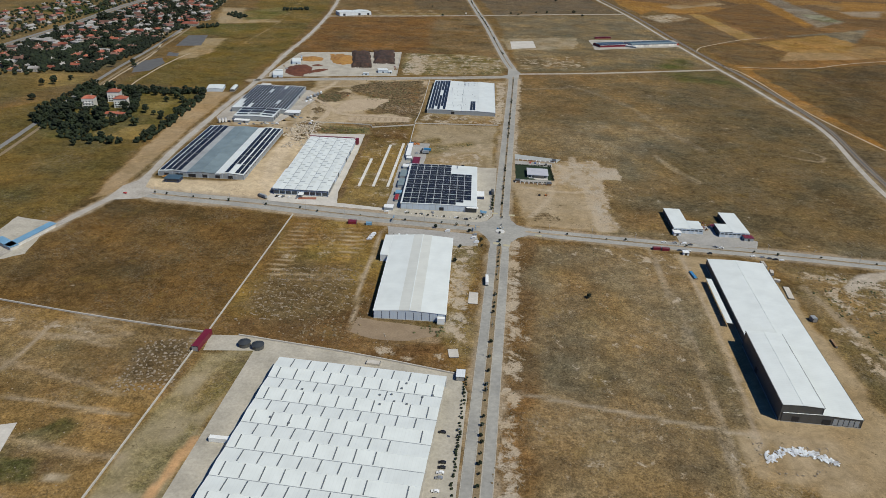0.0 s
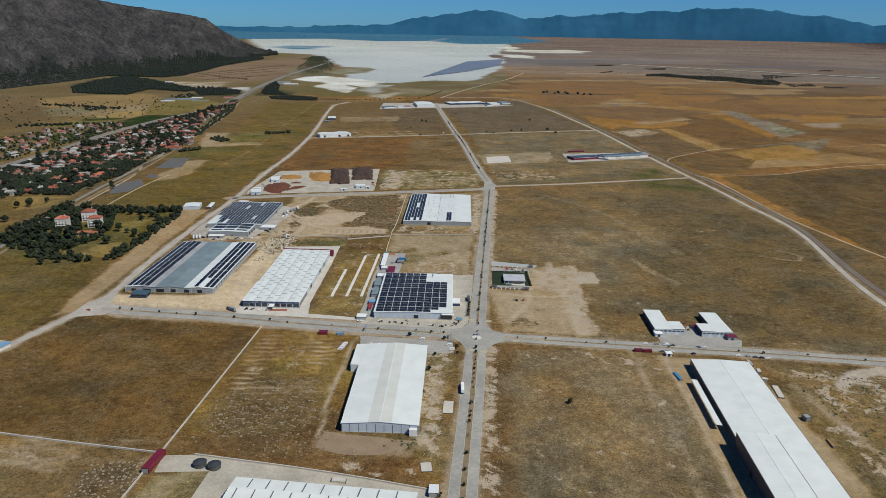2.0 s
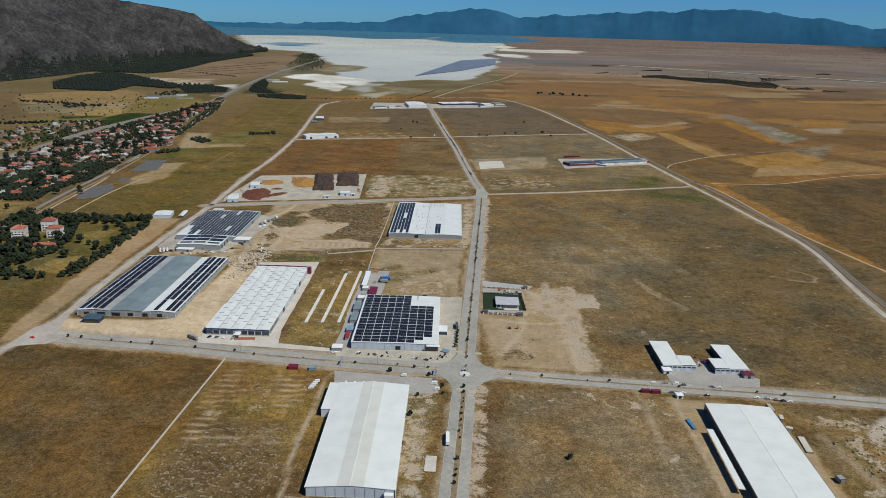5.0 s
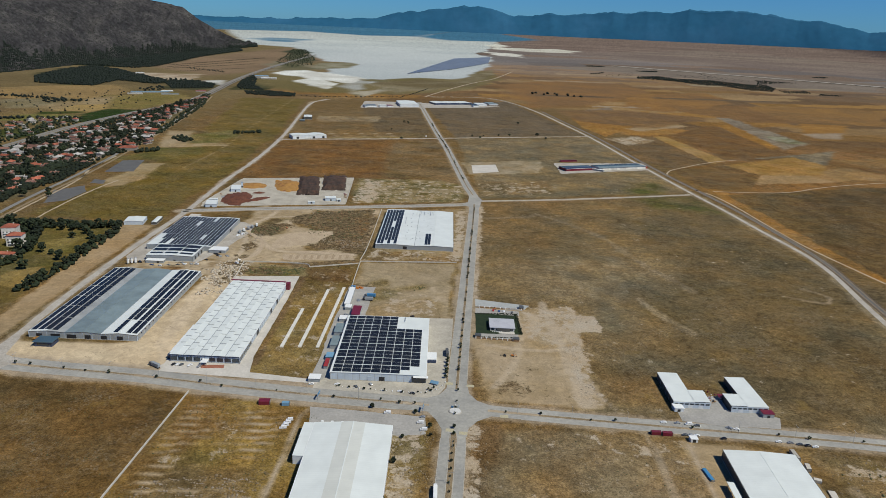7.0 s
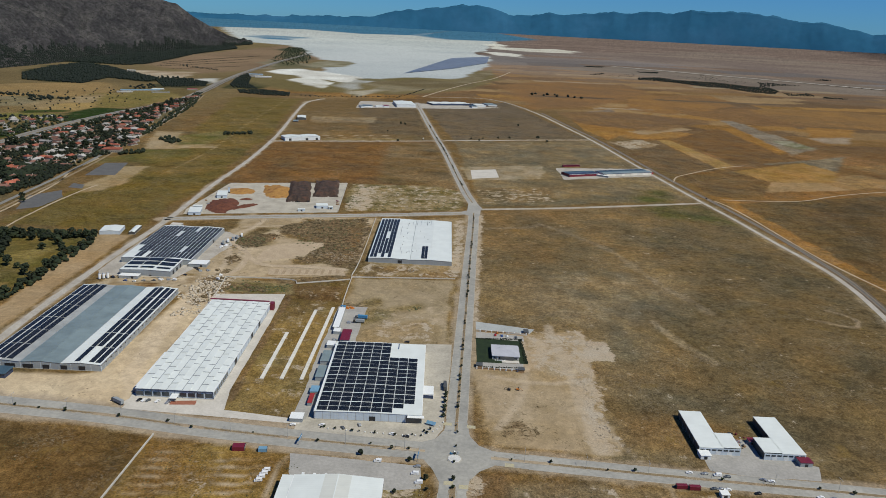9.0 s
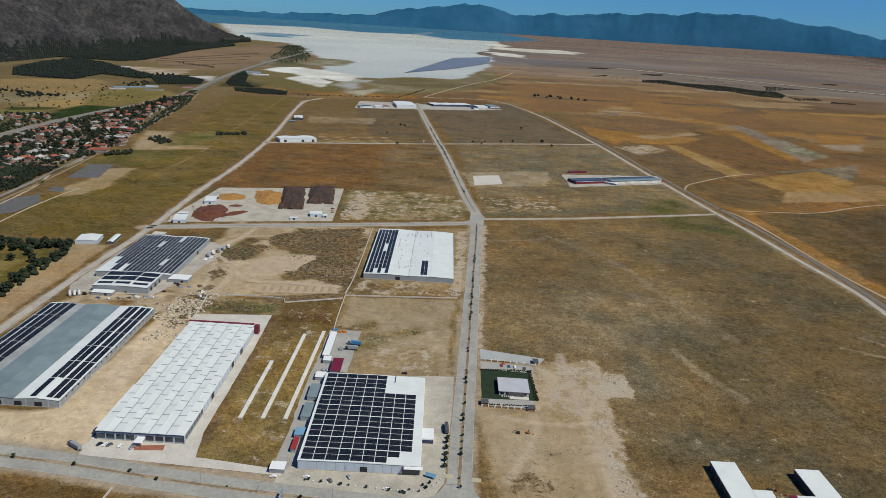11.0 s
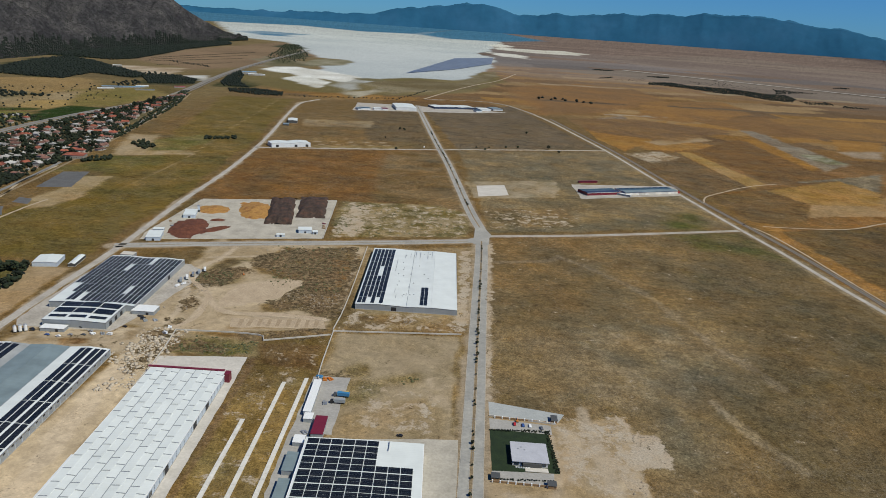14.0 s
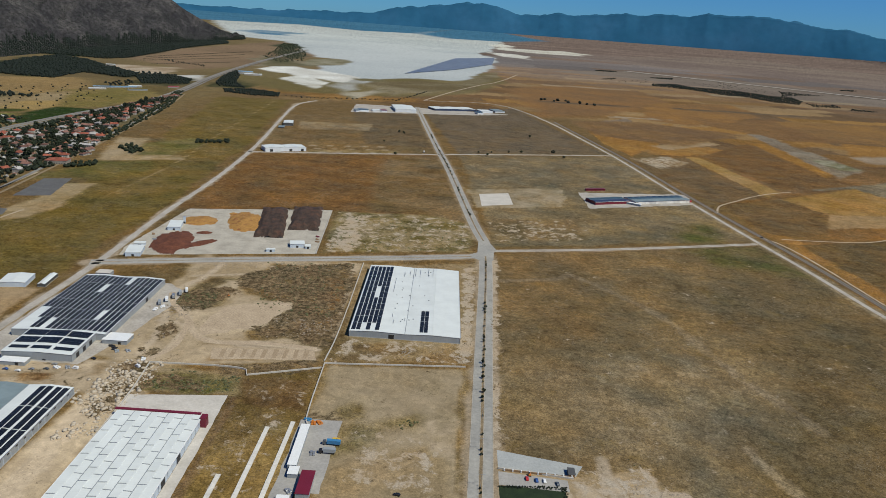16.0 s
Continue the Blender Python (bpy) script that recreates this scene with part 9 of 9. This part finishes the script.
first = street_lamp(35.5, 200, 2)
for y in range(-160, 760, 40):
    if y in (200, 120):
        continue
    x = float(np.interp(y, [p[1] for p in MAIN_S], [p[0] for p in MAIN_S]))
    copy_thing(first, pose(x, y, 0.2, 0, 0, 2))
for x in list(range(-320, 10, 40)):
    y = float(np.interp(x, [p[0] for p in WEST[::-1]], [p[1] for p in WEST[::-1]]))
    copy_thing(first, pose(x, y, 0.2, 0, 0, 88))
for x in range(80, 400, 40):
    y = float(np.interp(x, [p[0] for p in EAST], [p[1] for p in EAST]))
    copy_thing(first, pose(x, y, 0.2, 0, 0, 92))

# ---- boundary walls ----
for pts in ([(-169, 136), (-171, 30), (-173, -75)], [(-420, -42), (-340, -54), (-265, -66), (-173, -76)], [(-174, -78), (-177, -200), (-182, -330)], [(-87, 466), (28, 480)], [(-87, 466), (-84, 380), (-80, 372)], [(-142, 436), (-88, 458)], [(-142, 436), (-146, 449), (-221, 444)], [(-221, 444), (-213, 384), (-206, 190)],
            [(-170, 944), (-152, 745)], [(-170, 945), (-360, 893)], [(-150, -76), (-60, -88), (8, -102)], [(50, 341), (98, 336)], [(-92, 722), (-86, 524), (-88, 470)]):
    ribbon("boundary_wall", pts, 0.7, WALL_GREY, "low pale concrete boundary wall", 0.0, 1.2, "wall")
for pts, lab in (([(50, 262), (89, 261)], "low white fence with pillars before the villa"), ([(54, 339), (97, 337)], "low white fence with pillars beside the villa's drive")):
    (ax, ay), (bx, by) = pts
    ob = thing("villa_fence", lab, "fence", ax, ay, math.degrees(math.atan2(by - ay, bx - ax)))
    n = 8
    L = math.hypot(bx - ax, by - ay)
    for k in range(n + 1):
        boxed("fence_post", ob, WHITE_PAINT, (L * k / n, 0, 0), (0.8, 0.8, 1.9), 0.05)
    for k in range(n):
        boxed("fence_panel", ob, TIMBER, (L * (k + 0.5) / n, 0, 0.2), (L / n - 0.9, 0.3, 1.2))
for x, y, sx, sy in ((97, 341, 4, 7), (87, 262, 5, 5), (52, 266, 5, 5)):
    ob = thing("villa_kiosk", "small dark roofed gate shelter of the villa", "shelter", x, y)
    boxed("kiosk_wall", ob, TIMBER, (0, 0, 0), (sx, sy, 2.4))
    boxed("kiosk_roof", ob, DARK_CLAD, (0, 0, 2.4), (sx + 0.8, sy + 0.8, 0.3), 0.05)


# ---- heaps in the yard ----
def heap(name, label, x, y, w, d, h, turn, material, flat=0.0, seed=0):
    nx, ny = 26, 26
    u, v = np.meshgrid(np.linspace(-1, 1, nx), np.linspace(-1, 1, ny))
    r = np.hypot(u, v) if not flat else np.maximum(np.abs(u), np.abs(v))
    edge = 1 - (fbm(u * 3 + seed, v * 3, 1.0, 3, seed) - 0.5) * 0.5
    z = np.clip((edge - r) / max(0.12, 1 - flat), 0, 1) * h * (0.7 + 0.6 * fbm(u * 6, v * 6 + seed, 1.0, 3, seed + 3)) - 0.05
    verts = np.stack([u * w / 2, v * d / 2, z], -1).reshape(-1, 3).tolist()
    faces = [(j * nx + i, j * nx + i + 1, (j + 1) * nx + i + 1, (j + 1) * nx + i) for j in range(ny - 1) for i in range(nx - 1)]
    ob = meshed(name, verts, faces, material)
    for p in ob.data.polygons:
        p.use_smooth = True
    ob.matrix_basis = pose(x, y, 0.05, 0, 0, turn)
    return tagged(ob, label, "heap")


heap("red_mound", "large low heap of red-brown material", -325, 746, 46, 92, 4.5, 12, HEAP_RED, 0, 1)
heap("ochre_mound", "low heap of orange-brown material", -326, 843, 44, 46, 3, 14, HEAP_OCHRE, 0, 2)
heap("ochre_mound", "large heap of ochre material", -270, 856, 46, 98, 5, 14, HEAP_OCHRE, 0, 3)
heap("soil_mound", "long flat-topped dark brown heap", -236, 866, 37, 150, 5, 10.5, HEAP_DARK, 0.72, 4)
heap("soil_mound", "broad flat-topped dark brown heap", -197, 896, 41, 122, 5, 8.5, HEAP_DARK, 0.6, 5)
heap("earth_heap", "small heap of dark red material", -292, 750, 17, 44, 2.5, -32, HEAP_RED, 0, 6)
heap("earth_heap", "narrow heap of dark red material", -303, 792, 20, 12, 2.0, 12, HEAP_RED, 0, 7)
heap("tiny_heap", "small orange-brown heap of earth", -297, 888, 11, 14, 2, 12, HEAP_OCHRE, 0, 9)
heap("tiny_heap", "small orange heap by the hall's corner", -329, 215, 12, 9, 1.8, 12, HEAP_OCHRE, 0, 12)


# ---- loose stones and tufts, uncountable ----
def scatter(name, polys, count, lo, hi, material, label, seed, flat=0.55):
    rng, pts = np.random.default_rng(seed), []
    for poly in polys:
        px, py = [p[0] for p in poly], [p[1] for p in poly]
        x, y = rng.uniform(min(px), max(px), count * 3), rng.uniform(min(py), max(py), count * 3)
        m = (inside(x, y, poly) > 0) & (fbm(x, y, 16, 3, seed) > 0.47)
        area = abs(sum(a[0] * b[1] - b[0] * a[1] for a, b in zip(poly, poly[1:] + poly[:1]))) / 2
        pts.append(np.stack([x[m], y[m]], 1)[:min(count, int(area * 0.12) + 4)])
    p = np.concatenate(pts)
    s = lo + (hi - lo) * rng.uniform(0, 1, len(p)) ** 2.5
    c = np.concatenate([p, (s * flat * 0.3)[:, None]], 1)
    ob = new(name, clumps(name, c, s, material, seed, flat))
    return tagged(ob, label, "stones" if "stone" in name or "rubble" in name else "plants", kind="stuff")


PALE_STONE = surf("pale_stone", [(0.22, 0.175, 0.125), (0.31, 0.255, 0.19)], 3, 0.6, 0.95, contrast=0.15)
scatter("stones_plain_hall", [[(-156, 30), (-100, 36), (-82, -14), (-120, -56), (-160, -40)], [(-168, 0), (-60, 0), (-40, -80), (-168, -72)], [(-10, 90), (12, 90), (12, -80), (-8, -60)]], 150, 0.3, 1.0, PALE_STONE, "scattered pale stones and rubble in the dry grass", 1)
def rubble_ridges(seed=21):
    """Short crescents of tipped rubble, lying roughly along one another."""
    rng, pts, sizes = np.random.default_rng(seed), [], []
    for cx, cy in spots([(-156, 26), (-120, 34), (-92, 36), (-80, -20), (-98, -54), (-150, -56)], 7.5, seed, 400):
        half, lean, bow = rng.uniform(1.5, 4.0), rng.uniform(-0.35, 0.05), rng.uniform(-1.2, 1.2)
        for u in np.linspace(-1, 1, int(4 + half * 1.6)):
            r = rng.uniform(0.3, 0.75)
            pts.append((cx + u * half + rng.normal(0, 0.25), cy + u * half * lean + bow * u * u + rng.normal(0, 0.25), r * 0.25))
            sizes.append(r)
    ob = new("rubble_field", clumps("rubble_field", np.array(pts), np.array(sizes), PALE_STONE, seed, 0.7))
    return tagged(ob, "crescents of broken pale rubble tipped in the dry field", "stones", kind="stuff")


rubble_ridges()
scatter("rubble_clods", [[(-158, 34), (-84, 36), (-76, -26), (-60, -74), (-160, -62)]], 420, 0.4, 1.3, SOIL, "dark clods of earth among the stones", 22, 0.7)
def rubble_rows(seed=2):
    rng, pts = np.random.default_rng(seed), []
    for a in range(10):
        for b in range(15):
            if rng.random() < 0.86:
                pts.append((-178 - 3.6 * a + 0.25 * b + rng.normal(0, 0.6), -84 - 1.0 * a - 3.9 * b + rng.normal(0, 0.6)))
    p = np.array([q for q in pts for _ in range(3)]) + rng.normal(0, 0.55, (len(pts) * 3, 2))
    sz = rng.uniform(0.35, 0.95, len(p))
    ob = new("rubble_piles", clumps("rubble_piles", np.concatenate([p, (sz * 0.2)[:, None]], 1), sz, PALE_STONE, seed, 0.55))
    return tagged(ob, "rows of small pale rubble piles", "stones", kind="stuff")


rubble_rows()
scatter("boulders", [[(-250, 446), (-210, 446), (-207, 340), (-236, 330)], [(-256, 420), (-215, 432), (-214, 370), (-250, 376)]], 430, 0.5, 2.1, ROCK, "tumbled pale boulders between the halls", 3)
scatter("stones_lot", [[(-80, 500), (-20, 506), (-20, 492), (-80, 486)], [(-268, 560), (-228, 560), (-228, 480), (-262, 470)], [(-150, 560), (-96, 560), (-92, 520), (-150, 505)], [(-255, 690), (-120, 716), (-110, 690), (-250, 665)]], 200, 0.3, 1.1, PALE_STONE, "pale stones on the bare building lot", 4)
scatter("stones_east", [[(285, 95), (400, 86), (420, 20), (300, 10)], [(150, 330), (170, 332), (168, 292), (150, 293)], [(134, 340), (148, 346), (146, 150), (134, 150)], [(186, -145), (234, -146), (232, -170), (190, -172)], [(380, 95), (450, 90), (450, 75), (390, 78)]], 240, 0.25, 0.8, PALE_STONE, "pale stones and broken earth", 5)
scatter("stones_field", [[(60, 780), (440, 930), (480, 600), (460, 300), (300, 160), (160, 160), (160, 350), (60, 380)]], 900, 0.2, 0.5, PALE_STONE, "small pale stones scattered over the field", 6)
scatter("stones_southeast", [[(50, 105), (196, 100), (190, -150), (40, -160)], [(-340, -80), (-190, -90), (-190, -230), (-340, -230)]], 260, 0.2, 0.5, PALE_STONE, "small pale stones in the stubble", 7)
scatter("dry_tufts", [[(60, 780), (440, 930), (480, 600), (460, 300), (300, 160), (160, 160), (160, 350), (60, 380)], [(50, 105), (196, 100), (190, -150), (40, -160)], [(-350, 130), (-175, 125), (-175, -60), (-340, -40)], [(-160, 120), (-62, 120), (-62, -60), (-165, -60)]], 420, 0.25, 0.6, SCRUB, "dark dry tufts of grass and scrub", 8, 0.7)
scatter("green_weeds", [[(-21, 379), (-14, 391), (-4, 397), (-2, 392), (-13, 377)], [(-220, 440), (-145, 432), (-145, 408), (-214, 404)], [(-250, 600), (-215, 600), (-215, 560), (-250, 560)], [(-200, 700), (-100, 716), (-100, 560), (-170, 560)], [(-150, 930), (20, 940), (30, 800), (-140, 760)], [(-20, -45), (-5, -45), (-5, -60), (-30, -58)], [(290, 80), (420, 80), (420, -30), (310, -40)]], 420, 0.4, 1.3, SCRUB, "green weeds on disturbed ground", 9, 0.7)
scatter("verge_tufts", [[(44, 110), (60, 110), (50, -200), (32, -200)], [(10, 100), (20, 100), (14, -90), (4, -90)], [(52, 700), (66, 700), (60, 370), (50, 370)], [(22, 700), (40, 740), (32, 480), (22, 480)]], 500, 0.25, 0.8, SOIL, "dry tufts along the road's verge", 10, 0.6)


def debris_sheets(seed=17):
    """Torn white sheeting and slabs tipped in a drift beside the bare yard."""
    rng = np.random.default_rng(seed)
    bm = bmesh.new()
    n = 0
    while n < 260:
        u, v = rng.uniform(0, 1), rng.normal(0, 0.28)
        x, y = 190 + 42 * u, -160 + 9 * math.sin(u * 3.0) + 7.5 * v
        if abs(v) > 0.7 * (1.1 - 0.6 * u) or fbm(np.array([x]), np.array([y]), 6, 3, 3)[0] < 0.43:
            continue
        m = Matrix.Translation((x, y, 0.25 + rng.uniform(0, 0.5))) @ Euler((rng.uniform(-0.35, 0.35), rng.uniform(-0.35, 0.35), rng.uniform(0, 3.1))).to_matrix().to_4x4() @ Matrix.Diagonal((rng.uniform(0.6, 2.6), rng.uniform(0.5, 1.6), 0.12, 1))
        bmesh.ops.create_cube(bm, size=1.0, matrix=m)
        n += 1
    for v in bm.verts:
        v.co += Vector(rng.uniform(-0.16, 0.16, 3))
    return tagged(finish("debris_drift", bm, surf("white_debris", [(0.36, 0.35, 0.34), (0.62, 0.63, 0.64), (0.72, 0.73, 0.74)], 5, 1.0, 0.8, contrast=0.15)), "drift of torn white sheeting and broken slabs", "debris", kind="stuff")


debris_sheets()
